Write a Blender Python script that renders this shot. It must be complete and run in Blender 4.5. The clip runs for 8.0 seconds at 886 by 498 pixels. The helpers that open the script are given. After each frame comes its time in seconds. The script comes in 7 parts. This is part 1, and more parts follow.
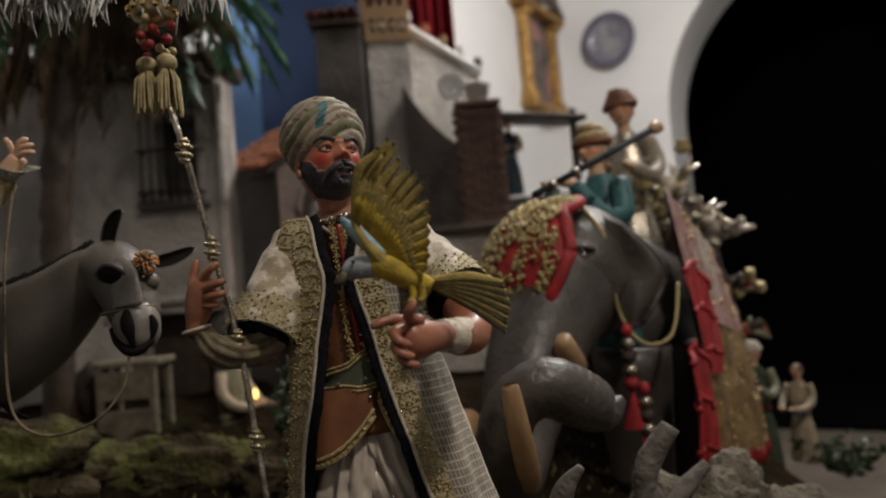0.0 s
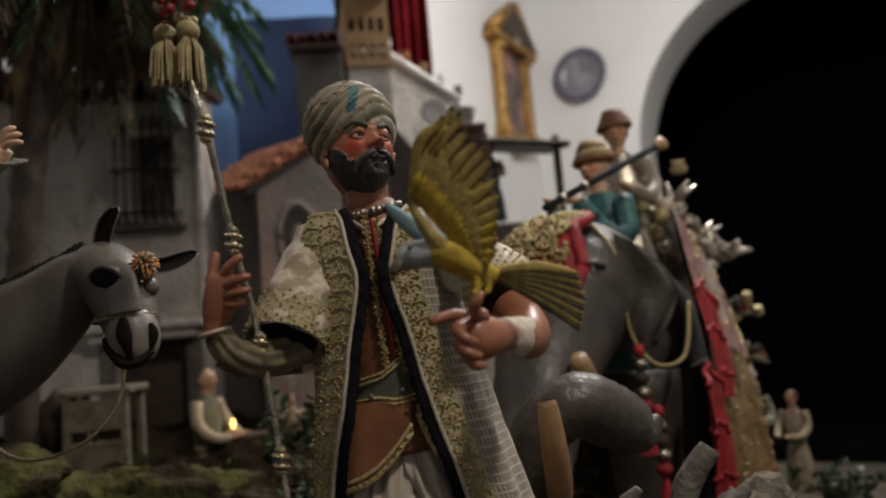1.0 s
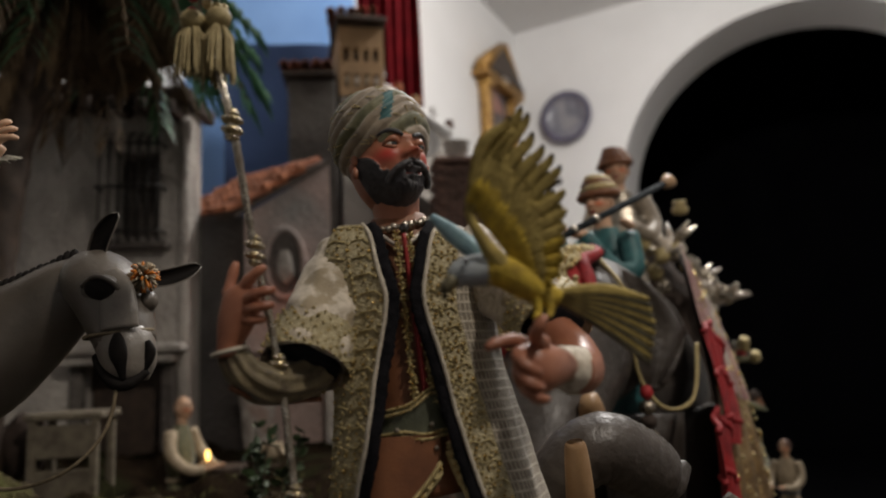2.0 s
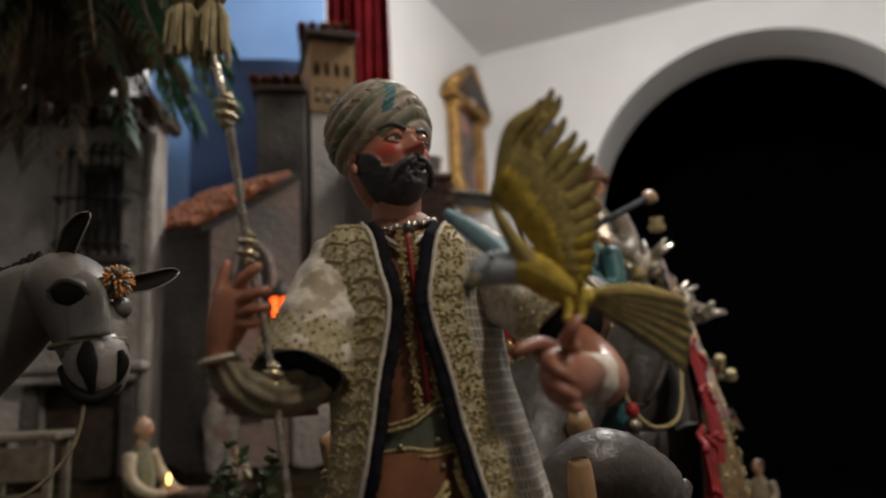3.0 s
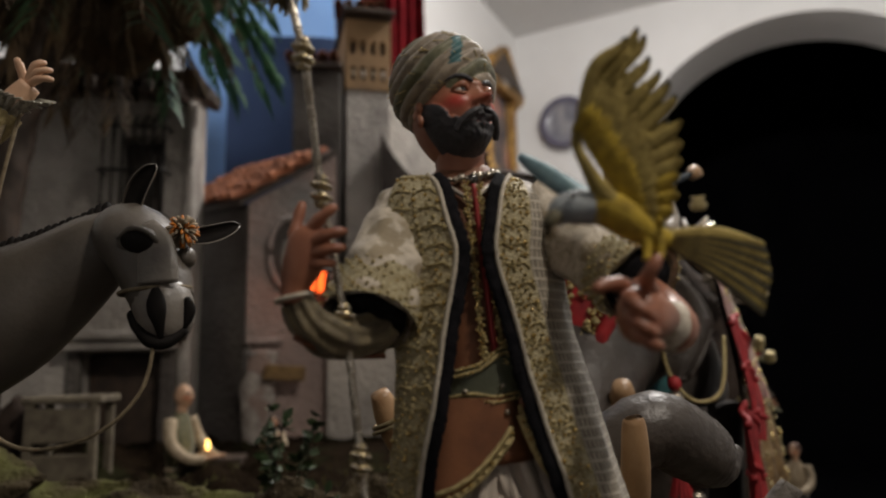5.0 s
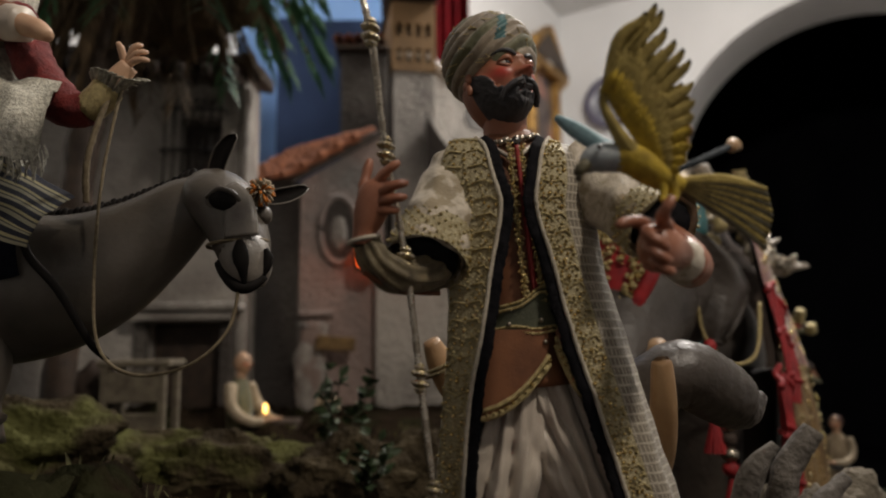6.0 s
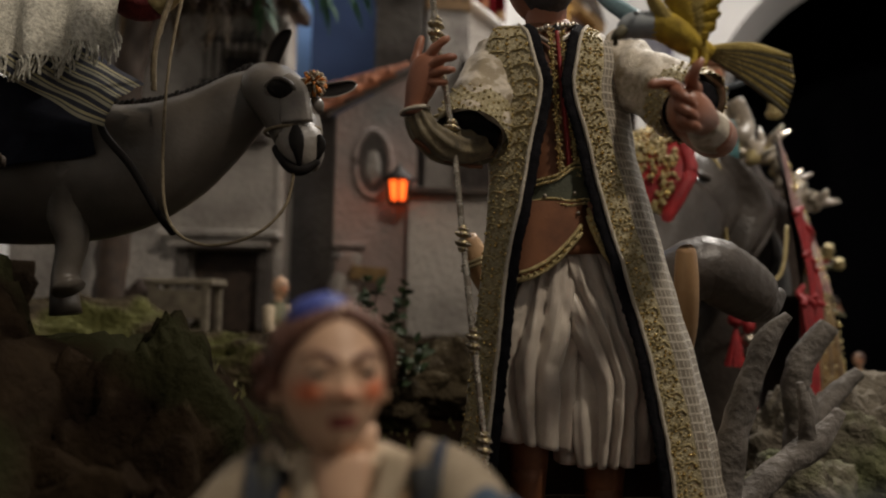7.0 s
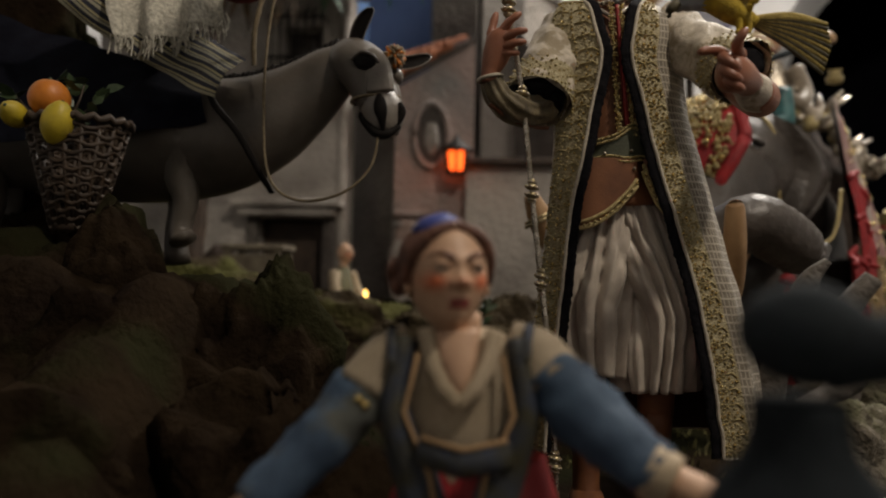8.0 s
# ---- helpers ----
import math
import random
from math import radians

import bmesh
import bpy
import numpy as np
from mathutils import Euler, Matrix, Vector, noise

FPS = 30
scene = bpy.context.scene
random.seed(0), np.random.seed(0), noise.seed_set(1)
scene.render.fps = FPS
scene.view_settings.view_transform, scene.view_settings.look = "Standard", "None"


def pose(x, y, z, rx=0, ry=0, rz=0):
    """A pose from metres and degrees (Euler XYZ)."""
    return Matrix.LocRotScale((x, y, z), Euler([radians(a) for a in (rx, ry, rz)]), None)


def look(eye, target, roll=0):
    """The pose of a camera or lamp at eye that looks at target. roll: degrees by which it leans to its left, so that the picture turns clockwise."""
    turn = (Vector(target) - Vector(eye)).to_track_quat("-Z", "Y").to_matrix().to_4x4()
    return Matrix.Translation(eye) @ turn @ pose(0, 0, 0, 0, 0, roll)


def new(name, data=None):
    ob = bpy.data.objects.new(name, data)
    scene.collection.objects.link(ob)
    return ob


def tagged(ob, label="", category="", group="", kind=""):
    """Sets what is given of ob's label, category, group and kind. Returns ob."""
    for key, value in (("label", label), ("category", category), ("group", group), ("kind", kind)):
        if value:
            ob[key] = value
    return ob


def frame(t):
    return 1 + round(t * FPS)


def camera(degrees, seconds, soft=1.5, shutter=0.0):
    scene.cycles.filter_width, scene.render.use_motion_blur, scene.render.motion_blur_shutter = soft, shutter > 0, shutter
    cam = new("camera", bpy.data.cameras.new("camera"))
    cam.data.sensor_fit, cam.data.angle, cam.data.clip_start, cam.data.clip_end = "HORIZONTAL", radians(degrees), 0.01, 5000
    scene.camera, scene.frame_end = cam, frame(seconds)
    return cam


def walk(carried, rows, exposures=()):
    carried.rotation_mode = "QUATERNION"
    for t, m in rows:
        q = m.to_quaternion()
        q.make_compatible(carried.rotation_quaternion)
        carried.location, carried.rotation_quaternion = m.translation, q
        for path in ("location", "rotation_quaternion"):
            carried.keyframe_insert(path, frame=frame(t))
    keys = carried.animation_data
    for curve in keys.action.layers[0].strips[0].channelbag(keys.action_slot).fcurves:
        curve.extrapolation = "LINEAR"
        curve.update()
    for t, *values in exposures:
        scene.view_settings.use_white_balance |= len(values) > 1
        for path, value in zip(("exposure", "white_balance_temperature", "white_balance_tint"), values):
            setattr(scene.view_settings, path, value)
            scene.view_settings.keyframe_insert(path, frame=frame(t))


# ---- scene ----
cam = camera(64.8, 8.0, soft=1.9)
cam.data.dof.use_dof = True
cam.data.dof.focus_distance = 0.46
cam.data.dof.aperture_fstop = 5.2
PATH = [
    (0, (0.0000, 0.0000, 1.3000), (0.0204, 1.9955, 1.4319), -4.91),
    (0.5, (-0.0200, 0.0232, 1.2953), (0.0516, 2.0114, 1.5000), -4.67),
    (1, (-0.0464, 0.0464, 1.2852), (0.0729, 2.0308, 1.5042), -4.85),
    (1.5, (-0.0635, 0.0669, 1.2834), (0.0783, 2.0438, 1.5513), -3.37),
    (3, (-0.0963, 0.1129, 1.2783), (0.1963, 2.0562, 1.6497), -2.70),
    (3.5, (-0.1025, 0.1237, 1.2752), (0.2188, 2.0599, 1.6595), -2.63),
    (4, (-0.1149, 0.1247, 1.2739), (0.1915, 2.0596, 1.6768), -2.17),
    (4.5, (-0.1145, 0.1265, 1.2667), (0.1574, 2.0751, 1.6263), -1.53),
    (6, (-0.1234, 0.0673, 1.2361), (-0.0335, 2.0452, 1.5188), -0.71),
    (6.5, (-0.1270, 0.0513, 1.2056), (-0.0763, 2.0397, 1.4147), 0.11),
    (7, (-0.1328, 0.0374, 1.1856), (-0.1224, 2.0320, 1.3326), 0.87),
    (7.5, (-0.1389, 0.0107, 1.1742), (-0.1853, 2.0067, 1.2910), 0.96),
    (8, (-0.1455, -0.0222, 1.1657), (-0.2818, 1.9719, 1.2367), 1.17),
]
walk(cam, [(t, look(eye, target, roll)) for t, eye, target, roll in PATH],
     exposures=((0.0, 0.05, 6500, 10), (4.5, 0.05, 6500, 10), (6.0, 0.08, 6700, 10), (8.0, 0.12, 6900, 10)))

# ---- world and light ----
world = bpy.data.worlds.new("world")
scene.world = world
world.use_nodes = True
world.node_tree.nodes["Background"].inputs[0].default_value = (0.6, 0.7, 0.9, 1)
world.node_tree.nodes["Background"].inputs[1].default_value = 0.02
AZ = radians(33)
A = Vector((math.sin(AZ), math.cos(AZ), 0))
Bv = Vector((math.cos(AZ), -math.sin(AZ), 0))


def room(a, b, z):
    """A place in the room's own axes: a along the picture wall, b along the arch wall."""
    return A * a + Bv * b + Vector((0, 0, z))


def bulb(name, place, radius, watts, colour):
    d = bpy.data.lights.new(name, "POINT")
    d.shadow_soft_size, d.energy, d.color = radius, watts, colour
    ob = new(name, d)
    ob.location = place
    return tagged(ob, kind="structure")


bulb("hall_lamp", room(2.9, -0.1, 4.0), 0.15, 195, (1.0, 0.96, 0.92))


def spot(name, eye, target, degrees, radius, watts, colour):
    d = bpy.data.lights.new(name, "SPOT")
    d.spot_size, d.spot_blend, d.shadow_soft_size, d.energy, d.color = radians(degrees), 1.0, radius, watts, colour
    ob = new(name, d)
    ob.matrix_world = look(eye, target)
    return tagged(ob, kind="structure")


spot("display_spotlight", (0.55, -0.25, 2.55), (0.0, 0.75, 1.38), 84, 0.06, 44, (1.0, 0.9, 0.79))


# ---- materials ----
def mat(name, c1, c2=None, rough=0.7, metal=0.0, scale=30.0, bump=0.2, detail=6.0, fine=300.0, c3=None, sheen=0.0, coat=0.0, dist=0.002, spec=0.5):
    """Two-scale mottled surface: c1 to c2 by broad noise, c3 in patches, grain as relief."""
    m = bpy.data.materials.new(name)
    m.use_nodes = True
    nt = m.node_tree
    n, l = nt.nodes, nt.links
    p = n["Principled BSDF"]
    tc = n.new("ShaderNodeTexCoord")
    a = n.new("ShaderNodeTexNoise")
    a.inputs["Scale"].default_value, a.inputs["Detail"].default_value = scale, detail
    l.new(tc.outputs["Object"], a.inputs["Vector"])
    r = n.new("ShaderNodeValToRGB")
    r.color_ramp.elements[0].position, r.color_ramp.elements[1].position = 0.35, 0.68
    r.color_ramp.elements[0].color = (*c1, 1)
    r.color_ramp.elements[1].color = (*(c2 or [v * 0.75 for v in c1]), 1)
    l.new(a.outputs["Fac"], r.inputs["Fac"])
    out = r.outputs["Color"]
    if c3:
        b = n.new("ShaderNodeTexNoise")
        b.inputs["Scale"].default_value, b.inputs["Detail"].default_value = scale * 0.31, 8
        l.new(tc.outputs["Object"], b.inputs["Vector"])
        r2 = n.new("ShaderNodeValToRGB")
        r2.color_ramp.elements[0].position, r2.color_ramp.elements[1].position = 0.52, 0.6
        l.new(b.outputs["Fac"], r2.inputs["Fac"])
        mx = n.new("ShaderNodeMixRGB")
        l.new(r2.outputs["Color"], mx.inputs["Fac"])
        l.new(out, mx.inputs["Color1"])
        mx.inputs["Color2"].default_value = (*c3, 1)
        out = mx.outputs["Color"]
    l.new(out, p.inputs["Base Color"])
    p.inputs["Roughness"].default_value, p.inputs["Metallic"].default_value = rough, metal
    p.inputs["Sheen Weight"].default_value, p.inputs["Coat Weight"].default_value = sheen, coat
    p.inputs["Coat Roughness"].default_value, p.inputs["Specular IOR Level"].default_value = 0.25, spec
    g = n.new("ShaderNodeTexNoise")
    g.inputs["Scale"].default_value, g.inputs["Detail"].default_value = fine, 4
    l.new(tc.outputs["Object"], g.inputs["Vector"])
    bp = n.new("ShaderNodeBump")
    bp.inputs["Strength"].default_value, bp.inputs["Distance"].default_value = bump, dist
    l.new(g.outputs["Fac"], bp.inputs["Height"])
    l.new(bp.outputs["Normal"], p.inputs["Normal"])
    rr = n.new("ShaderNodeMapRange")
    rr.inputs["To Min"].default_value, rr.inputs["To Max"].default_value = max(0.02, rough - 0.12), min(1, rough + 0.12)
    l.new(a.outputs["Fac"], rr.inputs["Value"])
    l.new(rr.outputs["Result"], p.inputs["Roughness"])
    return m


def glow(name, colour, strength):
    m = bpy.data.materials.new(name)
    m.use_nodes = True
    p = m.node_tree.nodes["Principled BSDF"]
    p.inputs["Base Color"].default_value = (*colour, 1)
    p.inputs["Emission Color"].default_value = (*colour, 1)
    p.inputs["Emission Strength"].default_value = strength
    return m


PLASTER = mat("white_plaster", (0.8, 0.79, 0.78), (0.74, 0.73, 0.72), 0.85, scale=1.5, bump=0.15, fine=60)
CEIL = mat("ceiling_paint", (0.72, 0.71, 0.7), (0.68, 0.67, 0.66), 0.9, scale=1.2, fine=50)
FLOOR = mat("stone_floor", (0.18, 0.15, 0.12), (0.12, 0.1, 0.08), 0.5, scale=3)
# near black: the lack of light beyond the arch is put into the colour
UNLIT = mat("unlit_room_black", (0.004, 0.004, 0.005), (0.002, 0.002, 0.003), 0.95, scale=2, spec=0.05)
BLUE = mat("blue_cloth", (0.024, 0.052, 0.135), (0.017, 0.038, 0.1), 0.9, scale=4, fine=800)
SKYBLUE = mat("pale_blue_cloth", (0.2, 0.36, 0.66), (0.16, 0.3, 0.58), 0.9, scale=3, fine=800)
REDCLOTH = mat("red_velvet", (0.13, 0.005, 0.008), (0.07, 0.003, 0.005), 0.9, scale=9, spec=0.1)
GILT = mat("gilded_wood", (0.55, 0.33, 0.1), (0.24, 0.12, 0.04), 0.4, 0.7, scale=14, bump=0.5, fine=60, dist=0.01)
PAINTING = mat("dark_painting", (0.2, 0.16, 0.14), (0.03, 0.03, 0.05), 0.5, scale=9, c3=(0.4, 0.2, 0.16))
GREYWALL = mat("grey_house_plaster", (0.47, 0.435, 0.395), (0.27, 0.245, 0.22), 0.9, scale=7, bump=0.8, fine=60, c3=(0.55, 0.51, 0.46), dist=0.012)
# dark plaster; also painted shade on recess backs, niche and pink house side
DARK_SHADE_WALL = mat("dark_and_shade_plaster", (0.1, 0.085, 0.075), (0.06, 0.05, 0.045), 0.9, scale=7, bump=0.8, fine=60, c3=(0.14, 0.125, 0.11), dist=0.012)
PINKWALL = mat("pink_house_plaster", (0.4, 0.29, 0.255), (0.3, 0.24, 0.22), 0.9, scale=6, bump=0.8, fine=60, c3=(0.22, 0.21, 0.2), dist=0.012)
BRICK = mat("small_brick", (0.17, 0.095, 0.07), (0.1, 0.06, 0.05), 0.9, scale=25, bump=0.4, fine=150)
OCHRE = mat("ochre_plaster", (0.42, 0.26, 0.13), (0.3, 0.19, 0.1), 0.9, scale=10, bump=0.4, fine=90)
TILE = mat("terracotta", (0.42, 0.15, 0.065), (0.24, 0.08, 0.038), 0.8, scale=22, bump=0.4, c3=(0.16, 0.08, 0.055))


def vary(m, low=0.55, high=1.25):
    """Each piece of the material a little lighter or darker than the next."""
    n, l = m.node_tree.nodes, m.node_tree.links
    p = n["Principled BSDF"]
    src = p.inputs["Base Color"].links[0].from_socket
    oi, mr, mx = n.new("ShaderNodeObjectInfo"), n.new("ShaderNodeMapRange"), n.new("ShaderNodeMixRGB")
    mr.inputs["To Min"].default_value, mr.inputs["To Max"].default_value = low, high
    l.new(oi.outputs["Random"], mr.inputs["Value"])
    mx.blend_type, mx.inputs["Fac"].default_value = "MULTIPLY", 1.0
    l.new(src, mx.inputs["Color1"])
    l.new(mr.outputs["Result"], mx.inputs["Color2"])
    l.new(mx.outputs["Color"], p.inputs["Base Color"])


vary(TILE)
vary(BRICK, 0.7, 1.3)

WOOD = mat("dark_wood", (0.07, 0.045, 0.03), (0.03, 0.02, 0.014), 0.6, scale=30, bump=0.4)
IRON = mat("black_iron", (0.03, 0.026, 0.023), (0.015, 0.013, 0.012), 0.6, 0.4, scale=60)
# MOSS is darkened below LEDGE's cork: foreground shade is in its colour
MOSS = mat("shade_toned_mossy_cork", (0.019, 0.0125, 0.007), (0.008, 0.005, 0.0033), 0.95, scale=26, bump=0.6, fine=150, c3=(0.016, 0.0155, 0.007), dist=0.006, spec=0.02)
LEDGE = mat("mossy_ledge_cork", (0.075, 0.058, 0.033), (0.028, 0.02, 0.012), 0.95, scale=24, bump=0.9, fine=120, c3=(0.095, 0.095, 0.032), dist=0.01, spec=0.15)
ROCKM = mat("grey_cork_rock", (0.19, 0.165, 0.125), (0.075, 0.06, 0.043), 0.95, scale=22, bump=0.9, fine=120, c3=(0.14, 0.15, 0.07), dist=0.01)


def blushing(m, colour):
    """Rosy paint where the mesh's blush attribute says so."""
    n, l = m.node_tree.nodes, m.node_tree.links
    p = n["Principled BSDF"]
    src = p.inputs["Base Color"].links[0].from_socket
    at, mx = n.new("ShaderNodeAttribute"), n.new("ShaderNodeMixRGB")
    at.attribute_name = "blush"
    l.new(at.outputs["Fac"], mx.inputs["Fac"])
    l.new(src, mx.inputs["Color1"])
    mx.inputs["Color2"].default_value = (*colour, 1)
    l.new(mx.outputs["Color"], p.inputs["Base Color"])

# ---- mesh tools ----
class Build:
    """Gathers faces with a material each, and becomes one mesh object."""

    def __init__(self):
        self.v, self.f, self.m, self.s, self.mats, self.blush = [], [], [], [], [], {}

    def slot(self, material):
        if material not in self.mats:
            self.mats.append(material)
        return self.mats.index(material)

    def add(self, verts, faces, material, smooth=True):
        o, k = len(self.v), self.slot(material)
        self.v += [tuple(p) for p in verts]
        for face in faces:
            self.f.append([o + i for i in face])
            self.m.append(k)
            self.s.append(smooth)

    def grid(self, rows, material, wrap=False, smooth=True):
        n = len(rows[0])
        faces = []
        for i in range(len(rows) - 1):
            for j in range(n if wrap else n - 1):
                faces.append((i * n + j, i * n + (j + 1) % n, (i + 1) * n + (j + 1) % n, (i + 1) * n + j))
        self.add([p for r in rows for p in r], faces, material, smooth)

    def cover(self, rows, pick):
        """A closed round sheet whose material is picked face by face."""
        n, o = len(rows[0]), len(self.v)
        self.v += [tuple(p) for r in rows for p in r]
        for i in range(len(rows) - 1):
            for j in range(n):
                self.f.append([o + i * n + j, o + i * n + (j + 1) % n, o + (i + 1) * n + (j + 1) % n, o + (i + 1) * n + j])
                self.m.append(self.slot(pick(i, j)))
                self.s.append(True)

    def tube(self, pts, radii, material, seg=10, squash=1.0, up=(0, 0, 1), caps=True, wob=0.0, freq=40.0):
        """A rounded limb along pts; radii: a number, or (wide, deep) pairs."""
        pts = [Vector(p) for p in pts]
        rows = []
        for i, p in enumerate(pts):
            t = (pts[min(i + 1, len(pts) - 1)] - pts[max(i - 1, 0)]).normalized()
            side = t.cross(Vector(up))
            side = side.normalized() if side.length > 1e-4 else t.orthogonal().normalized()
            n = side.cross(t).normalized()
            r = radii[i] if isinstance(radii, (list, tuple)) else radii
            rw, rd = r if isinstance(r, (list, tuple)) else (r, r * squash)
            row = []
            for j in range(seg):
                a = 2 * math.pi * j / seg
                k = 1 + (wob * noise.noise(Vector((p.x * freq + math.cos(a) * 1.5, p.y * freq + math.sin(a) * 1.5, p.z * freq))) if wob else 0)
                row.append(p + side * (math.cos(a) * rw * k) + n * (math.sin(a) * rd * k))
            rows.append(row)
        self.grid(rows, material, wrap=True)
        if caps:
            o = len(self.v) - len(pts) * seg
            for row in (list(range(seg))[::-1], [len(pts) * seg - seg + j for j in range(seg)]):
                self.f.append([o + j for j in row])
                self.m.append(self.slot(material))
                self.s.append(True)

    def ball(self, c, r, material, rot=(0, 0, 0), rings=8, seg=12, warp=None):
        c = Vector(c)
        r = r if isinstance(r, (list, tuple)) else (r, r, r)
        e = Euler([radians(a) for a in rot]).to_matrix()
        rows = []
        for i in range(rings + 1):
            th = math.pi * min(max(i / rings, 0.02), 0.98)
            row = []
            for j in range(seg):
                ph = 2 * math.pi * j / seg
                d = Vector((math.sin(th) * math.cos(ph), math.sin(th) * math.sin(ph), math.cos(th)))
                k = warp(d) if warp else 1
                row.append(c + e @ Vector((d.x * r[0] * k, d.y * r[1] * k, d.z * r[2] * k)))
            rows.append(row)
        self.grid(rows, material, wrap=True)
        o = len(self.v) - (rings + 1) * seg
        for row in ([o + j for j in range(seg)], [o + rings * seg + j for j in range(seg)][::-1]):
            self.f.append(row)
            self.m.append(self.slot(material))
            self.s.append(True)

    def box(self, c, size, material, rot=(0, 0, 0), taper=1.0, bevel=0.0):
        m = Matrix.LocRotScale(Vector(c), Euler([radians(a) for a in rot]), None)
        x, y, z = [s / 2 for s in size]
        b = min(bevel, x * 0.9, y * 0.9, z * 0.9)
        if b <= 0:
            vs = [m @ Vector((sx * x * (taper if sz > 0 else 1), sy * y * (taper if sz > 0 else 1), sz * z)) for sz in (-1, 1) for sx, sy in ((-1, -1), (1, -1), (1, 1), (-1, 1))]
            self.add(vs, [(3, 2, 1, 0), (4, 5, 6, 7), (0, 1, 5, 4), (1, 2, 6, 5), (2, 3, 7, 6), (3, 0, 4, 7)], material, False)
            return
        rows = []
        for sz, ins in ((-z, b), (-z + b, 0), (z - b, 0), (z, b)):
            k = taper if sz > 0 else 1
            loop = []
            for sx, sy in ((-1, -1), (1, -1), (1, 1), (-1, 1)):
                px, py = sx * (x * k - ins), sy * (y * k - ins)
                ex, ey = sx * b * (0 if ins else 1), sy * b * (0 if ins else 1)
                pair = [Vector((px - ex, py, sz)), Vector((px, py - ey, sz))]
                if sx * sy > 0:
                    pair.reverse()
                loop += [m @ q for q in pair]
            rows.append(loop)
        self.grid(rows, material, wrap=True, smooth=False)
        o = len(self.v) - 32
        for row in ([o + j for j in range(8)][::-1], [o + 24 + j for j in range(8)]):
            self.f.append(row)
            self.m.append(self.slot(material))
            self.s.append(False)

    def lathe(self, c, profile, material, seg=16, rot=(0, 0, 0)):
        """profile: (radius, height) pairs turned about the upright through c."""
        m = Matrix.LocRotScale(Vector(c), Euler([radians(a) for a in rot]), None)
        self.grid([[m @ Vector((r * math.cos(2 * math.pi * j / seg), r * math.sin(2 * math.pi * j / seg), h)) for j in range(seg)] for r, h in profile], material, wrap=True)

    def bead(self, c, r, material):
        c = Vector(c)
        vs = [c + Vector(d) * r for d in ((1, 0, 0), (0, 1, 0), (-1, 0, 0), (0, -1, 0), (0, 0, 1), (0, 0, -1))]
        self.add(vs, [(0, 1, 4), (1, 2, 4), (2, 3, 4), (3, 0, 4), (1, 0, 5), (2, 1, 5), (3, 2, 5), (0, 3, 5)], material, True)

    def object(self, name, parent=None):
        me = bpy.data.meshes.new(name)
        me.from_pydata(self.v, [], self.f)
        me.polygons.foreach_set("material_index", self.m)
        me.polygons.foreach_set("use_smooth", self.s)
        for material in self.mats:
            me.materials.append(material)
        if self.blush:
            values = [0.0] * len(self.v)
            for i, k in self.blush.items():
                values[i] = k
            me.attributes.new("blush", "FLOAT", "POINT").data.foreach_set("value", values)
        me.update()
        ob = new(name, me)
        if parent:
            ob.parent = parent
        return ob


def smooth_path(pts, n):
    """n points on a smooth curve through pts (tuples of any length)."""
    out = []
    k = len(pts) - 1
    for i in range(n):
        u = i / (n - 1) * k
        j = min(int(u), k - 1)
        t = u - j
        p0, p1, p2, p3 = pts[max(j - 1, 0)], pts[j], pts[j + 1], pts[min(j + 2, k)]
        out.append(tuple(0.5 * (2 * b + (c - a) * t + (2 * a - 5 * b + 4 * c - d) * t * t + (3 * b - a - 3 * c + d) * t ** 3) for a, b, c, d in zip(p0, p1, p2, p3)))
    return out


def limb(b, spec, material, n=14, seg=10, **kw):
    """spec: (x, y, z, wide, deep) at a few places along the limb."""
    q = smooth_path(spec, n)
    b.tube([p[:3] for p in q], [(max(p[3], 1e-4), max(p[4], 1e-4)) for p in q], material, seg=seg, **kw)


def thing(name, label, category, kind="", group="", at=(0, 0, 0)):
    ob = new(name)
    ob.location = at
    return tagged(ob, label, category, group, kind)


def part(name, b, parent, label=""):
    ob = b.object(name, parent)
    if parent.parent is None and parent.type == "EMPTY":
        ob.matrix_parent_inverse = Matrix.Translation(-Vector(parent.location))
    return tagged(ob, label)


def single(name, b, label, category, kind="", group=""):
    return tagged(b.object(name), label, category, group, kind)


# ---- the room ----
LEFT_B, ARCH_A, TOP = -2.41, 6.19, 4.46


def slab(name, a0, a1, b0, b1, z0, z1, material, label, category):
    b = Build()
    c = room((a0 + a1) / 2, (b0 + b1) / 2, (z0 + z1) / 2)
    b.box(c, (b1 - b0, a1 - a0, z1 - z0), material, rot=(0, 0, -33))
    return single(name, b, label, category, "structure")


slab("floor", -4, 6.2, -2.6, 4.4, -0.2, 0, FLOOR, "dark stone floor of the hall", "floor")
slab("ceiling", -4, 6.19, -2.41, 4.2, TOP, TOP + 0.2, CEIL, "white painted flat ceiling", "ceiling")
slab("wall_west", -4, 7, LEFT_B - 0.3, LEFT_B, 0, TOP + 0.2, PLASTER, "white plastered wall with a gilded picture", "wall")
slab("wall_south", -4.3, -4, LEFT_B, 4.2, 0, TOP + 0.2, PLASTER, "plain white plastered wall", "wall")
slab("wall_east", -4, ARCH_A, 4.2, 4.5, 0, TOP + 0.2, PLASTER, "plain white plastered wall", "wall")


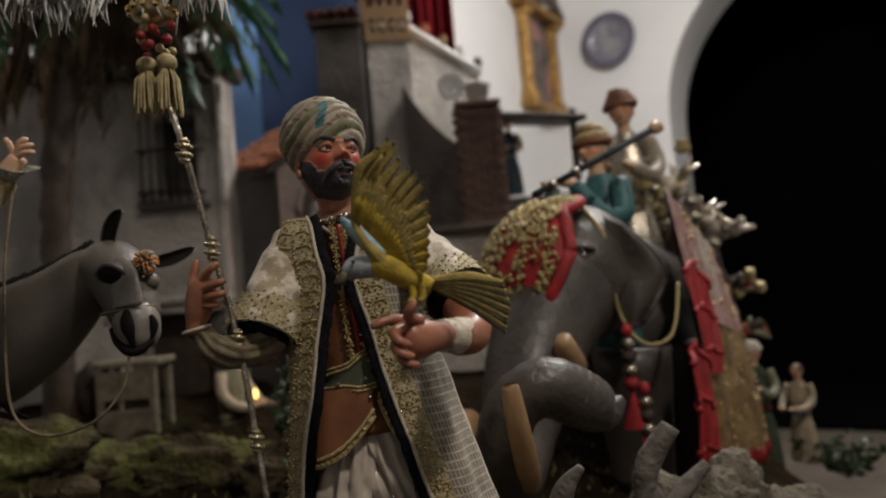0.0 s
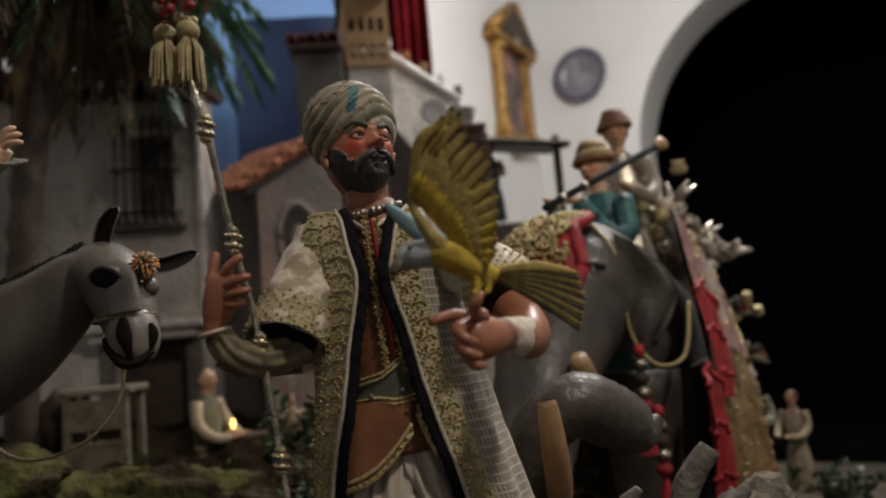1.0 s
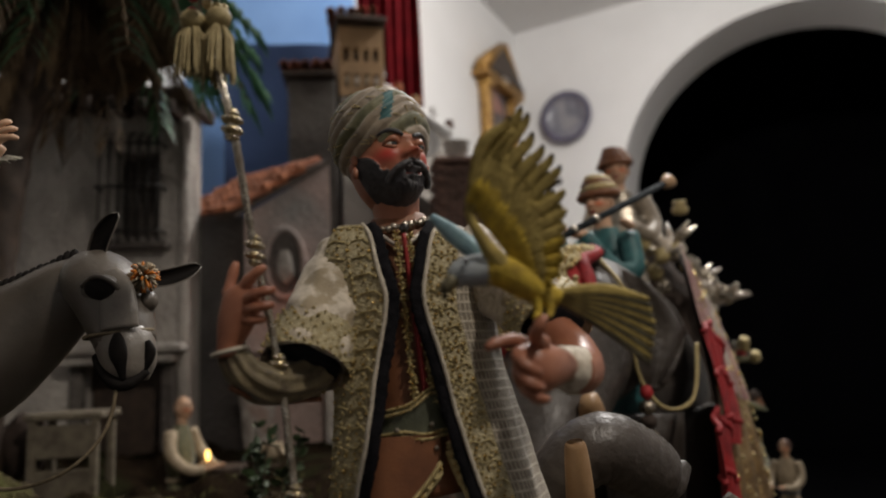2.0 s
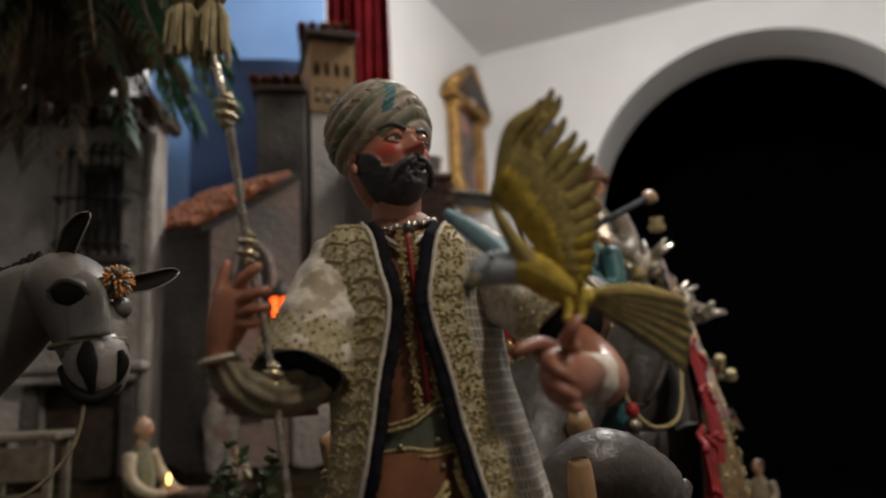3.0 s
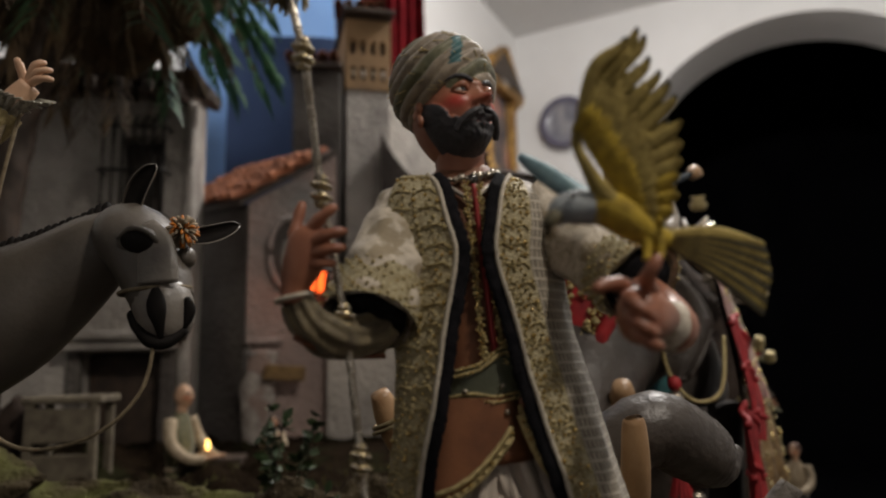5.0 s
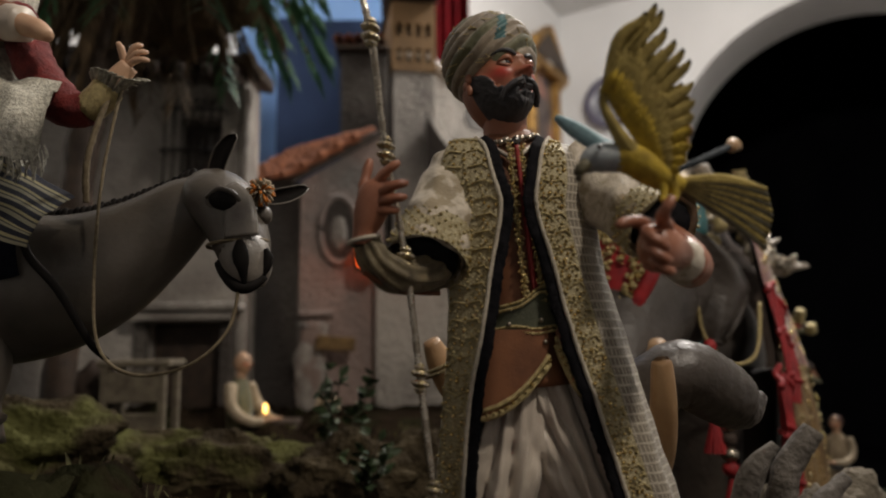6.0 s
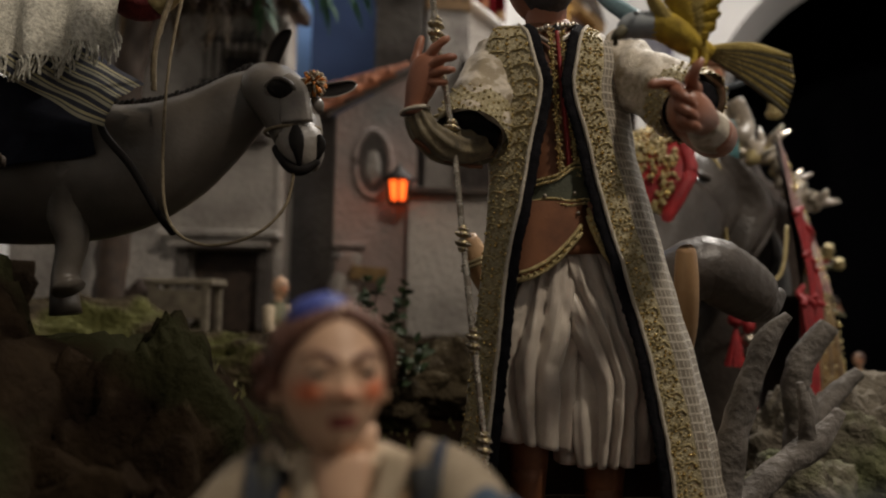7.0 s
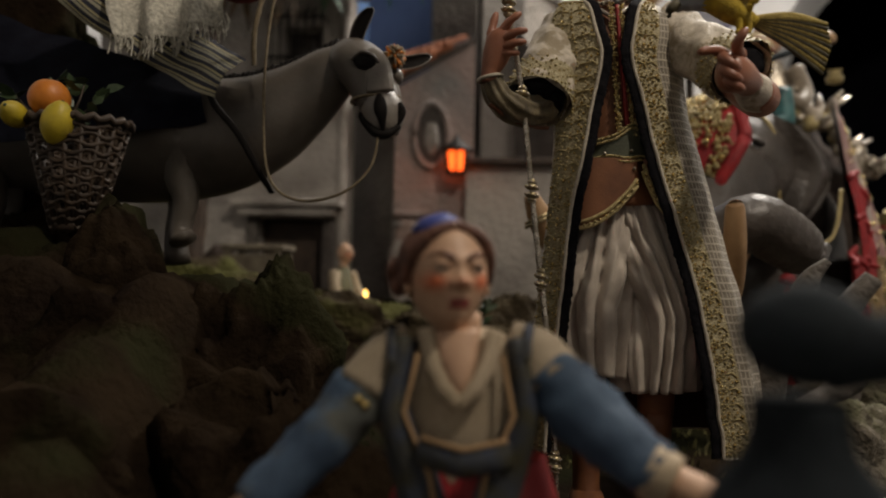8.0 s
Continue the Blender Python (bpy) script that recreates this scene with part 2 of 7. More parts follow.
def arch_wall(thick=0.62, cb=-0.05, r=1.43, spring=2.66):
    """White wall with a round-headed opening through it."""
    b = Build()
    n = 48
    inner = [(cb - r, 0.0)] + [(cb - r * math.cos(math.pi * i / n), spring + r * math.sin(math.pi * i / n)) for i in range(n + 1)] + [(cb + r, 0.0)]
    outer = [(LEFT_B, 0.0)]
    for i in range(n + 1):
        u, z = inner[i + 1]
        x = LEFT_B + (4.2 - LEFT_B) * i / n
        outer.append((x, TOP + 0.2))
    outer.append((4.2, 0.0))
    for a in (ARCH_A, ARCH_A + thick):
        b.grid([[room(a, u, z) for u, z in inner], [room(a, u, z) for u, z in outer]], PLASTER, smooth=False)
    b.grid([[room(ARCH_A, u, z) for u, z in inner], [room(ARCH_A + thick, u, z) for u, z in inner]], PLASTER, smooth=True)
    return single("wall_north", b, "white plastered wall pierced by a large round arch", "wall", "structure")


arch_wall()
# closed hall behind the arch, its gloom carried by the black surfaces
slab("dark_hall_back", 10, 10.2, -3.2, 4, 0, 5.2, UNLIT, "wall beyond the arch, painted black as unlit", "wall")
slab("dark_hall_side", 6.85, 10, -3.4, -3.2, 0, 5.2, UNLIT, "wall beyond the arch, painted black as unlit", "wall")
slab("dark_hall_side_east", 6.85, 10, 4, 4.2, 0, 5.2, UNLIT, "wall beyond the arch, painted black as unlit", "wall")
slab("dark_hall_ceiling", 6.85, 10, -3.2, 4, 5.2, 5.4, UNLIT, "ceiling beyond the arch, painted black as unlit", "ceiling")
slab("dark_hall_floor", 6.85, 10, -3.2, 4, -0.2, 0, UNLIT, "floor beyond the arch, painted black as unlit", "floor")


def picture_frame():
    t = thing("picture_frame", "gilded wooden altar frame with pediment around a dark painting", "picture frame", at=room(5.53, LEFT_B + 0.05, 2.79))
    a0, a1, z0, z1 = 5.2, 5.86, 2.8, 3.72
    b = Build()
    b.box(room(5.53, LEFT_B + 0.03, 3.26), (0.03, 0.5, 0.8), PAINTING, rot=(0, 0, -33))
    part("painting", b, t, "dark old painting with pale and red patches")
    for a in (a0 + 0.05, a1 - 0.05):
        b = Build()
        b.box(room(a, LEFT_B + 0.06, 3.24), (0.09, 0.1, 0.78), GILT, rot=(0, 0, -33), bevel=0.015)
        b.box(room(a, LEFT_B + 0.07, 3.6), (0.13, 0.13, 0.06), GILT, rot=(0, 0, -33), bevel=0.012)
        b.box(room(a, LEFT_B + 0.07, 2.88), (0.13, 0.13, 0.07), GILT, rot=(0, 0, -33), bevel=0.012)
        part("column", b, t)
    b = Build()
    b.box(room(5.53, LEFT_B + 0.07, 2.81), (0.14, 0.72, 0.07), GILT, rot=(0, 0, -33), bevel=0.015)
    b.ball(room(5.53, LEFT_B + 0.06, 2.77), (0.06, 0.18, 0.07), GILT, rot=(0, 0, -33))
    part("base", b, t)
    b = Build()
    b.box(room(5.53, LEFT_B + 0.075, 3.67), (0.15, 0.86, 0.07), GILT, rot=(0, 0, -33), bevel=0.015)
    part("cornice", b, t)
    b = Build()
    prof = [(5.1, 3.71), (5.53, 4.03), (5.96, 3.71)]
    for d, k in ((0.02, 1.0), (0.16, 1.0)):
        b.add([room(a, LEFT_B + d, z) for a, z in prof], [(0, 1, 2) if d > 0.1 else (2, 1, 0)], WOOD, False)
    for i in range(2):
        (p, q), (r, s) = prof[i], prof[i + 1]
        b.tube([room(p, LEFT_B + 0.11, q), room(r, LEFT_B + 0.11, s)], (0.07, 0.045), GILT, seg=8)
    part("pediment", b, t, "dark wood pediment with gilded edges")
    return t


picture_frame()


def wall_plate():
    PLATE = mat("glazed_plate", (0.22, 0.22, 0.255), (0.12, 0.12, 0.155), 0.35, scale=14, c3=(0.27, 0.265, 0.28), coat=0.4)
    RIM = mat("plate_rim_glaze", (0.12, 0.11, 0.17), (0.08, 0.075, 0.11), 0.35, scale=18, coat=0.4)
    t = thing("wall_plate", "blue-grey glazed ceramic plate with darker rim on the white wall", "plate", at=room(ARCH_A - 0.02, -1.93, 3.48))
    c = room(ARCH_A - 0.005, -1.93, 3.48)
    b = Build()
    b.lathe(c, [(0.001, 0.03), (0.1, 0.03), (0.17, 0.04), (0.19, 0.055)], PLATE, 40, rot=(90, 0, -33))
    part("well", b, t, "pale blue-grey painted well")
    b = Build()
    b.lathe(c, [(0.19, 0.055), (0.245, 0.075), (0.25, 0.07), (0.24, 0.05), (0.15, 0.01), (0.001, 0.01)], RIM, 40, rot=(90, 0, -33))
    part("rim", b, t)
    return t


wall_plate()


# ---- cloths behind the village ----
def hanging(name, x0, y0, x1, y1, z0, z1, pleats, depth, material, label, category, thick=0.012):
    b = Build()
    d = Vector((x1 - x0, y1 - y0, 0))
    nrm = Vector((-d.y, d.x, 0)).normalized()
    n, rows = max(int(pleats * 12), 12), []
    for side in (0, 1):
        for z in np.linspace(z0, z1, 6):
            row = []
            for i in range(n + 1):
                u = i / n
                w = math.sin(u * pleats * 2 * math.pi + 0.4 * math.sin(z * 3 + u * 9)) + 0.4 * math.sin(u * pleats * 4.7 + z)
                row.append(Vector((x0, y0, 0)) + d * u + nrm * (depth * w * (1.15 - 0.2 * (z - z0) / (z1 - z0)) + side * thick) + Vector((0, 0, z)))
            rows.append(row)
    b.grid(rows[:6], material)
    b.grid(rows[6:], material)
    b.grid([[r[0] for r in rows[:6]], [r[0] for r in rows[6:]]], material)
    b.grid([[r[-1] for r in rows[:6]], [r[-1] for r in rows[6:]]], material)
    return single(name, b, label, category)


hanging("backdrop_cloth", -1.75, 2.75, -0.15, 3.3, 1.2, 4.2, 0.6, 0.02, SKYBLUE, "pale blue sky cloth hung behind the village", "backdrop")
hanging("blue_curtain", -0.69, 2.93, -0.2, 2.98, 1.2, 2.66, 0.8, 0.012, BLUE, "dark blue cloth panel behind the tower", "curtain")
hanging("red_curtain", -0.14, 3.5, 0.19, 3.6, 1.5, 3.9, 6, 0.022, REDCLOTH, "deep red velvet curtain in tight folds", "curtain")


def gilt_cornice():
    b = Build()
    b.box((0.22, 3.5, 3.55), (0.22, 0.1, 0.14), GILT, rot=(0, 28, 10), bevel=0.02)
    b.box((0.2, 3.47, 3.62), (0.28, 0.14, 0.05), GILT, rot=(0, 28, 10), bevel=0.015)
    return single("gilt_cornice", b, "gilded carved cornice end above the red curtain", "cornice")


gilt_cornice()


# ---- the village ----
def ground_z(x, y):
    """Height of the crib's mossy ground."""
    def bump(cx, cy, rx, ry, h):
        return h * math.exp(-(((x - cx) / rx) ** 2 + ((y - cy) / ry) ** 2))
    z = 0.99 + 0.1 * min(max((y - 0.75) / 0.8, 0), 1)
    if x > 0.2:
        z -= 0.15 * min((x - 0.2) / 0.45, 1) * min(max((y - 0.6) / 0.6, 0), 1)
    left = min(max((-0.25 - x) / 0.1, 0), 1)
    z += 0.18 * left * left * (3 - 2 * left) * math.exp(-((y - 0.5) / 0.32) ** 2)
    z += bump(-0.2, 0.95, 0.14, 0.08, 0.035) + bump(-0.4, 0.98, 0.25, 0.1, 0.03)
    z += bump(-0.49, 1.6, 0.1, 0.13, -0.16)
    z += 0.03 * noise.fractal(Vector((x * 9, y * 9, 3.1)), 0.8, 2.1, 5) * (0.35 + left)
    z -= 0.16 * min(max((0.16 - y) / 0.2, 0), 1) + 1.3 * max(x - 0.62, 0)
    return z


def ground():
    b = Build()
    xs, ys = np.linspace(-1.7, 0.86, 230), np.linspace(-0.05, 3.1, 240)
    b.grid([[Vector((x, y, ground_z(x, y))) for x in xs] for y in ys], MOSS)
    edge = [(x, ys[0]) for x in xs] + [(xs[-1], y) for y in ys] + [(x, ys[-1]) for x in xs[::-1]] + [(xs[0], y) for y in ys[::-1]]
    b.grid([[Vector((x, y, 0.0)) for x, y in edge], [Vector((x, y, ground_z(x, y))) for x, y in edge]], WOOD, wrap=True, smooth=False)
    return single("ground", b, "mossy brown cork landscape on a dark wooden platform", "ground", "structure")


ground()


def wall_with_holes(b, c, size, material, holes=(), rot=0):
    """A plastered block. holes: (u, z, width, height, depth) recesses cut into its front, u and z from its front's middle bottom."""
    w, d, h = size
    m = Matrix.LocRotScale(Vector(c), Euler((0, 0, radians(rot))), None)
    us = sorted({-w / 2, w / 2, *[u - q / 2 for u, _, q, _, _ in holes], *[u + q / 2 for u, _, q, _, _ in holes]})
    zs = sorted({0, h, *[z for _, z, _, _, _ in holes], *[z + k for _, z, _, k, _ in holes]})
    for i in range(len(us) - 1):
        for j in range(len(zs) - 1):
            um, zm = (us[i] + us[i + 1]) / 2, (zs[j] + zs[j + 1]) / 2
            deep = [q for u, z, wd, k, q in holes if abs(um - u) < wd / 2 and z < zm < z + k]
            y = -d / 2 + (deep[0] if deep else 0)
            # recess backs get the darker plaster, so their shade is in the colour
            b.add([m @ Vector(p) for p in ((us[i], y, zs[j]), (us[i + 1], y, zs[j]), (us[i + 1], y, zs[j + 1]), (us[i], y, zs[j + 1]))], [(0, 1, 2, 3)], DARK_SHADE_WALL if deep else material, False)
    for u, z, wd, k, q in holes:
        for p0, p1 in (((u - wd / 2, z), (u - wd / 2, z + k)), ((u - wd / 2, z + k), (u + wd / 2, z + k)), ((u + wd / 2, z + k), (u + wd / 2, z)), ((u + wd / 2, z), (u - wd / 2, z))):
            b.add([m @ Vector((p0[0], -d / 2, p0[1])), m @ Vector((p1[0], -d / 2, p1[1])), m @ Vector((p1[0], -d / 2 + q, p1[1])), m @ Vector((p0[0], -d / 2 + q, p0[1]))], [(0, 1, 2, 3)], material, False)
    v = [m @ Vector((x, y, z)) for z in (0, h) for x, y in ((-w / 2, -d / 2), (w / 2, -d / 2), (w / 2, d / 2), (-w / 2, d / 2))]
    b.add(v, [(4, 5, 6, 7), (1, 2, 6, 5), (2, 3, 7, 6), (3, 0, 4, 7)], material, False)
    return m


def roof_tile_mesh(length=0.072, r=0.0185):
    """One half-round clay tile, a little tapered, lying along y."""
    b = Build()
    rows = []
    for y, k in ((0, 1.0), (length * 0.5, 0.94), (length, 0.86)):
        for rr in (r,):
            rows.append([Vector((math.cos(a) * rr * k, y, math.sin(a) * rr * k * 1.05)) for a in np.linspace(math.pi, 0, 7)])
    b.grid(rows, TILE)
    b.grid([[p * 1 for p in rows[0]], [Vector((p.x * 0.82, p.y, p.z * 0.82)) for p in rows[0]], [Vector((p.x * 0.82, p.y + length, p.z * 0.75)) for p in rows[0]]], TILE)
    me = bpy.data.meshes.new("roof_tile")
    me.from_pydata([tuple(p) for p in b.v], [], b.f)
    me.materials.append(TILE)
    return me


TILE_MESH = roof_tile_mesh()


def tile_roof(parent, origin, along, down, cols, rows_n, step=0.034, run=0.06):
    """Rows of clay tiles: along the eaves, and up the slope from the eaves at origin."""
    al, dn = Vector(along).normalized(), Vector(down).normalized()
    nrm = al.cross(dn).normalized()
    if nrm.z < 0:
        nrm = -nrm
    up = -dn
    for i in range(cols):
        for j in range(rows_n):
            ob = new("roof_tile", TILE_MESH)
            x, y = al, up
            if x.cross(y).dot(nrm) < 0:
                x = -x
            m = Matrix((x, y, nrm)).transposed().to_4x4()
            m.translation = Vector(origin) + al * (i * step + random.uniform(-0.002, 0.002)) + up * (j * run + random.uniform(-0.004, 0.004)) + nrm * (0.012 + 0.003 * random.random())
            ob.parent = parent
            ob.matrix_parent_inverse = Matrix.Translation(-Vector(parent.location))
            ob.matrix_basis = m @ pose(0, 0, 0, random.uniform(-12, -7), random.uniform(-3, 3), random.uniform(-4, 4))


# ---- figure materials ----
SKIN = mat("painted_dark_skin", (0.33, 0.13, 0.07), (0.24, 0.085, 0.045), 0.45, scale=60, bump=0.1, fine=500, coat=0.15, dist=0.0006)
PALESKIN = mat("painted_pale_skin", (0.6, 0.38, 0.245), (0.5, 0.3, 0.19), 0.55, scale=60, bump=0.08, fine=500, coat=0.05, dist=0.0006)
BLUSH = mat("painted_blush", (0.45, 0.075, 0.035), (0.34, 0.06, 0.035), 0.38, scale=90, bump=0.05, coat=0.35, dist=0.0006)
LIP = mat("painted_lip", (0.3, 0.06, 0.045), None, 0.35, scale=90, coat=0.3)
BEARD = mat("painted_dark_beard", (0.022, 0.021, 0.024), (0.045, 0.043, 0.048), 0.5, scale=160, bump=0.6, fine=420, dist=0.0015)
EYEWHITE = mat("painted_eye_white", (0.55, 0.5, 0.44), None, 0.2, scale=50, coat=0.6)
PUPIL = mat("painted_pupil", (0.012, 0.009, 0.008), None, 0.15, scale=50, coat=0.8)
OLIVE = mat("olive_turban_silk", (0.16, 0.15, 0.075), (0.085, 0.085, 0.04), 0.55, scale=120, bump=0.4, fine=900, sheen=0.3, dist=0.0008)
TAUPE = mat("taupe_turban_silk", (0.3, 0.24, 0.17), (0.17, 0.135, 0.095), 0.5, scale=110, bump=0.4, fine=900, sheen=0.3, dist=0.0008)
TEAL = mat("teal_silk", (0.035, 0.14, 0.145), (0.02, 0.08, 0.085), 0.5, scale=90, fine=900, dist=0.0008)
BROCADE = mat("cream_brocade", (0.62, 0.55, 0.45), (0.4, 0.34, 0.25), 0.55, scale=230, bump=0.7, fine=900, c3=(0.3, 0.24, 0.15), sheen=0.2, dist=0.001)
GOLD = mat("gold_thread", (0.52, 0.42, 0.2), (0.32, 0.25, 0.11), 0.4, 0.3, scale=300, bump=0.9, fine=1300, dist=0.0012)
GOLDBASE = mat("gold_braid_ground", (0.46, 0.4, 0.25), (0.27, 0.22, 0.11), 0.5, 0.15, scale=260, bump=1.0, fine=800, dist=0.0016)
SEQUIN = mat("gold_sequin", (0.85, 0.66, 0.3), (0.6, 0.42, 0.15), 0.14, 1.0, scale=200, bump=0.1)
PIPING = mat("cream_piping", (0.5, 0.45, 0.36), (0.38, 0.33, 0.26), 0.7, scale=300, fine=1500, bump=0.6, dist=0.0005)
FUR = mat("black_velvet", (0.012, 0.011, 0.013), (0.005, 0.005, 0.006), 0.9, scale=200, bump=0.5, fine=900, dist=0.001, spec=0.08)
LEATHER = mat("russet_cloth", (0.2, 0.075, 0.028), (0.12, 0.042, 0.016), 0.6, scale=70, bump=0.3, fine=900, dist=0.0006)
REDTRIM = mat("red_ribbon", (0.25, 0.01, 0.009), (0.2, 0.008, 0.008), 0.55, scale=120, fine=1000, dist=0.0005)
SASH = mat("green_silk_sash", (0.085, 0.09, 0.05), (0.05, 0.055, 0.03), 0.5, scale=60, bump=0.3, fine=900, sheen=0.3, dist=0.0008)
SATIN = mat("ivory_satin", (0.58, 0.51, 0.42), (0.38, 0.32, 0.265), 0.36, scale=40, bump=0.15, fine=1200, sheen=0.2, dist=0.0004)
LINING = mat("brown_lining", (0.045, 0.028, 0.02), (0.03, 0.018, 0.012), 0.8, scale=60)
SILVER = mat("tarnished_silver", (0.55, 0.5, 0.42), (0.25, 0.21, 0.16), 0.28, 0.95, scale=160, bump=0.5, fine=700, dist=0.0008)
BRASS = mat("aged_brass", (0.5, 0.42, 0.26), (0.25, 0.2, 0.11), 0.32, 0.9, scale=140, bump=0.4, fine=600, dist=0.0008)
UNDER = mat("olive_gold_undersleeve", (0.19, 0.15, 0.08), (0.07, 0.052, 0.027), 0.5, 0.1, scale=120, bump=0.6, fine=700, sheen=0.2, dist=0.001)
blushing(SKIN, (0.4, 0.035, 0.02))
blushing(PALESKIN, (0.6, 0.13, 0.04))
NAVY = mat("dark_navy_cloth", (0.02, 0.022, 0.035), (0.012, 0.013, 0.02), 0.75, scale=80)


def net_material():
    """Cream woven net with raised square threads."""
    m = mat("cream_net", (0.44, 0.39, 0.31), (0.3, 0.26, 0.2), 0.65, scale=180, fine=900, sheen=0.2, dist=0.001)
    nt = m.node_tree
    n, l = nt.nodes, nt.links
    uv = n.new("ShaderNodeUVMap")
    uv.uv_map = "weave"
    br = n.new("ShaderNodeTexBrick")
    br.offset = 0.0
    for key, value in (("Scale", 1.0), ("Mortar Size", 0.16), ("Mortar Smooth", 0.4), ("Brick Width", 1.0), ("Row Height", 1.0)):
        br.inputs[key].default_value = value
    l.new(uv.outputs["UV"], br.inputs["Vector"])
    p = n["Principled BSDF"]
    src = p.inputs["Base Color"].links[0].from_socket
    mx = n.new("ShaderNodeMixRGB")
    l.new(br.outputs["Fac"], mx.inputs["Fac"])
    dk = n.new("ShaderNodeMixRGB")
    dk.blend_type, dk.inputs["Fac"].default_value, dk.inputs["Color2"].default_value = "MULTIPLY", 1.0, (0.5, 0.48, 0.45, 1)
    l.new(src, dk.inputs["Color1"])
    l.new(dk.outputs["Color"], mx.inputs["Color1"])
    l.new(src, mx.inputs["Color2"])
    l.new(mx.outputs["Color"], p.inputs["Base Color"])
    b2 = n.new("ShaderNodeBump")
    b2.inputs["Strength"].default_value, b2.inputs["Distance"].default_value = 0.6, 0.001
    l.new(br.outputs["Fac"], b2.inputs["Height"])
    l.new(p.inputs["Normal"].links[0].from_socket, b2.inputs["Normal"])
    l.new(b2.outputs["Normal"], p.inputs["Normal"])
    return m


NET = net_material()


def hump(x, s):
    return math.exp(-(x / s) ** 2)


def head(b, c, r, yaw, pitch=0, skin=SKIN, hair=None, beard=None, cheeks=BLUSH, rings=44, seg=56):
    """A carved and painted doll's head: brow, nose, lips, chin and beard in one skin, eyes set in. yaw: degrees turned from facing -y towards +x."""
    m = Matrix.Translation(c) @ Euler((radians(-pitch), 0, radians(yaw))).to_matrix().to_4x4()

    def at(x, y, z):
        return m @ Vector((x * r, -y * r, z * r))

    def bearded(x, f, z):
        line = -0.25 - 0.2 * hump(abs(x) - 0.4, 0.15) - 0.06 * (abs(x) > 0.5) + 0.3 * max(abs(x) - 0.56, 0) / 0.2
        lips = abs(x) < 0.17 and -0.585 < z < -0.49
        return f > -0.05 and z < line and not lips

    rows, marks = [], []
    start = len(b.v)
    for i in range(rings + 1):
        th = math.pi * min(max(i / rings, 0.015), 0.985)
        row, mark = [], []
        for j in range(seg):
            u = 2 * j / seg - 1
            ph = math.pi * (u - 0.24 * math.sin(math.pi * u))
            x, f, z = math.sin(th) * math.sin(ph) * 0.8, math.sin(th) * math.cos(ph) * 0.93, math.cos(th) * 1.14
            if z < 0:
                x *= 1 - 0.2 * min(-z, 1) ** 1.6
                f += 0.04 * min(-z, 1) if f > 0 else 0.12 * z * f
            k = max(f, 0) ** 0.5 if f > 0 else 0
            out = 0.055 * hump(z - 0.33, 0.1) * hump(x, 0.55)
            nose = hump(z + 0.13, 0.12) * 0.27 + 0.19 * (1 if -0.13 < z < 0.2 else 0) * (1 - (z + 0.13) / 0.33 * 0.75)
            nose = max(nose, 0.05 * hump(z - 0.25, 0.12)) if z < 0.3 else 0
            if z < -0.13:
                nose = 0.46 * hump(z + 0.13, 0.085)
            out += nose * 0.78 * hump(x, 0.085 + 0.06 * hump(z + 0.13, 0.16))
            side = abs(x)
            out += 0.1 * hump(side - 0.15, 0.06) * hump(z + 0.18, 0.07)
            out -= 0.1 * hump(side - 0.33, 0.16) * hump(z - 0.15, 0.1)
            out += 0.06 * hump(side - 0.46, 0.2) * hump(z + 0.13, 0.17)
            out += 0.06 * hump(z + 0.45, 0.05) * hump(x, 0.22) + 0.075 * hump(z + 0.56, 0.06) * hump(x, 0.2) - 0.05 * hump(z + 0.5, 0.025) * hump(x, 0.26)
            out += 0.1 * hump(z + 0.86, 0.16) * hump(x, 0.24)
            hairy = bool(beard) and bearded(x, f, z)
            if hairy:
                d = Vector((x * 3.2, f * 3, z * 1.4))
                lump = 0.09 + 0.1 * hump(z + 0.8, 0.3) * hump(x, 0.4) + 0.07 * hump(side - 0.22, 0.14) * hump(z + 0.36, 0.1)
                lump += 0.06 * noise.noise(d * 2.2) + 0.035 * noise.noise(d * 6)
                f += lump * max(k, 0.25)
                x += lump * 0.3 * x
                z -= 0.0
            f += out * k
            row.append(at(x, f, z))
            lip = abs(x) < 0.2 and -0.59 < z < -0.43 and f > 0.3 and not hairy
            mark.append(beard if hairy else LIP if lip else skin)
            if cheeks and f > 0 and not hairy:
                kk = hump(side - 0.47, 0.2) * hump(z + 0.12, 0.16) + 0.5 * hump(x, 0.13) * hump(z + 0.13, 0.1)
                if kk > 0.03:
                    b.blush[start + i * seg + j] = min(kk * 1.1, 1.0)
        rows.append(row)
        marks.append(mark)
    b.cover(rows, lambda i, j: marks[i][j])
    b.ball(at(0, 0, 1.05), r * 0.2, skin, rings=4, seg=6)
    dark = BEARD if beard or not hair else hair
    for s in (-1, 1):
        b.ball(at(s * 0.33, 0.735, 0.135), (r * 0.14, r * 0.12, r * 0.085), EYEWHITE, rot=(-pitch, 0, yaw), rings=10, seg=12)
        b.ball(at(s * 0.33 + 0.035, 0.825, 0.14), (r * (0.082 if beard else 0.105), r * 0.055, r * 0.088), PUPIL, rot=(-pitch, 0, yaw), rings=7, seg=10)
        lid = [tuple(at(s * 0.17, 0.8, 0.13)), tuple(at(s * 0.25, 0.86, 0.21)), tuple(at(s * 0.36, 0.85, 0.235)), tuple(at(s * 0.5, 0.72, 0.14))]
        b.tube(smooth_path(lid, 8), [r * w for w in (0.03, 0.055, 0.07, 0.075, 0.075, 0.065, 0.05, 0.03)], skin, seg=6)
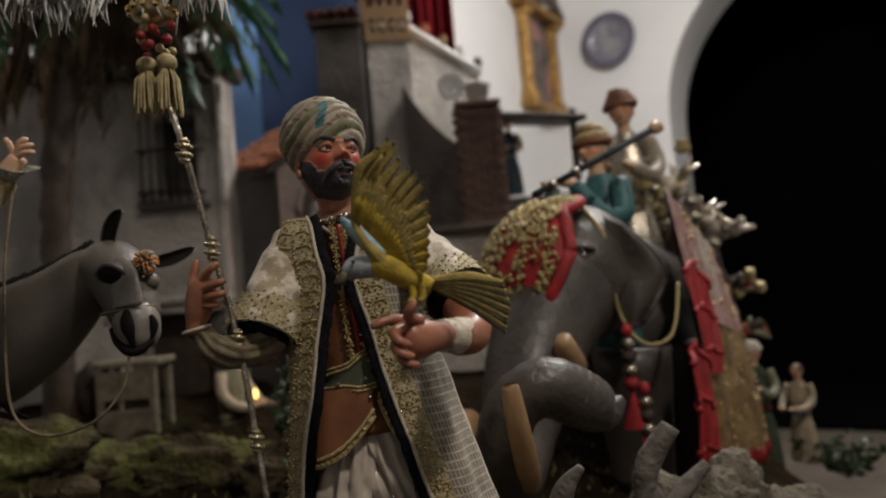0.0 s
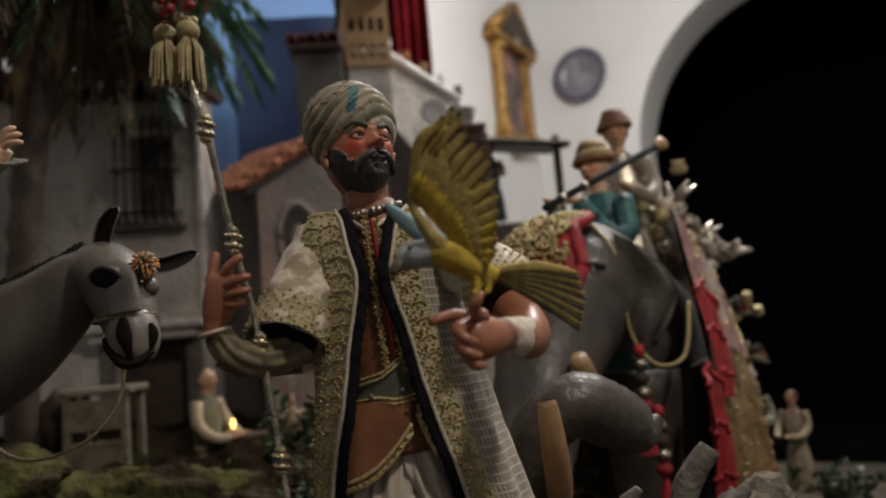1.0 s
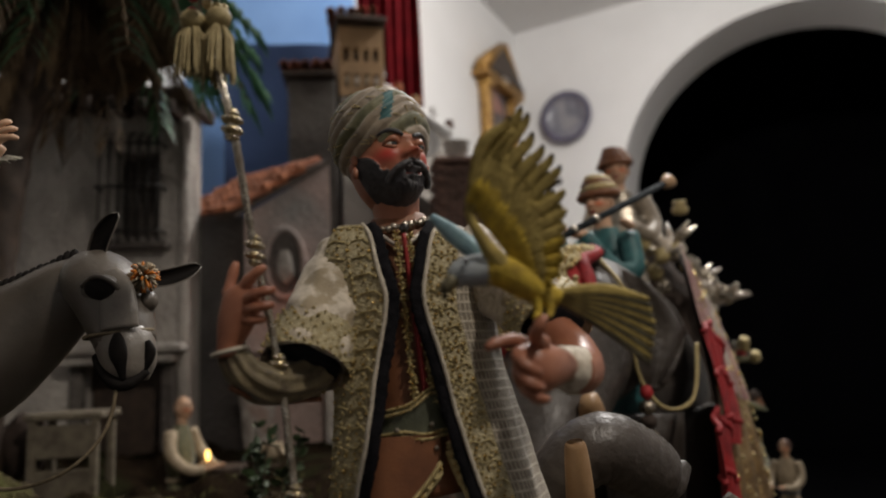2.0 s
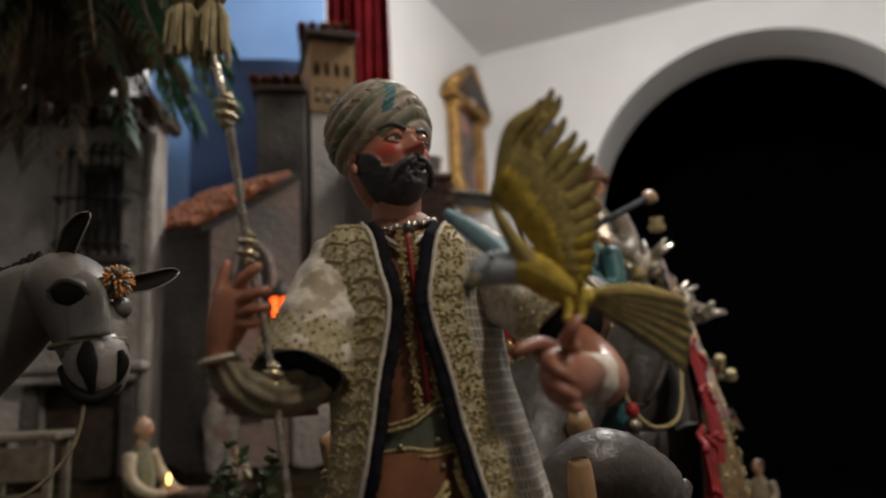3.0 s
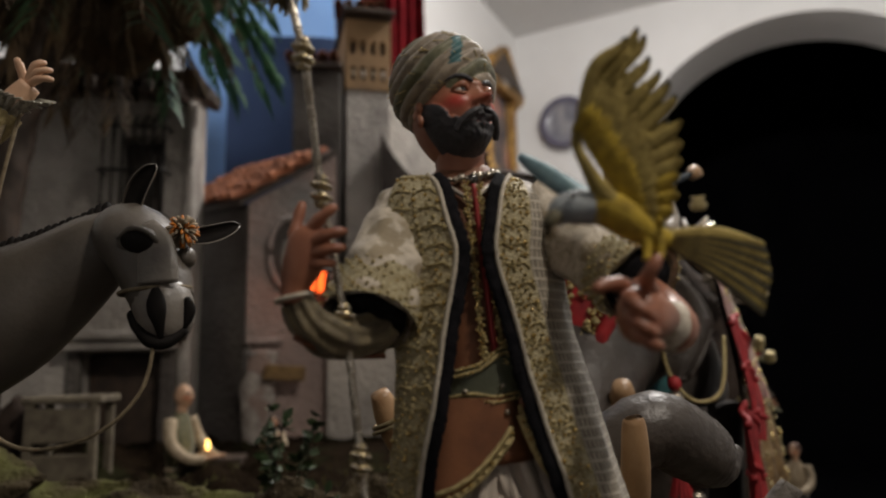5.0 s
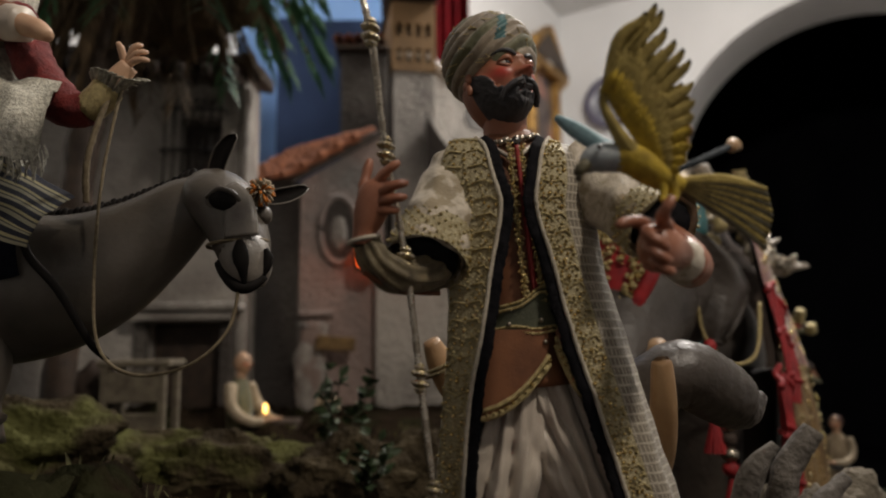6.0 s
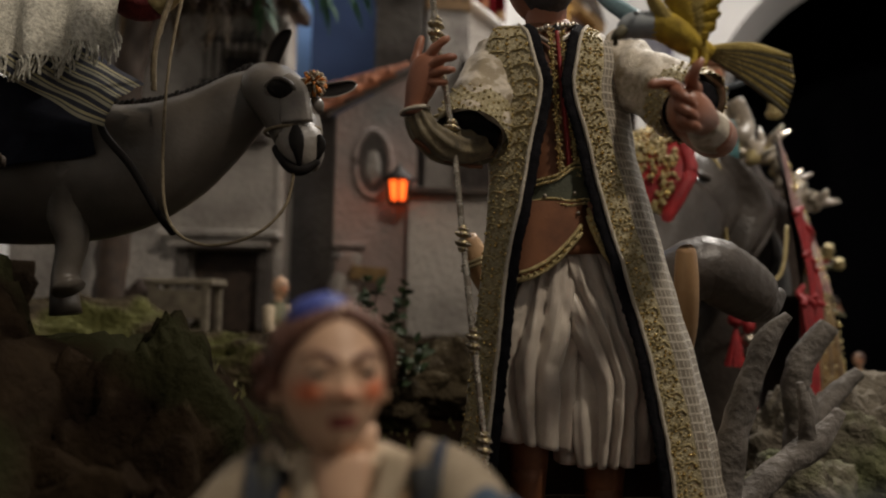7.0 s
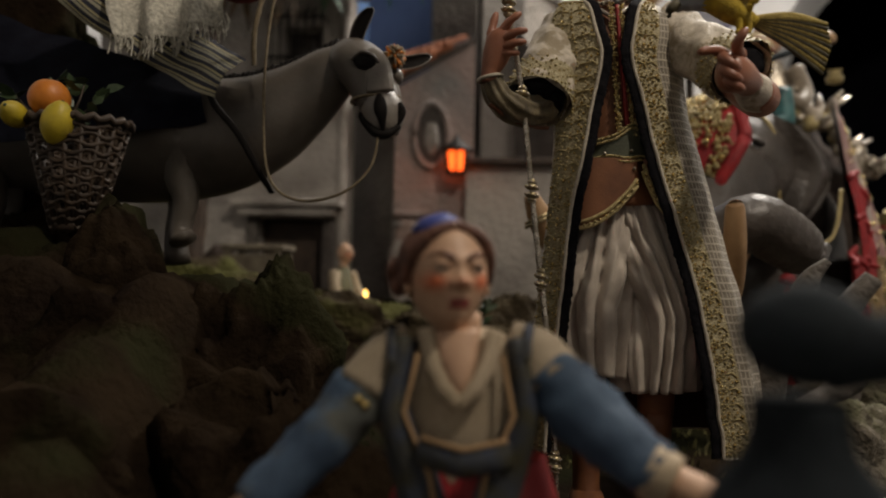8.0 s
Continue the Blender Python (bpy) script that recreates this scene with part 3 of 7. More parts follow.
        low = [tuple(at(s * 0.18, 0.8, 0.11)), tuple(at(s * 0.33, 0.855, 0.045)), tuple(at(s * 0.49, 0.72, 0.12))]
        b.tube(smooth_path(low, 7), [r * w for w in (0.02, 0.03, 0.035, 0.04, 0.035, 0.03, 0.02)], skin, seg=6)
        arch = [tuple(at(s * 0.12, 0.95, 0.31)), tuple(at(s * 0.3, 0.91, 0.4)), tuple(at(s * 0.46, 0.8, 0.42)), tuple(at(s * 0.62, 0.62, 0.33))]
        b.tube(smooth_path(arch, 9), [(r * w, r * 0.025) for w in (0.03, 0.05, 0.055, 0.05, 0.045, 0.04, 0.03, 0.022, 0.01)], dark, seg=6, up=(0, 1, 0))
        for k, (y, z, w) in enumerate(((0.04, 0.02, 0.12), (-0.06, -0.1, 0.13), (0.02, -0.26, 0.1))):
            b.ball(at(s * 0.84, y, z), (r * 0.07, r * w, r * 0.14), skin, rot=(-pitch, 0, yaw), rings=7, seg=8)
        if beard:
            spec = [(0.02, 1.0, -0.31, 0.05), (0.14, 1.0, -0.35, 0.08), (0.3, 0.92, -0.44, 0.085), (0.44, 0.78, -0.57, 0.08), (0.5, 0.66, -0.74, 0.06)]
            limb(b, [tuple(at(s * x, y, z)) + (r * w, r * w * 0.85) for x, y, z, w in spec], beard, n=16, seg=10, wob=0.3, freq=500)
    if hair:
        def lock(d):
            return 1 + 0.05 * noise.noise(d * 6) + 0.03 * math.sin(d.x * 20)
        b.ball(at(0, -0.3, 0.24), (r * 0.96, r * 0.96, r * 1.0), hair, rot=(-pitch, 0, yaw), rings=16, seg=24, warp=lock)
        for s in (-1, 1):
            limb(b, [tuple(at(0.02 * s, 0.52, 1.0)) + (r * 0.08, r * 0.1), tuple(at(s * 0.5, 0.5, 0.8)) + (r * 0.13, r * 0.13), tuple(at(s * 0.8, 0.26, 0.36)) + (r * 0.14, r * 0.16), tuple(at(s * 0.86, -0.05, -0.12)) + (r * 0.12, r * 0.16)], hair, n=12, seg=10, wob=0.12, freq=300)
        b.ball(at(0, -1.05, 0.3), (r * 0.42, r * 0.4, r * 0.42), hair, rings=8, seg=10)
    return at


def finger(b, pts, r, material):
    q = smooth_path([tuple(p) for p in pts], 9)
    b.tube(q, [r * (1.08 - 0.06 * i + (0.1 if i in (3, 6) else 0)) if i < 8 else r * 0.45 for i in range(9)], material, seg=8)


def gathered(b, spec, material, n=44, seg=40, lobes=7, depth=0.07, rings=6, creases=0.05, phase=0.0):
    """A cloth tube with long folds and crosswise creases."""
    q = smooth_path(spec, n)
    pts = [Vector(p[:3]) for p in q]
    rows = []
    for i, p in enumerate(pts):
        t = (pts[min(i + 1, n - 1)] - pts[max(i - 1, 0)]).normalized()
        side = t.cross(Vector((0, 0, 1))).normalized()
        nn = side.cross(t)
        v = i / (n - 1)
        row = []
        for j in range(seg):
            a = 2 * math.pi * j / seg
            k = 1 + depth * math.sin(lobes * a + 3 * v + phase) + creases * math.sin(rings * 6.28 * v + 2.5 * math.sin(a + phase) + 1.5 * noise.noise(Vector((math.cos(a), math.sin(a), v * 3 + phase)))) + 0.14 * noise.noise(Vector((math.cos(a) * 1.6, math.sin(a) * 1.6, v * 5 + phase)))
            row.append(p + side * math.cos(a) * q[i][3] * k + nn * math.sin(a) * q[i][4] * k)
        rows.append(row)
    b.grid(rows, material, wrap=True)


def lerp_table(table, z):
    """Smooth values between rows of (z, ...), z falling."""
    for i in range(len(table) - 1):
        z0, z1 = table[i][0], table[i + 1][0]
        if z0 >= z >= z1:
            t = (z0 - z) / (z0 - z1)
            p0, p1, p2, p3 = table[max(i - 1, 0)], table[i], table[i + 1], table[min(i + 2, len(table) - 1)]
            return [0.5 * (2 * q + (c - a) * t + (2 * a - 5 * q + 4 * c - d) * t * t + (3 * q - a - 3 * c + d) * t ** 3) for a, q, c, d in zip(p0[1:], p1[1:], p2[1:], p3[1:])]
    return list(table[-1][1:])


# height, front edge and side of one half, side and front edge of the other, front depth, back depth
COAT = [
    (1.366, -0.086, -0.094, -0.034, -0.039, 0.474, 0.504),
    (1.352, -0.080, -0.104, -0.016, -0.047, 0.459, 0.508),
    (1.335, -0.077, -0.108, -0.010, -0.051, 0.452, 0.514),
    (1.316, -0.073, -0.106, -0.012, -0.0535, 0.449, 0.516),
    (1.28, -0.079, -0.103, -0.008, -0.045, 0.448, 0.516),
    (1.25, -0.084, -0.103, 0.001, -0.038, 0.447, 0.518),
    (1.21, -0.092, -0.106, 0.012, -0.026, 0.446, 0.522),
    (1.15, -0.098, -0.111, 0.029, -0.0095, 0.445, 0.53),
    (1.075, -0.105, -0.117, 0.046, 0.003, 0.444, 0.54),
    (1.05, -0.107, -0.119, 0.05, 0.006, 0.444, 0.542),
]


def coat_point(u, z, lift=0.0):
    lf, sl, sr, rf, yf, yb = lerp_table(COAT, z)
    ym = yf * 0.55 + yb * 0.45
    ctrl = [(lf, yf), (sl, ym - 0.012), (sl + 0.012, yb - 0.006), ((sl + sr) / 2, yb), (sr - 0.012, yb - 0.006), (sr, ym), ((sr * 0.62 + rf * 0.38), yf + 0.008), (rf, yf)]
    k = u * 7
    j = min(int(k), 6)
    t = k - j
    g = [ctrl[min(max(i, 0), 7)] for i in (j - 1, j, j + 1, j + 2)]
    p = [0.5 * (2 * q + (c - a) * t + (2 * a - 5 * q + 4 * c - d) * t * t + (3 * q - a - 3 * c + d) * t ** 3) for a, q, c, d in zip(*g)]
    low = min(max((1.3 - z) / 0.22, 0), 1)
    mid = Vector(((sl + sr) / 2, (yf + yb) / 2, 0))
    out = Vector((p[0] - mid.x, p[1] - mid.y, 0)).normalized()
    fold = 0.0035 * low * math.sin(u * 41 + z * 9) * min(1, 6 * u * (1 - u)) + 0.0008 * noise.noise(Vector((u * 30, z * 60, 0)))
    return Vector((p[0], p[1], z)) + out * (fold + lift)


def turbaned_figure():
    b = Build()
    zs = list(np.linspace(1.36, 1.05, 64))
    # coat: brocade round the back, woven net on the open side
    us = np.linspace(0, 0.72, 60)
    b.grid([[coat_point(u, z) for u in us] for z in zs], BROCADE)
    us = np.linspace(0.72, 1.0, 30)
    net_start = len(b.f)
    b.grid([[coat_point(u, z) for u in us] for z in zs], NET)
    net_end = len(b.f)
    b.grid([[coat_point(u, z, -0.003) for u in np.linspace(0, 1, 70)] for z in zs], LINING)
    # braid down both fronts
    for u0, u1 in ((0.002, 0.125), (0.905, 0.998)):
        b.grid([[coat_point(u, z, 0.0012) for u in np.linspace(u0, u1, 8)] for z in zs], GOLDBASE)
        for i in range(32):
            z = 1.354 - i * 0.0098
            um = (u0 + u1) / 2
            for k in range(8):
                a = 2 * math.pi * k / 8
                u = um + math.cos(a) * (u1 - u0) * 0.26
                zz = z + math.sin(a) * 0.0034
                if 1.052 < zz < 1.358:
                    b.bead(coat_point(u, zz, 0.0018), 0.0009 + 0.0004 * random.random(), SEQUIN if random.random() < 0.4 else GOLD)
            for u in (um, u0 + 0.012, u1 - 0.012):
                b.bead(coat_point(u, min(max(z + random.uniform(-0.004, 0.004), 1.053), 1.357), 0.002), 0.001 + 0.0007 * random.random(), SEQUIN if random.random() < 0.6 else GOLD)
            for s in (-1, 1):
                q = [coat_point(um + s * (u1 - u0) * w, min(max(z + h, 1.052), 1.358), 0.0018) for w, h in ((0.05, 0.0045), (0.3, 0.006), (0.42, 0.003))]
                b.tube(q, 0.00055, GOLD, seg=5)
    for u, s in ((0.0, -1), (1.0, 1)):
        edge = [coat_point(u, z, 0.0012) for z in np.linspace(1.36, 1.05, 320)]
        b.tube(edge, 0.0013, PIPING, seg=6, wob=0.3, freq=900)
        inner = [p + Vector((-s * 0.004, 0.0012, 0)) for p in edge]
        b.tube(inner, [(0.0034, 0.0012)] * len(inner), FUR, seg=12, up=(0, 1, 0), wob=0.35, freq=420)
    b.tube([coat_point(u, 1.05, 0.0) for u in np.linspace(0, 1, 80)], 0.0014, PIPING, seg=6)
    # waistcoat with red ribbon and gold braid
    vest = [(-0.063, 0.484, 1.368, 0.014, 0.012), (-0.063, 0.484, 1.352, 0.026, 0.02), (-0.062, 0.484, 1.32, 0.032, 0.027), (-0.061, 0.486, 1.28, 0.031, 0.029), (-0.06, 0.487, 1.25, 0.031, 0.03), (-0.058, 0.488, 1.215, 0.036, 0.034)]
    limb(b, vest, LEATHER, n=24, seg=28, up=(0, 1, 0))
    for dx, w, material in ((0.0026, 0.0013, REDTRIM), (-0.0028, 0.0009, GOLD), (0.0062, 0.0009, GOLD)):
        pts = []
        for z in np.linspace(1.352, 1.262, 30):
            c = -0.0645 + (1.352 - z) * 0.085
            pts.append((c + dx * (0.75 + 4.0 * (1.352 - z)), 0.4548 - 0.03 * min(max(1.34 - z, 0), 0.03) + abs(dx) * 0.3, z))
        b.tube(pts, [(w * (1 + 4 * (1.352 - p[2])), 0.0009) for p in pts], material, seg=6, up=(0, 1, 0))
        if material is GOLD:
            for p in pts:
                for rep_x in (-0.0017, -0.0006, 0.0006, 0.0017):
                    b.bead(Vector(p) + Vector((rep_x + random.uniform(-0.0005, 0.0005), -0.001, random.uniform(-0.0015, 0.0015))), 0.0008 + 0.0006 * random.random(), SEQUIN if random.random() < 0.6 else GOLD)
    # sash, peaked at the front
    rows = []
    for k in range(9):
        v = k / 8
        row = []
        for a in np.linspace(0, 2 * math.pi, 72, endpoint=False):
            x = -0.06 + 0.0335 * math.cos(a) * (1 + 0.02 * math.sin(v * 9))
            top = 1.2575 + 0.0115 * math.exp(-((x + 0.05) / 0.014) ** 2) if math.sin(a) < 0 else 1.258
            row.append(Vector((x, 0.487 + 0.0345 * math.sin(a), top + (1.2445 - top) * v + 0.0008 * math.sin(a * 9 + v * 5))))
        rows.append(row)
    b.grid(rows, SASH, wrap=True)
    for row in (rows[0], rows[-1]):
        for dz in (0.0, -0.0026) if row is rows[0] else (0.0, 0.0026):
            line = [p + Vector((0, -0.0006, dz)) for p in row[36:] + row[:1]]
            b.tube(line, 0.0009, GOLD, seg=6, wob=0.4, freq=900)
            for p in line:
                b.bead(p + Vector((random.uniform(-0.0006, 0.0006), -0.001, random.uniform(-0.0006, 0.0006))), 0.0005 + 0.0005 * random.random(), SEQUIN if random.random() < 0.6 else GOLD)
    for x, z in ((-0.052, 1.251), (-0.061, 1.243), (-0.05, 1.239), (-0.07, 1.249)):
        b.ball((x, 0.4525, z), 0.0014, SILVER, rings=6, seg=8)
    # skirts of the waistcoat, edged with gold
    for s, x0, x1, zl in ((-1, -0.094, -0.048, 1.196), (1, -0.044, -0.026, 1.206)):
        edge = []
        rows = []
        for u in np.linspace(0, 1, 14):
            x = x0 + (x1 - x0) * u
            zb = zl + (0.03 * (u ** 2.2) if s < 0 else 0.03 * ((1 - u) ** 2))
            col = [Vector((x, 0.4535 - 0.003 * math.sin(u * math.pi), 1.246 + (zb - 1.246) * v)) for v in np.linspace(0, 1, 6)]
            rows.append(col)
            edge.append(col[-1])
        b.grid(rows, LEATHER)
        for dz, rad in ((0.0015, 0.0017), (0.006, 0.0013)):
            b.tube([p + Vector((0, -0.0008, dz)) for p in edge], rad, GOLD, seg=6, wob=0.4, freq=700)
        for p in edge:
            b.bead(p + Vector((0, -0.0025, 0.003)), 0.0013, SEQUIN if random.random() < 0.4 else GOLD)
    # ivory breeches, gathered below the knee
    for cx, zlow, ph in ((-0.0745, 1.1, 0.3), (-0.0265, 1.088, 1.9)):
        rows = []
        for i in range(56):
            v = i / 55
            r = 0.0215 + 0.0085 * math.sin(min(v * 1.25, 1) * math.pi * 0.7) - 0.002 * max(0, v - 0.8) / 0.2
            c = Vector((-0.056 + (cx + 0.056) * min(v * 1.5, 1), 0.486, 0))
            row = []
            for j in range(132):
                a = 2 * math.pi * j / 132
                d = Vector((math.cos(a) * 1.3 + ph * 3, math.sin(a) * 1.3, v * 1.5))
                w = a * 6.0 + ph + 3.0 * noise.noise(d) + 1.6 * v * math.cos(2 * a + ph) + 0.8 * math.sin(v * 4 + ph)
                deep = 0.15 + 0.85 * min(v * 1.8, 1)
                pleat = (1 - abs(math.sin(w)) ** 0.55) * -0.013 + 0.0045
                drape = 0.0035 * (abs(math.sin(3.2 * v * math.pi + 2.2 * math.cos(a - 4.7 - 0.5 * ph) + 3 * noise.noise(d * 1.3))) ** 0.6 - 0.6) * math.sin(v * math.pi)
                fine = 0.0022 * abs(noise.noise(Vector((math.cos(a) * 7 + ph, math.sin(a) * 7, v * 7)))) ** 0.7 + 0.0012 * math.sin(a * 31 + 5 * noise.noise(d * 2)) * (1 - 0.7 * v)
                rr = r + (pleat + drape) * deep + fine
                z = 1.24 + (zlow - 1.24) * v + (0.006 * math.cos(a) * (1 if cx < -0.05 else -0.3)) * -v
                row.append(c + Vector((math.cos(a) * rr, math.sin(a) * rr * 0.98, z)))
            rows.append(row)
        for i in range(3):
            k = 1 - 0.22 * (i + 1)
            rows.append([Vector((rows[55][j].x * k + cx * (1 - k), rows[55][j].y * k + 0.486 * (1 - k), zlow + 0.0012 * i)) for j in range(132)])
        b.grid(rows, SATIN, wrap=True)
        limb(b, [(cx, 0.486, zlow + 0.012, 0.0135, 0.015), (cx, 0.487, zlow - 0.006, 0.013, 0.0145), (cx, 0.489, zlow - 0.02, 0.0125, 0.014)], LEATHER, n=6, seg=14, up=(0, 1, 0))
        limb(b, [(cx, 0.488, zlow - 0.015, 0.0125, 0.014), (cx, 0.489, zlow - 0.045, 0.0105, 0.012), (cx, 0.489, 1.02, 0.0095, 0.012), (cx, 0.487, 1.004, 0.011, 0.015)], LEATHER, n=8, seg=14, up=(0, 1, 0))
        limb(b, [(cx, 0.502, 1.006, 0.009, 0.009), (cx, 0.487, 1.008, 0.0125, 0.011), (cx, 0.462, 1.003, 0.0125, 0.008), (cx, 0.446, 1.004, 0.007, 0.006)], LEATHER, n=10, seg=12)
    # neck and silver necklace
    limb(b, [(-0.064, 0.486, 1.35, 0.017, 0.016), (-0.065, 0.483, 1.365, 0.0135, 0.014), (-0.066, 0.48, 1.38, 0.0145, 0.015)], SKIN, n=8, seg=14, up=(0, 1, 0))
    for k in range(40):
        a = 2 * math.pi * k / 40
        b.ball((-0.0645 + 0.0195 * math.cos(a), 0.483 + 0.0205 * math.sin(a), 1.3605 + 0.0035 * math.cos(a) - 0.0035 * math.sin(-a) + 0.0007 * (k % 2)), 0.0016 + 0.0004 * (k % 3), SILVER, rings=5, seg=6)
    b.ball((-0.062, 0.4615, 1.356), (0.003, 0.0014, 0.003), PUPIL, rings=6, seg=10)
    b.tube([(-0.074, 0.463, 1.352), (-0.064, 0.4585, 1.344), (-0.053, 0.463, 1.353)], 0.0015, SATIN, seg=6)
    # head and turban
    head(b, Vector((-0.0692, 0.482, 1.3965)), 0.0268, 29, 10, SKIN, beard=BEARD, rings=96, seg=128)
    tc = Vector((-0.0735, 0.4885, 1.4165))
    tm = Euler((radians(-24), radians(-5), radians(30))).to_matrix()
    rows, picks = [], []
    for i in range(84):
        th = math.pi * min(max(i / 83 * 0.8, 0.01), 0.99)
        row, pick = [], []
        for j in range(130):
            a = 2 * math.pi * j / 130
            d = Vector((math.sin(th) * math.cos(a), math.sin(th) * math.sin(a), math.cos(th)))
            h = d.z + 0.34 * math.cos(a - 2.4) * math.sin(th) + 0.12 * math.sin(2 * a + 0.6) * math.sin(th) + 0.04 * noise.noise(d * 2.1)
            w = h * 8.0
            ridge = abs(math.sin(w * math.pi * 0.5)) ** 0.6
            fine = 0.009 * math.sin(w * 14 + 2 * noise.noise(d * 3)) + 0.012 * noise.noise(d * 7)
            k = 0.93 + 0.085 * ridge + fine
            row.append(tc + tm @ Vector((d.x * 0.0298 * k, d.y * 0.0308 * k, d.z * 0.0292 * k)))
            cell = math.floor(w * 0.5)
            teal = abs(d.x + 0.28 - 0.42 * (d.z - 0.1)) < 0.1 and -0.3 < d.z < 0.42 and d.y < 0
            pick.append(TEAL if teal else OLIVE if cell % 3 == 0 or d.z > 0.8 else TAUPE)
        rows.append(row)
        picks.append(pick)
    b.cover(rows, lambda i, j: picks[i][j])
    for k in range(150):
        i, j = random.randint(4, 80), random.randint(0, 129)
        p, q = rows[i][j], rows[i + random.choice((1, 2, 3))][(j + random.choice((2, 3, 4))) % 130]
        n1 = (p - tc).normalized() * 0.0004
        b.tube([p + n1, q + n1], 0.00035, GOLD, seg=4, caps=False)
        if k % 4 == 0:
            b.bead(p + n1 * 2, 0.0007, SEQUIN)
    # right arm: brocade sleeve, wide cuff, gathered undersleeve
    def sleeve(spec, cuff, material, cuff_mat, seg=28):
        q = smooth_path(spec, 26)
        gathered(b, spec, material, n=40, seg=44, lobes=5, depth=0.03, rings=4, creases=0.05, phase=spec[0][0] * 40)
        n = int(26 * cuff)
        b.tube([p[:3] for p in q[-n:]], [(p[3] + 0.0014, p[4] + 0.0014) for p in q[-n:]], cuff_mat, seg=seg, wob=0.1, freq=90, caps=False)
        b.tube([p[:3] for p in q[-14:]], [(p[3] * 0.8, p[4] * 0.8) for p in q[-14:]], FUR, seg=seg, caps=True)
        for i in range(26 - n, 26):
            p, nx = Vector(q[i][:3]), Vector(q[min(i + 1, 25)][:3]) - Vector(q[i - 1][:3])
            side = nx.normalized().cross(Vector((0, 0, 1))).normalized()
            up2 = side.cross(nx.normalized())
            for j in range(22):
                a = 2 * math.pi * (j + 0.5 * (i % 2)) / 22
                b.bead(p + side * math.cos(a) * (q[i][3] + 0.002) + up2 * math.sin(a) * (q[i][4] + 0.002), 0.0007 + 0.0006 * random.random(), SEQUIN if random.random() < 0.15 else GOLD)
    sleeve([(-0.088, 0.484, 1.346, 0.012, 0.018), (-0.1, 0.476, 1.328, 0.018, 0.02), (-0.109, 0.463, 1.305, 0.02, 0.02), (-0.116, 0.449, 1.283, 0.0225, 0.021)], 0.34, BROCADE, GOLDBASE)
    gathered(b, [(-0.106, 0.462, 1.286, 0.0115, 0.0115), (-0.12, 0.449, 1.277, 0.0115, 0.0105), (-0.133, 0.437, 1.276, 0.0115, 0.0095), (-0.142, 0.429, 1.282, 0.0095, 0.0085), (-0.1475, 0.4245, 1.2915, 0.0072, 0.0066)], UNDER, n=70, seg=64, lobes=9, depth=0.06, rings=2, creases=0.025)
    b.grid([[Vector((-0.148 + (0.04 * u), 0.4245 + 0.032 * u + 0.002 * math.sin(u * 14 + v * 3), 1.2815 - 0.011 * math.sin(min(u * 1.5 + 0.12, 1) * 1.57) * v - 0.004 * v)) for v in np.linspace(0, 1, 8)] for u in np.linspace(0, 1, 26)], UNDER)
    b.tube([(-0.148 + 0.04 * u, 0.4243 + 0.032 * u + 0.002 * math.sin(u * 14 + 3), 1.2775 - 0.011 * math.sin(min(u * 1.5 + 0.12, 1) * 1.57)) for u in np.linspace(0, 1, 26)], 0.0014, LEATHER, seg=6)
    b.tube([(-0.1478 + 0.0078 * math.cos(a), 0.4242 + 0.0072 * math.sin(a), 1.292 + 0.0018 * math.cos(a)) for a in np.linspace(0, 6.29, 24)], 0.0012, PIPING, seg=6)
    limb(b, [(-0.1478, 0.4243, 1.29, 0.0062, 0.0055), (-0.1475, 0.423, 1.2965, 0.0062, 0.005), (-0.145, 0.421, 1.304, 0.0084, 0.0052), (-0.142, 0.419, 1.3125, 0.0092, 0.005), (-0.14, 0.418, 1.319, 0.0078, 0.0042), (-0.1395, 0.4175, 1.3225, 0.004, 0.0028)], SKIN, n=20, seg=18, up=(0, 1, 0))
    for r, pts in (
        (0.003, ((-0.1415, 0.418, 1.3195), (-0.1372, 0.4148, 1.3245), (-0.1335, 0.4128, 1.3275), (-0.1292, 0.413, 1.3305))),
        (0.0031, ((-0.1395, 0.4172, 1.315), (-0.1345, 0.413, 1.3172), (-0.1302, 0.4115, 1.3184), (-0.1252, 0.413, 1.3195))),
        (0.003, ((-0.1395, 0.4175, 1.3105), (-0.1345, 0.4138, 1.3112), (-0.1305, 0.4125, 1.3118), (-0.1258, 0.4142, 1.3125))),
        (0.0027, ((-0.141, 0.4185, 1.3065), (-0.1365, 0.4155, 1.3058), (-0.1335, 0.4148, 1.3058), (-0.1298, 0.4165, 1.3062))),
        (0.0034, ((-0.1475, 0.4205, 1.3095), (-0.1478, 0.4215, 1.319), (-0.1465, 0.4225, 1.327), (-0.1445, 0.4228, 1.3345))),
    ):
        finger(b, pts, r, SKIN)
        b.ball(pts[0], (r * 1.3, r * 1.1, r * 1.2), SKIN, rings=8, seg=10)
    # left arm: raised towards the viewer, with the bird on its fist
    sleeve([(-0.03, 0.482, 1.346, 0.013, 0.019), (-0.014, 0.47, 1.329, 0.019, 0.02), (0.003, 0.449, 1.312, 0.02, 0.0195), (0.012, 0.43, 1.298, 0.021, 0.0195)], 0.3, BROCADE, GOLDBASE)
    limb(b, [(0.008, 0.44, 1.298, 0.011, 0.011), (0.016, 0.425, 1.284, 0.0125, 0.0125), (0.016, 0.41, 1.276, 0.0115, 0.0115), (0.008, 0.396, 1.276, 0.01, 0.01)], SKIN, n=14, seg=16)
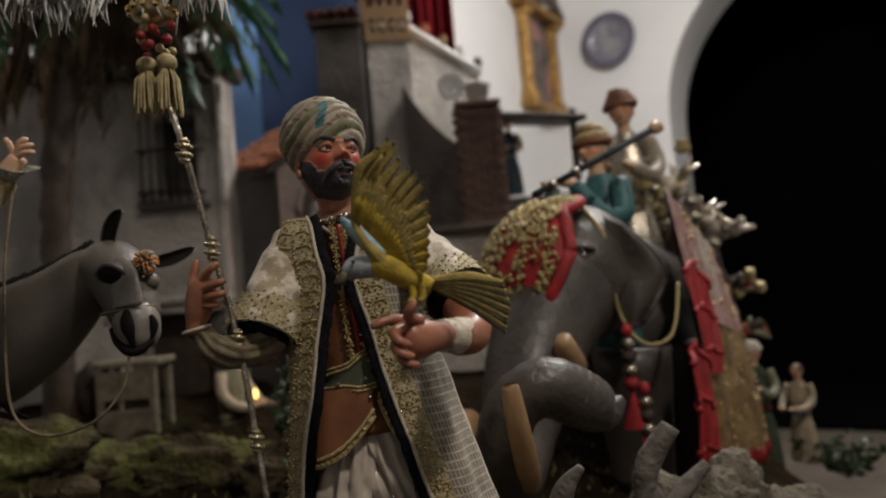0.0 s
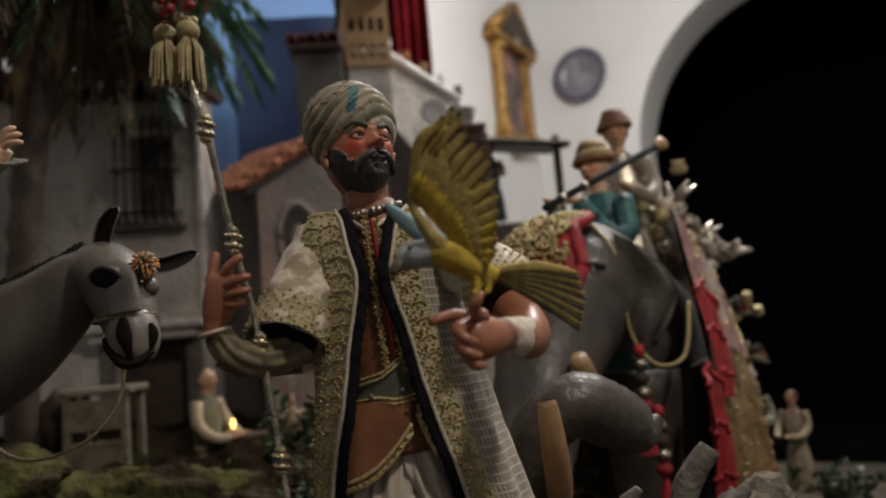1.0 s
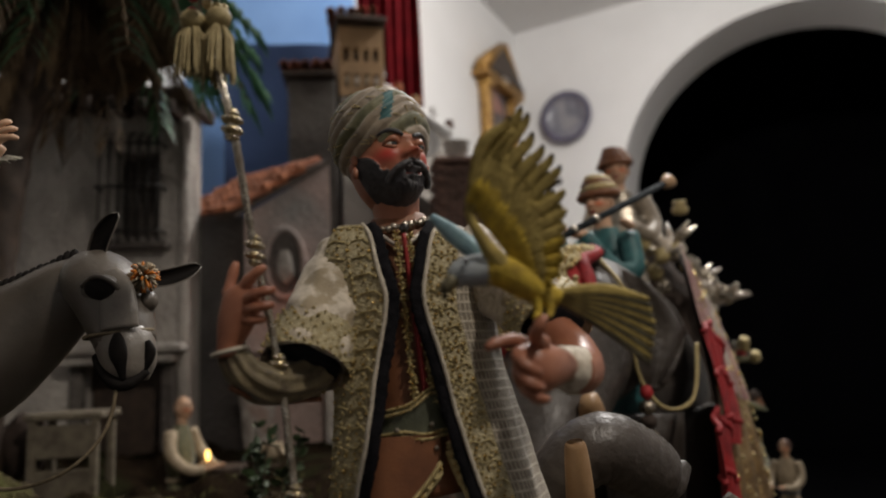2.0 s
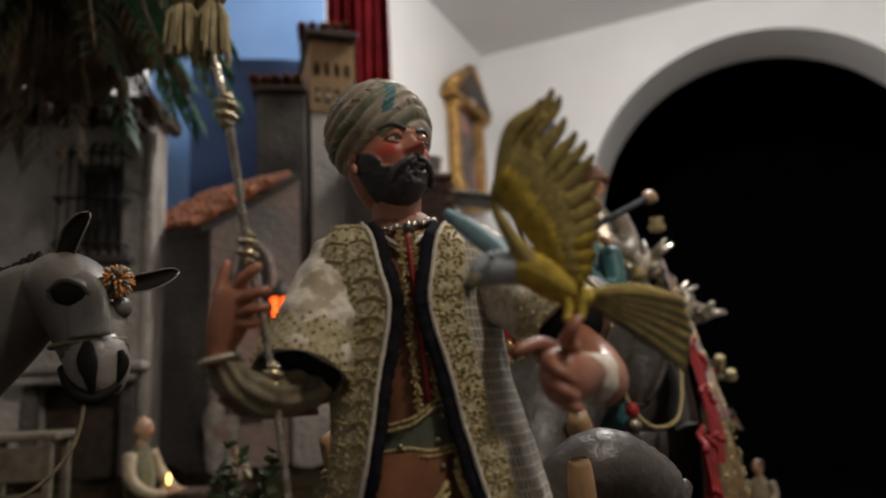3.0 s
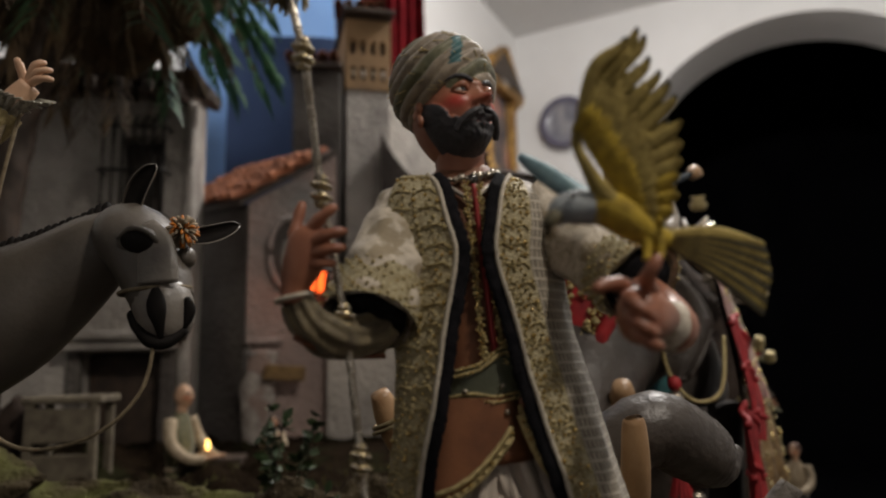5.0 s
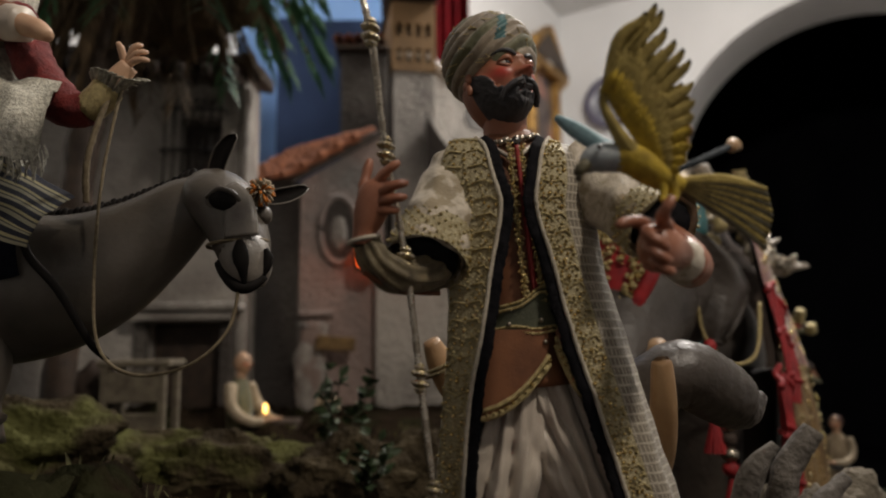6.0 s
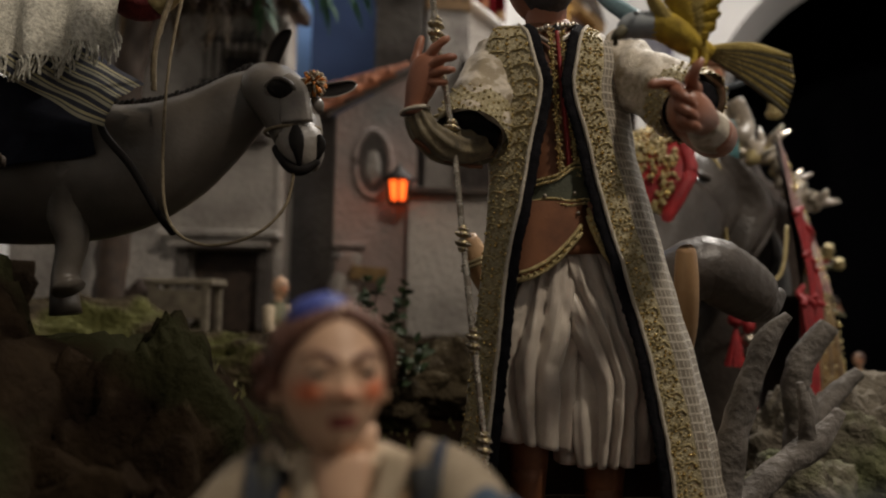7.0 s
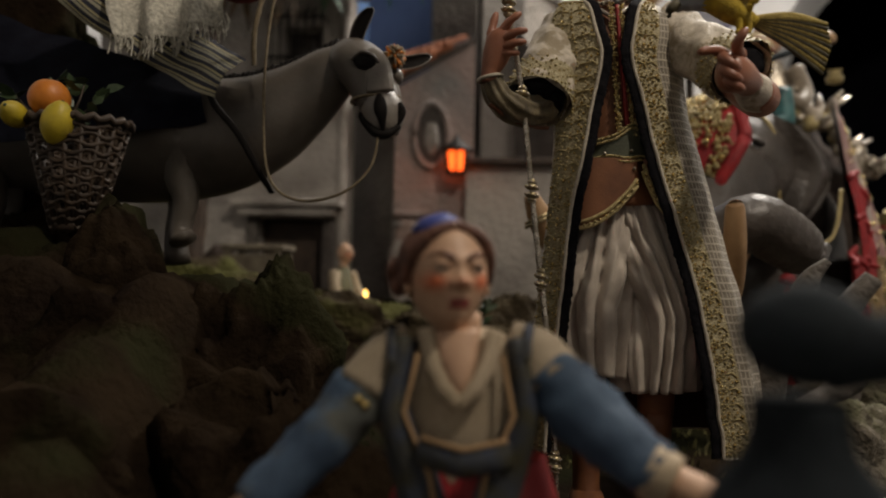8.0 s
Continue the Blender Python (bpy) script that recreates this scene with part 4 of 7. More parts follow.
    limb(b, [(0.011, 0.402, 1.276, 0.0112, 0.0112), (0.004, 0.392, 1.277, 0.0098, 0.0098), (-0.001, 0.386, 1.278, 0.0086, 0.0088)], BROCADE, n=8, seg=18, wob=0.12, freq=300)
    limb(b, [(0.002, 0.388, 1.278, 0.0075, 0.007), (-0.005, 0.377, 1.2785, 0.0082, 0.0085), (-0.0125, 0.368, 1.2785, 0.0092, 0.0105), (-0.0185, 0.3625, 1.278, 0.0086, 0.0105), (-0.022, 0.36, 1.278, 0.005, 0.007)], SKIN, n=18, seg=20)
    for r, pts in (
        (0.0032, ((-0.0125, 0.363, 1.288), (-0.0165, 0.3555, 1.2905), (-0.0155, 0.352, 1.2945), (-0.0125, 0.3525, 1.2985))),
        (0.0034, ((-0.0195, 0.3615, 1.2845), (-0.0245, 0.353, 1.2835), (-0.022, 0.3485, 1.279), (-0.0165, 0.351, 1.2765))),
        (0.0034, ((-0.0195, 0.361, 1.2785), (-0.024, 0.3525, 1.277), (-0.021, 0.3485, 1.2725), (-0.0155, 0.3515, 1.271))),
        (0.003, ((-0.0175, 0.3615, 1.273), (-0.0215, 0.354, 1.2712), (-0.0185, 0.3505, 1.2675), (-0.0135, 0.3535, 1.2665))),
        (0.0032, ((-0.0135, 0.368, 1.2865), (-0.0235, 0.3625, 1.2895), (-0.0305, 0.3585, 1.289), (-0.0362, 0.3562, 1.287))),
    ):
        finger(b, pts, r, SKIN)
        b.ball(pts[0], (r * 1.25, r * 1.1, r * 1.2), SKIN, rings=8, seg=10)
    ob = single("turbaned_figure", b, "standing turbaned bearded figurine in open cream brocade coat with gold braid", "figurine")
    # weave coordinates for the net panel
    me = ob.data
    uv = me.uv_layers.new(name="weave")
    for k in range(net_start, net_end):
        if k < len(me.polygons):
            i, j = divmod(k - net_start, 29)
            for li, (du, dv) in zip(me.polygons[k].loop_indices, ((0, 0), (1, 0), (1, 1), (0, 1))):
                uv.data[li].uv = ((j + du) * 0.72, (i + dv) * 0.95)
    return ob


turbaned_figure()


def staff():
    """Slender silver staff with ringed knobs and a tasselled head."""
    t = thing("staff", "tall tarnished silver staff with beaded knobs and gold tassel", "staff", at=(-0.103, 0.43, 1.09))
    line = [(-0.1535, 0.41, 1.436), (-0.144, 0.411, 1.398), (-0.1365, 0.428, 1.339), (-0.1265, 0.435, 1.283), (-0.117, 0.435, 1.2), (-0.107, 0.431, 1.114), (-0.103, 0.43, 1.06), (-0.1, 0.43, 1.0)]
    b = Build()
    q = smooth_path(line, 150)
    b.tube(q, [0.0019 + 0.00015 * math.sin(i * 2.1) for i in range(150)], SILVER, seg=10, wob=0.12, freq=800)
    part("shaft", b, t)

    def knob(p, r):
        b = Build()
        for dz, k in ((-0.0058, 0.6), (-0.0026, 1.0), (0.0026, 1.0), (0.0058, 0.6)):
            for j in range(12):
                a = 2 * math.pi * (j + 0.5 * (dz > 0)) / 12
                b.ball((p[0] + r * k * math.cos(a), p[1] + r * k * math.sin(a), p[2] + dz - 0.22 * r * k * math.cos(a)), r * 0.24, SILVER if j % 3 else BRASS, rings=5, seg=7)
            b.lathe((p[0], p[1], p[2] + dz), [(0.002, -0.002), (r * k, -0.0012), (r * k, 0.0012), (0.002, 0.002)], BRASS, 16, rot=(0, 8, 0))
        part("knob", b, t, "silver beaded knob")

    for k in range(7):
        z = 1.398 - 0.0585 * k
        p = min(q, key=lambda c: abs(c[2] - z))
        r = 0.0043 - 0.0001 * k
        knob(p, r)
    STRAW = mat("straw_tassel_thread", (0.36, 0.29, 0.14), (0.22, 0.17, 0.075), 0.7, scale=200, fine=900)
    for dx, dy, length in ((-0.007, 0.0, 0.03), (0.006, -0.003, 0.033), (0.0, 0.006, 0.03)):
        top = Vector((-0.1555 + dx, 0.409 + dy, 1.452))
        b = Build()
        for k in range(46):
            a, s = random.uniform(0, 6.28), random.random() ** 0.5
            e = top + Vector((math.cos(a) * 0.0095 * s, math.sin(a) * 0.0085 * s, -length * random.uniform(0.8, 1.05)))
            m1 = top + Vector((math.cos(a) * 0.0075 * s, math.sin(a) * 0.007 * s, -length * 0.35))
            b.tube([top, m1, e], [0.0006, 0.0009, 0.0005], STRAW, seg=4, caps=False)
        b.ball(top + Vector((0, 0, -0.001)), (0.0062, 0.0062, 0.0055), STRAW, rings=8, seg=10)
        part("tassel", b, t, "straw-gold thread tassel")
    b = Build()
    for k in range(16):
        a = k * 2.4
        b.ball((-0.1565 + 0.011 * math.cos(a) * (0.5 + 0.5 * (k % 2)), 0.409 + 0.01 * math.sin(a), 1.458 + 0.0012 * k), 0.0028, REDTRIM if k % 3 else GOLD, rings=6, seg=8)
    part("bead_cluster", b, t, "red and gold beads")
    b = Build()
    b.lathe((-0.1575, 0.409, 1.476), [(0.002, 0), (0.011, 0.003), (0.013, 0.008), (0.008, 0.012), (0.01, 0.018), (0.004, 0.026), (0.001, 0.032)], BRASS, 18)
    for k in range(12):
        a = 2 * math.pi * k / 12
        b.ball((-0.1575 + 0.013 * math.cos(a), 0.409 + 0.013 * math.sin(a), 1.484), 0.0024, SEQUIN, rings=5, seg=6)
    part("finial", b, t, "brass crown-shaped finial")
    DOWN = mat("white_plume_down", (0.62, 0.6, 0.57), (0.45, 0.43, 0.41), 0.8, scale=90, fine=700)
    for cx, wide, n in ((-0.228, 0.045, 300), (-0.138, 0.024, 190)):
        b = Build()
        for k in range(n):
            p = Vector((cx + random.uniform(-1, 1) * wide, 0.41 + random.uniform(-0.015, 0.015), 1.5 + random.uniform(-0.004, 0.03)))
            d = Vector((random.uniform(-0.4, 0.4), random.uniform(-0.6, 0.3), -1)).normalized() * random.uniform(0.012, 0.024)
            b.tube([p, p + d * 0.5 + Vector((0, -0.002, 0)), p + d], [0.0008, 0.0011, 0.0003], DOWN, seg=4, caps=False)
        b.ball((cx, 0.414, 1.513), (wide * 1.05, 0.014, 0.016), DOWN, rings=12, seg=20, warp=lambda d: 1 + 0.15 * noise.noise(d * 5))
        part("plume", b, t, "fluffy white feather plume")
    return t


staff()


def parrot():
    """Painted wooden parrot with one wing raised, alighting on the fist."""
    YELLOW = mat("yellow_painted_feather", (0.52, 0.37, 0.05), (0.3, 0.21, 0.04), 0.8, scale=200, bump=0.6, fine=700, dist=0.0015, spec=0.15)
    DULL = mat("olive_painted_feather", (0.41, 0.315, 0.1), (0.25, 0.19, 0.065), 0.8, scale=180, bump=0.6, fine=700, dist=0.0015, spec=0.15)
    TIP = mat("dark_feather_tip", (0.1, 0.085, 0.042), (0.055, 0.047, 0.026), 0.6, scale=150, fine=600)
    PALE = mat("pale_blue_feather", (0.2, 0.32, 0.36), (0.13, 0.22, 0.26), 0.55, scale=150, bump=0.3, fine=600, dist=0.001)
    GREYF = mat("grey_head_feather", (0.36, 0.39, 0.4), (0.22, 0.25, 0.27), 0.5, scale=150, bump=0.3, fine=600, dist=0.001)
    t = thing("parrot_figurine", "painted parrot figurine with yellow breast and one wing raised", "figurine", at=(-0.016, 0.362, 1.2985))
    b = Build()
    limb(b, [(-0.0475, 0.362, 1.313, 0.003, 0.003), (-0.044, 0.362, 1.317, 0.006, 0.006), (-0.038, 0.362, 1.3185, 0.0066, 0.0066), (-0.031, 0.362, 1.3185, 0.0068, 0.0068)], GREYF, n=10, seg=14)
    limb(b, [(-0.034, 0.362, 1.3185, 0.0066, 0.0066), (-0.027, 0.362, 1.318, 0.0076, 0.0072), (-0.016, 0.363, 1.3115, 0.0068, 0.0066), (-0.004, 0.364, 1.305, 0.004, 0.004)], YELLOW, n=12, seg=16)
    limb(b, [(-0.047, 0.36, 1.315, 0.0035, 0.003), (-0.051, 0.359, 1.311, 0.0028, 0.0025), (-0.051, 0.359, 1.307, 0.001, 0.001)], TIP, n=6, seg=8)
    b.ball((-0.0425, 0.3545, 1.321), 0.0012, PUPIL, rings=5, seg=6)
    for dx in (0.0, 0.005):
        limb(b, [(-0.014 + dx, 0.361, 1.308, 0.003, 0.003), (-0.0135 + dx, 0.36, 1.3, 0.0016, 0.0016), (-0.016 + dx, 0.357, 1.2985, 0.0012, 0.0012)], YELLOW, n=6, seg=8)
    part("body", b, t, "yellow breast and pale grey head")
    # tail
    b = Build()
    for k in range(12):
        f = k / 11
        s, e = Vector((-0.008, 0.365 + 0.002 * (f - 0.5), 1.308)), Vector((0.036 - 0.006 * abs(f - 0.45), 0.362 + 0.004 * f, 1.304 - 0.026 * f))
        m1 = s.lerp(e, 0.55) + Vector((0, 0, 0.003))
        q = smooth_path([tuple(s) + (0.0015,), tuple(m1) + (0.0026,), tuple(e) + (0.001,)], 9)
        b.tube([p[:3] for p in q], [(p[3], 0.0008) for p in q], TIP if k % 2 else DULL, seg=6, up=(0, 1, 0))
    part("tail", b, t, "olive and dark tail feathers")
    b = Build()
    # raised wing: coverts and long primaries fanned from the shoulder
    tips = [(-0.024, 0.341, 1.376), (-0.017, 0.3425, 1.381), (-0.0148, 0.344, 1.371), (-0.009, 0.3455, 1.364), (-0.004, 0.347, 1.359), (-0.002, 0.349, 1.346), (-0.002, 0.3505, 1.336), (-0.003, 0.352, 1.328), (-0.004, 0.3535, 1.318), (-0.008, 0.356, 1.312)]
    tips = [tuple(p) for p in smooth_path(tips, 27)]
    root0, root1 = Vector((-0.04, 0.352, 1.344)), Vector((-0.014, 0.364, 1.311))
    for k, tip in enumerate(tips):
        f = k / (len(tips) - 1)
        r = root0.lerp(root1, f ** 0.8)
        tip = Vector(tip)
        m1 = r.lerp(tip, 0.55) + Vector((-0.004 * (1 - f), -0.001, 0.003 * (1 - f)))
        if k % 2:
            tip = r.lerp(tip, 0.84 if k < 15 else 0.93)
        q = smooth_path([tuple(r) + (0.0016,), tuple(m1) + (0.0027,), tuple(r.lerp(tip, 0.88)) + (0.0021,), tuple(tip) + (0.0006,)], 14)
        lift = 0.0006 * (k % 2)
        b.tube([(p[0], p[1] + lift, p[2]) for p in q[:13]], [(p[3], 0.0005) for p in q[:13]], DULL if k < 20 else YELLOW, seg=6, up=(0.15, 1, 0.25))
        b.tube([(p[0], p[1] + lift, p[2]) for p in q[11:]], [(p[3] * 1.02, 0.0006) for p in q[11:]], TIP if k < 14 else DULL, seg=6, up=(0.15, 1, 0.25))
    for ring, (reach, n, material) in enumerate(((0.56, 25, DULL), (0.3, 19, YELLOW))):
        for k in range(n):
            f = k / (n - 1)
            tip = Vector(tips[round(f * 26)])
            shoulder = root0.lerp(root1, f ** 0.8)
            e = shoulder.lerp(tip, reach * (0.93 + 0.07 * (k % 2)))
            e.y -= 0.0012 + 0.0008 * ring
            s = shoulder.copy()
            s.y -= 0.001
            m1 = s.lerp(e, 0.6)
            m1.y -= 0.0008
            q = smooth_path([tuple(s) + (0.0018,), tuple(m1) + (0.0021,), tuple(e) + (0.0005,)], 8)
            b.tube([p[:3] for p in q], [(p[3], 0.0006) for p in q], material, seg=6, up=(0.15, 1, 0.25))
    limb(b, [(-0.026, 0.36, 1.318, 0.005, 0.005), (-0.035, 0.355, 1.329, 0.0028, 0.0028), (-0.0405, 0.3535, 1.343, 0.0018, 0.0016), (-0.035, 0.348, 1.357, 0.0014, 0.0012), (-0.0225, 0.341, 1.371, 0.0015, 0.001)], DULL, n=14, seg=10)
    part("raised_wing", b, t, "olive-yellow wing with dark tips")
    b = Build()
    # far wing, pale blue, half folded
    for k in range(6):
        s = Vector((-0.029 + 0.002 * k, 0.372, 1.321))
        e = Vector((-0.052 + 0.004 * k, 0.395, 1.348 - 0.0035 * k))
        q = smooth_path([tuple(s) + (0.003,), tuple(s.lerp(e, 0.6)) + (0.0042,), tuple(e) + (0.0018,)], 8)
        b.tube([p[:3] for p in q], [(p[3], 0.0012) for p in q], PALE, seg=6, up=(0.2, 1, 0.3))
    part("folded_wing", b, t, "pale blue wing")
    return t


parrot()


# ---- beasts and riders of the procession ----
HIDE = mat("grey_painted_hide", (0.11, 0.094, 0.077), (0.045, 0.037, 0.029), 0.45, scale=17, bump=0.3, fine=300, c3=(0.13, 0.115, 0.095), coat=0.12, dist=0.001)
MUZZLE = mat("pale_painted_muzzle", (0.23, 0.205, 0.175), (0.13, 0.115, 0.1), 0.45, scale=40, coat=0.15)
DARKHIDE = mat("dark_painted_hide", (0.011, 0.009, 0.008), None, 0.75, scale=60, spec=0.15)
ELEPHANT = mat("elephant_grey_paint", (0.06, 0.048, 0.039), (0.028, 0.022, 0.018), 0.46, scale=16, bump=0.6, fine=110, coat=0.06, dist=0.003)
IVORY = mat("ivory_tusk", (0.4, 0.25, 0.13), (0.3, 0.175, 0.085), 0.45, scale=40, coat=0.1)
ROPE = mat("hemp_rope", (0.21, 0.165, 0.1), (0.13, 0.1, 0.06), 0.85, scale=300, fine=1200)
LACE = mat("cream_lace", (0.68, 0.65, 0.55), (0.34, 0.32, 0.26), 0.8, scale=330, bump=1.0, fine=700, dist=0.002)
REDWOOL = mat("crimson_cloth", (0.36, 0.015, 0.018), (0.2, 0.008, 0.012), 0.65, scale=70, bump=0.3, fine=800, dist=0.0008)
TAN = mat("tan_linen", (0.36, 0.29, 0.2), (0.25, 0.2, 0.135), 0.8, scale=90, fine=900)
GREENC = mat("green_wool", (0.05, 0.075, 0.04), (0.03, 0.045, 0.025), 0.8, scale=60, fine=900)
HAIR = mat("brown_painted_hair", (0.09, 0.035, 0.018), (0.05, 0.02, 0.012), 0.5, scale=120, bump=0.5, fine=500, dist=0.001)
BLUEC = mat("blue_sleeve_cloth", (0.05, 0.09, 0.145), (0.03, 0.055, 0.095), 0.75, scale=90, bump=0.4, fine=900, c3=(0.075, 0.08, 0.07))
CREAMC = mat("cream_linen", (0.5, 0.4, 0.28), (0.36, 0.285, 0.19), 0.8, scale=60, fine=900)
GREYF2 = mat("charcoal_felt", (0.028, 0.034, 0.038), (0.014, 0.017, 0.02), 0.9, scale=60, spec=0.1)
ORANGE = mat("orange_fruit", (0.6, 0.2, 0.02), (0.5, 0.15, 0.015), 0.45, scale=120, bump=0.4, fine=400, dist=0.0006)
LEMON = mat("lemon_fruit", (0.55, 0.42, 0.03), (0.42, 0.32, 0.03), 0.45, scale=120, bump=0.4, fine=400, dist=0.0006)
WICKER = mat("brown_wicker", (0.05, 0.03, 0.016), (0.022, 0.013, 0.007), 0.6, scale=150)
LEAF = mat("myrtle_leaf", (0.045, 0.075, 0.03), (0.025, 0.042, 0.018), 0.45, scale=90)
PALMG = mat("green_palm_leaf", (0.06, 0.16, 0.07), (0.03, 0.085, 0.045), 0.4, scale=30)
PALMB = mat("dry_palm_leaf", (0.13, 0.085, 0.04), (0.06, 0.038, 0.02), 0.8, scale=30)


def stripe_material():
    """Yellow, black and navy woven stripes across the blanket."""
    m = mat("striped_wool", (0.3, 0.26, 0.14), (0.22, 0.19, 0.1), 0.85, scale=200, bump=0.5, fine=900, dist=0.001)
    n, l = m.node_tree.nodes, m.node_tree.links
    uv = n.new("ShaderNodeUVMap")
    uv.uv_map = "weave"
    sp = n.new("ShaderNodeSeparateXYZ")
    l.new(uv.outputs["UV"], sp.inputs["Vector"])
    fr = n.new("ShaderNodeMath")
    fr.operation = "FRACT"
    l.new(sp.outputs["Y"], fr.inputs[0])
    r = n.new("ShaderNodeValToRGB")
    r.color_ramp.interpolation = "CONSTANT"
    e = r.color_ramp.elements
    e[0].position, e[0].color = 0.0, (0.02, 0.022, 0.035, 1)
    e[1].position, e[1].color = 0.42, (0.36, 0.32, 0.18, 1)
    x = e.new(0.62)
    x.color = (0.05, 0.05, 0.05, 1)
    x = e.new(0.74)
    x.color = (0.3, 0.28, 0.2, 1)
    l.new(fr.outputs["Value"], r.inputs["Fac"])
    p = n["Principled BSDF"]
    l.new(r.outputs["Color"], p.inputs["Base Color"])
    return m


STRIPES = stripe_material()


def donkey():
    b = Build()
    limb(b, [(-0.66, 0.62, 1.31, 0.05, 0.055), (-0.58, 0.615, 1.3, 0.058, 0.064), (-0.48, 0.6, 1.285, 0.056, 0.06), (-0.4, 0.59, 1.285, 0.048, 0.054), (-0.355, 0.588, 1.297, 0.036, 0.045), (-0.32, 0.588, 1.318, 0.028, 0.035), (-0.288, 0.582, 1.341, 0.021, 0.025), (-0.275, 0.578, 1.35, 0.016, 0.018)], HIDE, n=36, seg=22)
    limb(b, [(-0.283, 0.588, 1.354, 0.014, 0.014), (-0.266, 0.573, 1.348, 0.025, 0.021), (-0.2525, 0.562, 1.334, 0.0255, 0.021), (-0.243, 0.554, 1.315, 0.0215, 0.0185), (-0.238, 0.549, 1.302, 0.0185, 0.0165)], HIDE, n=18, seg=22)
    limb(b, [(-0.242, 0.551, 1.309, 0.0168, 0.0165), (-0.237, 0.547, 1.3, 0.0178, 0.0172), (-0.2345, 0.546, 1.288, 0.0158, 0.0155), (-0.2335, 0.546, 1.279, 0.01, 0.01)], MUZZLE, n=12, seg=18)
    limb(b, [(-0.2375, 0.5312, 1.309, 0.0022, 0.0016), (-0.2365, 0.5288, 1.3025, 0.005, 0.0022), (-0.2355, 0.5283, 1.2955, 0.0054, 0.0024), (-0.2345, 0.5298, 1.2885, 0.0034, 0.002), (-0.234, 0.533, 1.2805, 0.0016, 0.0015)], DARKHIDE, n=14, seg=12, up=(0, 1, 0))
    limb(b, [(-0.2215, 0.5375, 1.304, 0.0016, 0.0014), (-0.2195, 0.537, 1.298, 0.0034, 0.002), (-0.2205, 0.5375, 1.292, 0.003, 0.002), (-0.223, 0.5385, 1.286, 0.0014, 0.0012)], DARKHIDE, n=10, seg=10, up=(0, 1, 0))
    limb(b, [(-0.2535, 0.545, 1.2955, 0.004, 0.004), (-0.2475, 0.5385, 1.2865, 0.0045, 0.004), (-0.2395, 0.536, 1.279, 0.005, 0.0045), (-0.231, 0.5365, 1.2785, 0.0045, 0.004), (-0.2225, 0.5405, 1.286, 0.003, 0.003)], DARKHIDE, n=16, seg=10)
    limb(b, [(-0.25, 0.5485, 1.349, 0.007, 0.003), (-0.2425, 0.5405, 1.337, 0.011, 0.0032), (-0.2385, 0.5355, 1.3235, 0.0115, 0.0032), (-0.237, 0.5335, 1.312, 0.0115, 0.0032)], MUZZLE, n=14, seg=14, up=(0, 1, 0))
    b.ball((-0.2515, 0.5412, 1.3375), (0.0128, 0.0055, 0.0098), HIDE, rings=10, seg=16)
    b.ball((-0.251, 0.5378, 1.3375), (0.0102, 0.0043, 0.0072), DARKHIDE, rot=(0, 14, 0), rings=10, seg=14)
    b.tube(smooth_path([(-0.2625, 0.539, 1.3395), (-0.254, 0.5352, 1.3452), (-0.244, 0.5355, 1.3422), (-0.2395, 0.538, 1.3365)], 12), 0.0017, HIDE, seg=8)
    b.ball((-0.2275, 0.557, 1.331), (0.006, 0.008, 0.007), HIDE, rings=10, seg=12)
    for root, tip, wide in (((-0.268, 0.575, 1.35), (-0.249, 0.56, 1.391), 0.0056), ((-0.242, 0.57, 1.3465), (-0.201, 0.585, 1.3575), 0.005)):
        r0, e0 = Vector(root), Vector(tip)
        ax = (e0 - r0).normalized()
        side = ax.cross(Vector((0, 1, 0))).normalized()
        rows = []
        for i in range(18):
            v = i / 17
            w = wide * (0.45 + 1.1 * v) * (1 - v) ** 0.5 * 1.5 + 0.0004
            c = r0.lerp(e0, v) + side * 0.004 * math.sin(v * 3) * (1 if wide > 0.0053 else -1)
            rows.append([c + side * u * w + Vector((0, -1, 0)) * (abs(u) ** 2 * w * 0.75) for u in np.linspace(-1, 1, 13)])
        b.grid([[p + Vector((0, 0.0012, 0)) for p in row] for row in rows], HIDE)
        b.grid([[p + Vector((0, -0.0006, 0)) for p in row[1:-1]] for row in rows[1:]], DARKHIDE)
        for j in (0, 12):
            b.tube([row[j] for row in rows], 0.0005, HIDE if j else MUZZLE, seg=6)
    for k in range(34):
        f = k / 33
        p = Vector((-0.43, 0.585, 1.335)).lerp(Vector((-0.284, 0.578, 1.364)), f) + Vector((0, 0, -0.012 * math.sin(f * math.pi)))
        b.ball(p, (0.004, 0.004, 0.006 + 0.002 * random.random()), DARKHIDE, rings=5, seg=7)
    b.tube([(-0.285 + 0.0, 0.572, 1.357), (-0.27, 0.556, 1.358), (-0.25, 0.552, 1.352), (-0.238, 0.558, 1.345)], 0.0014, ROPE, seg=6)
    ring = [Vector((-0.2435, 0.5515, 1.3095)) + Vector((0.0205 * math.cos(a), 0.0188 * math.sin(a), 0.005 * math.cos(a) * 0.4)) for a in np.linspace(0, 6.2832, 24)]
    b.tube(ring, 0.0013, ROPE, seg=6, caps=False)
    for x, y, zb in ((-0.41, 0.565, 1.19), (-0.435, 0.61, 1.17), (-0.6, 0.585, 1.18), (-0.62, 0.64, 1.17)):
        limb(b, [(x, y, 1.28, 0.022, 0.024), (x - 0.004, y, 1.245, 0.015, 0.016), (x, y, 1.225, 0.011, 0.012), (x - 0.004, y, 1.2, 0.0095, 0.01), (x, y - 0.002, zb, 0.012, 0.013)], HIDE, n=12, seg=12, up=(0, 1, 0))
    return single("donkey_figurine", b, "grey painted donkey figurine with rope halter on mossy rock", "figurine")


donkey()


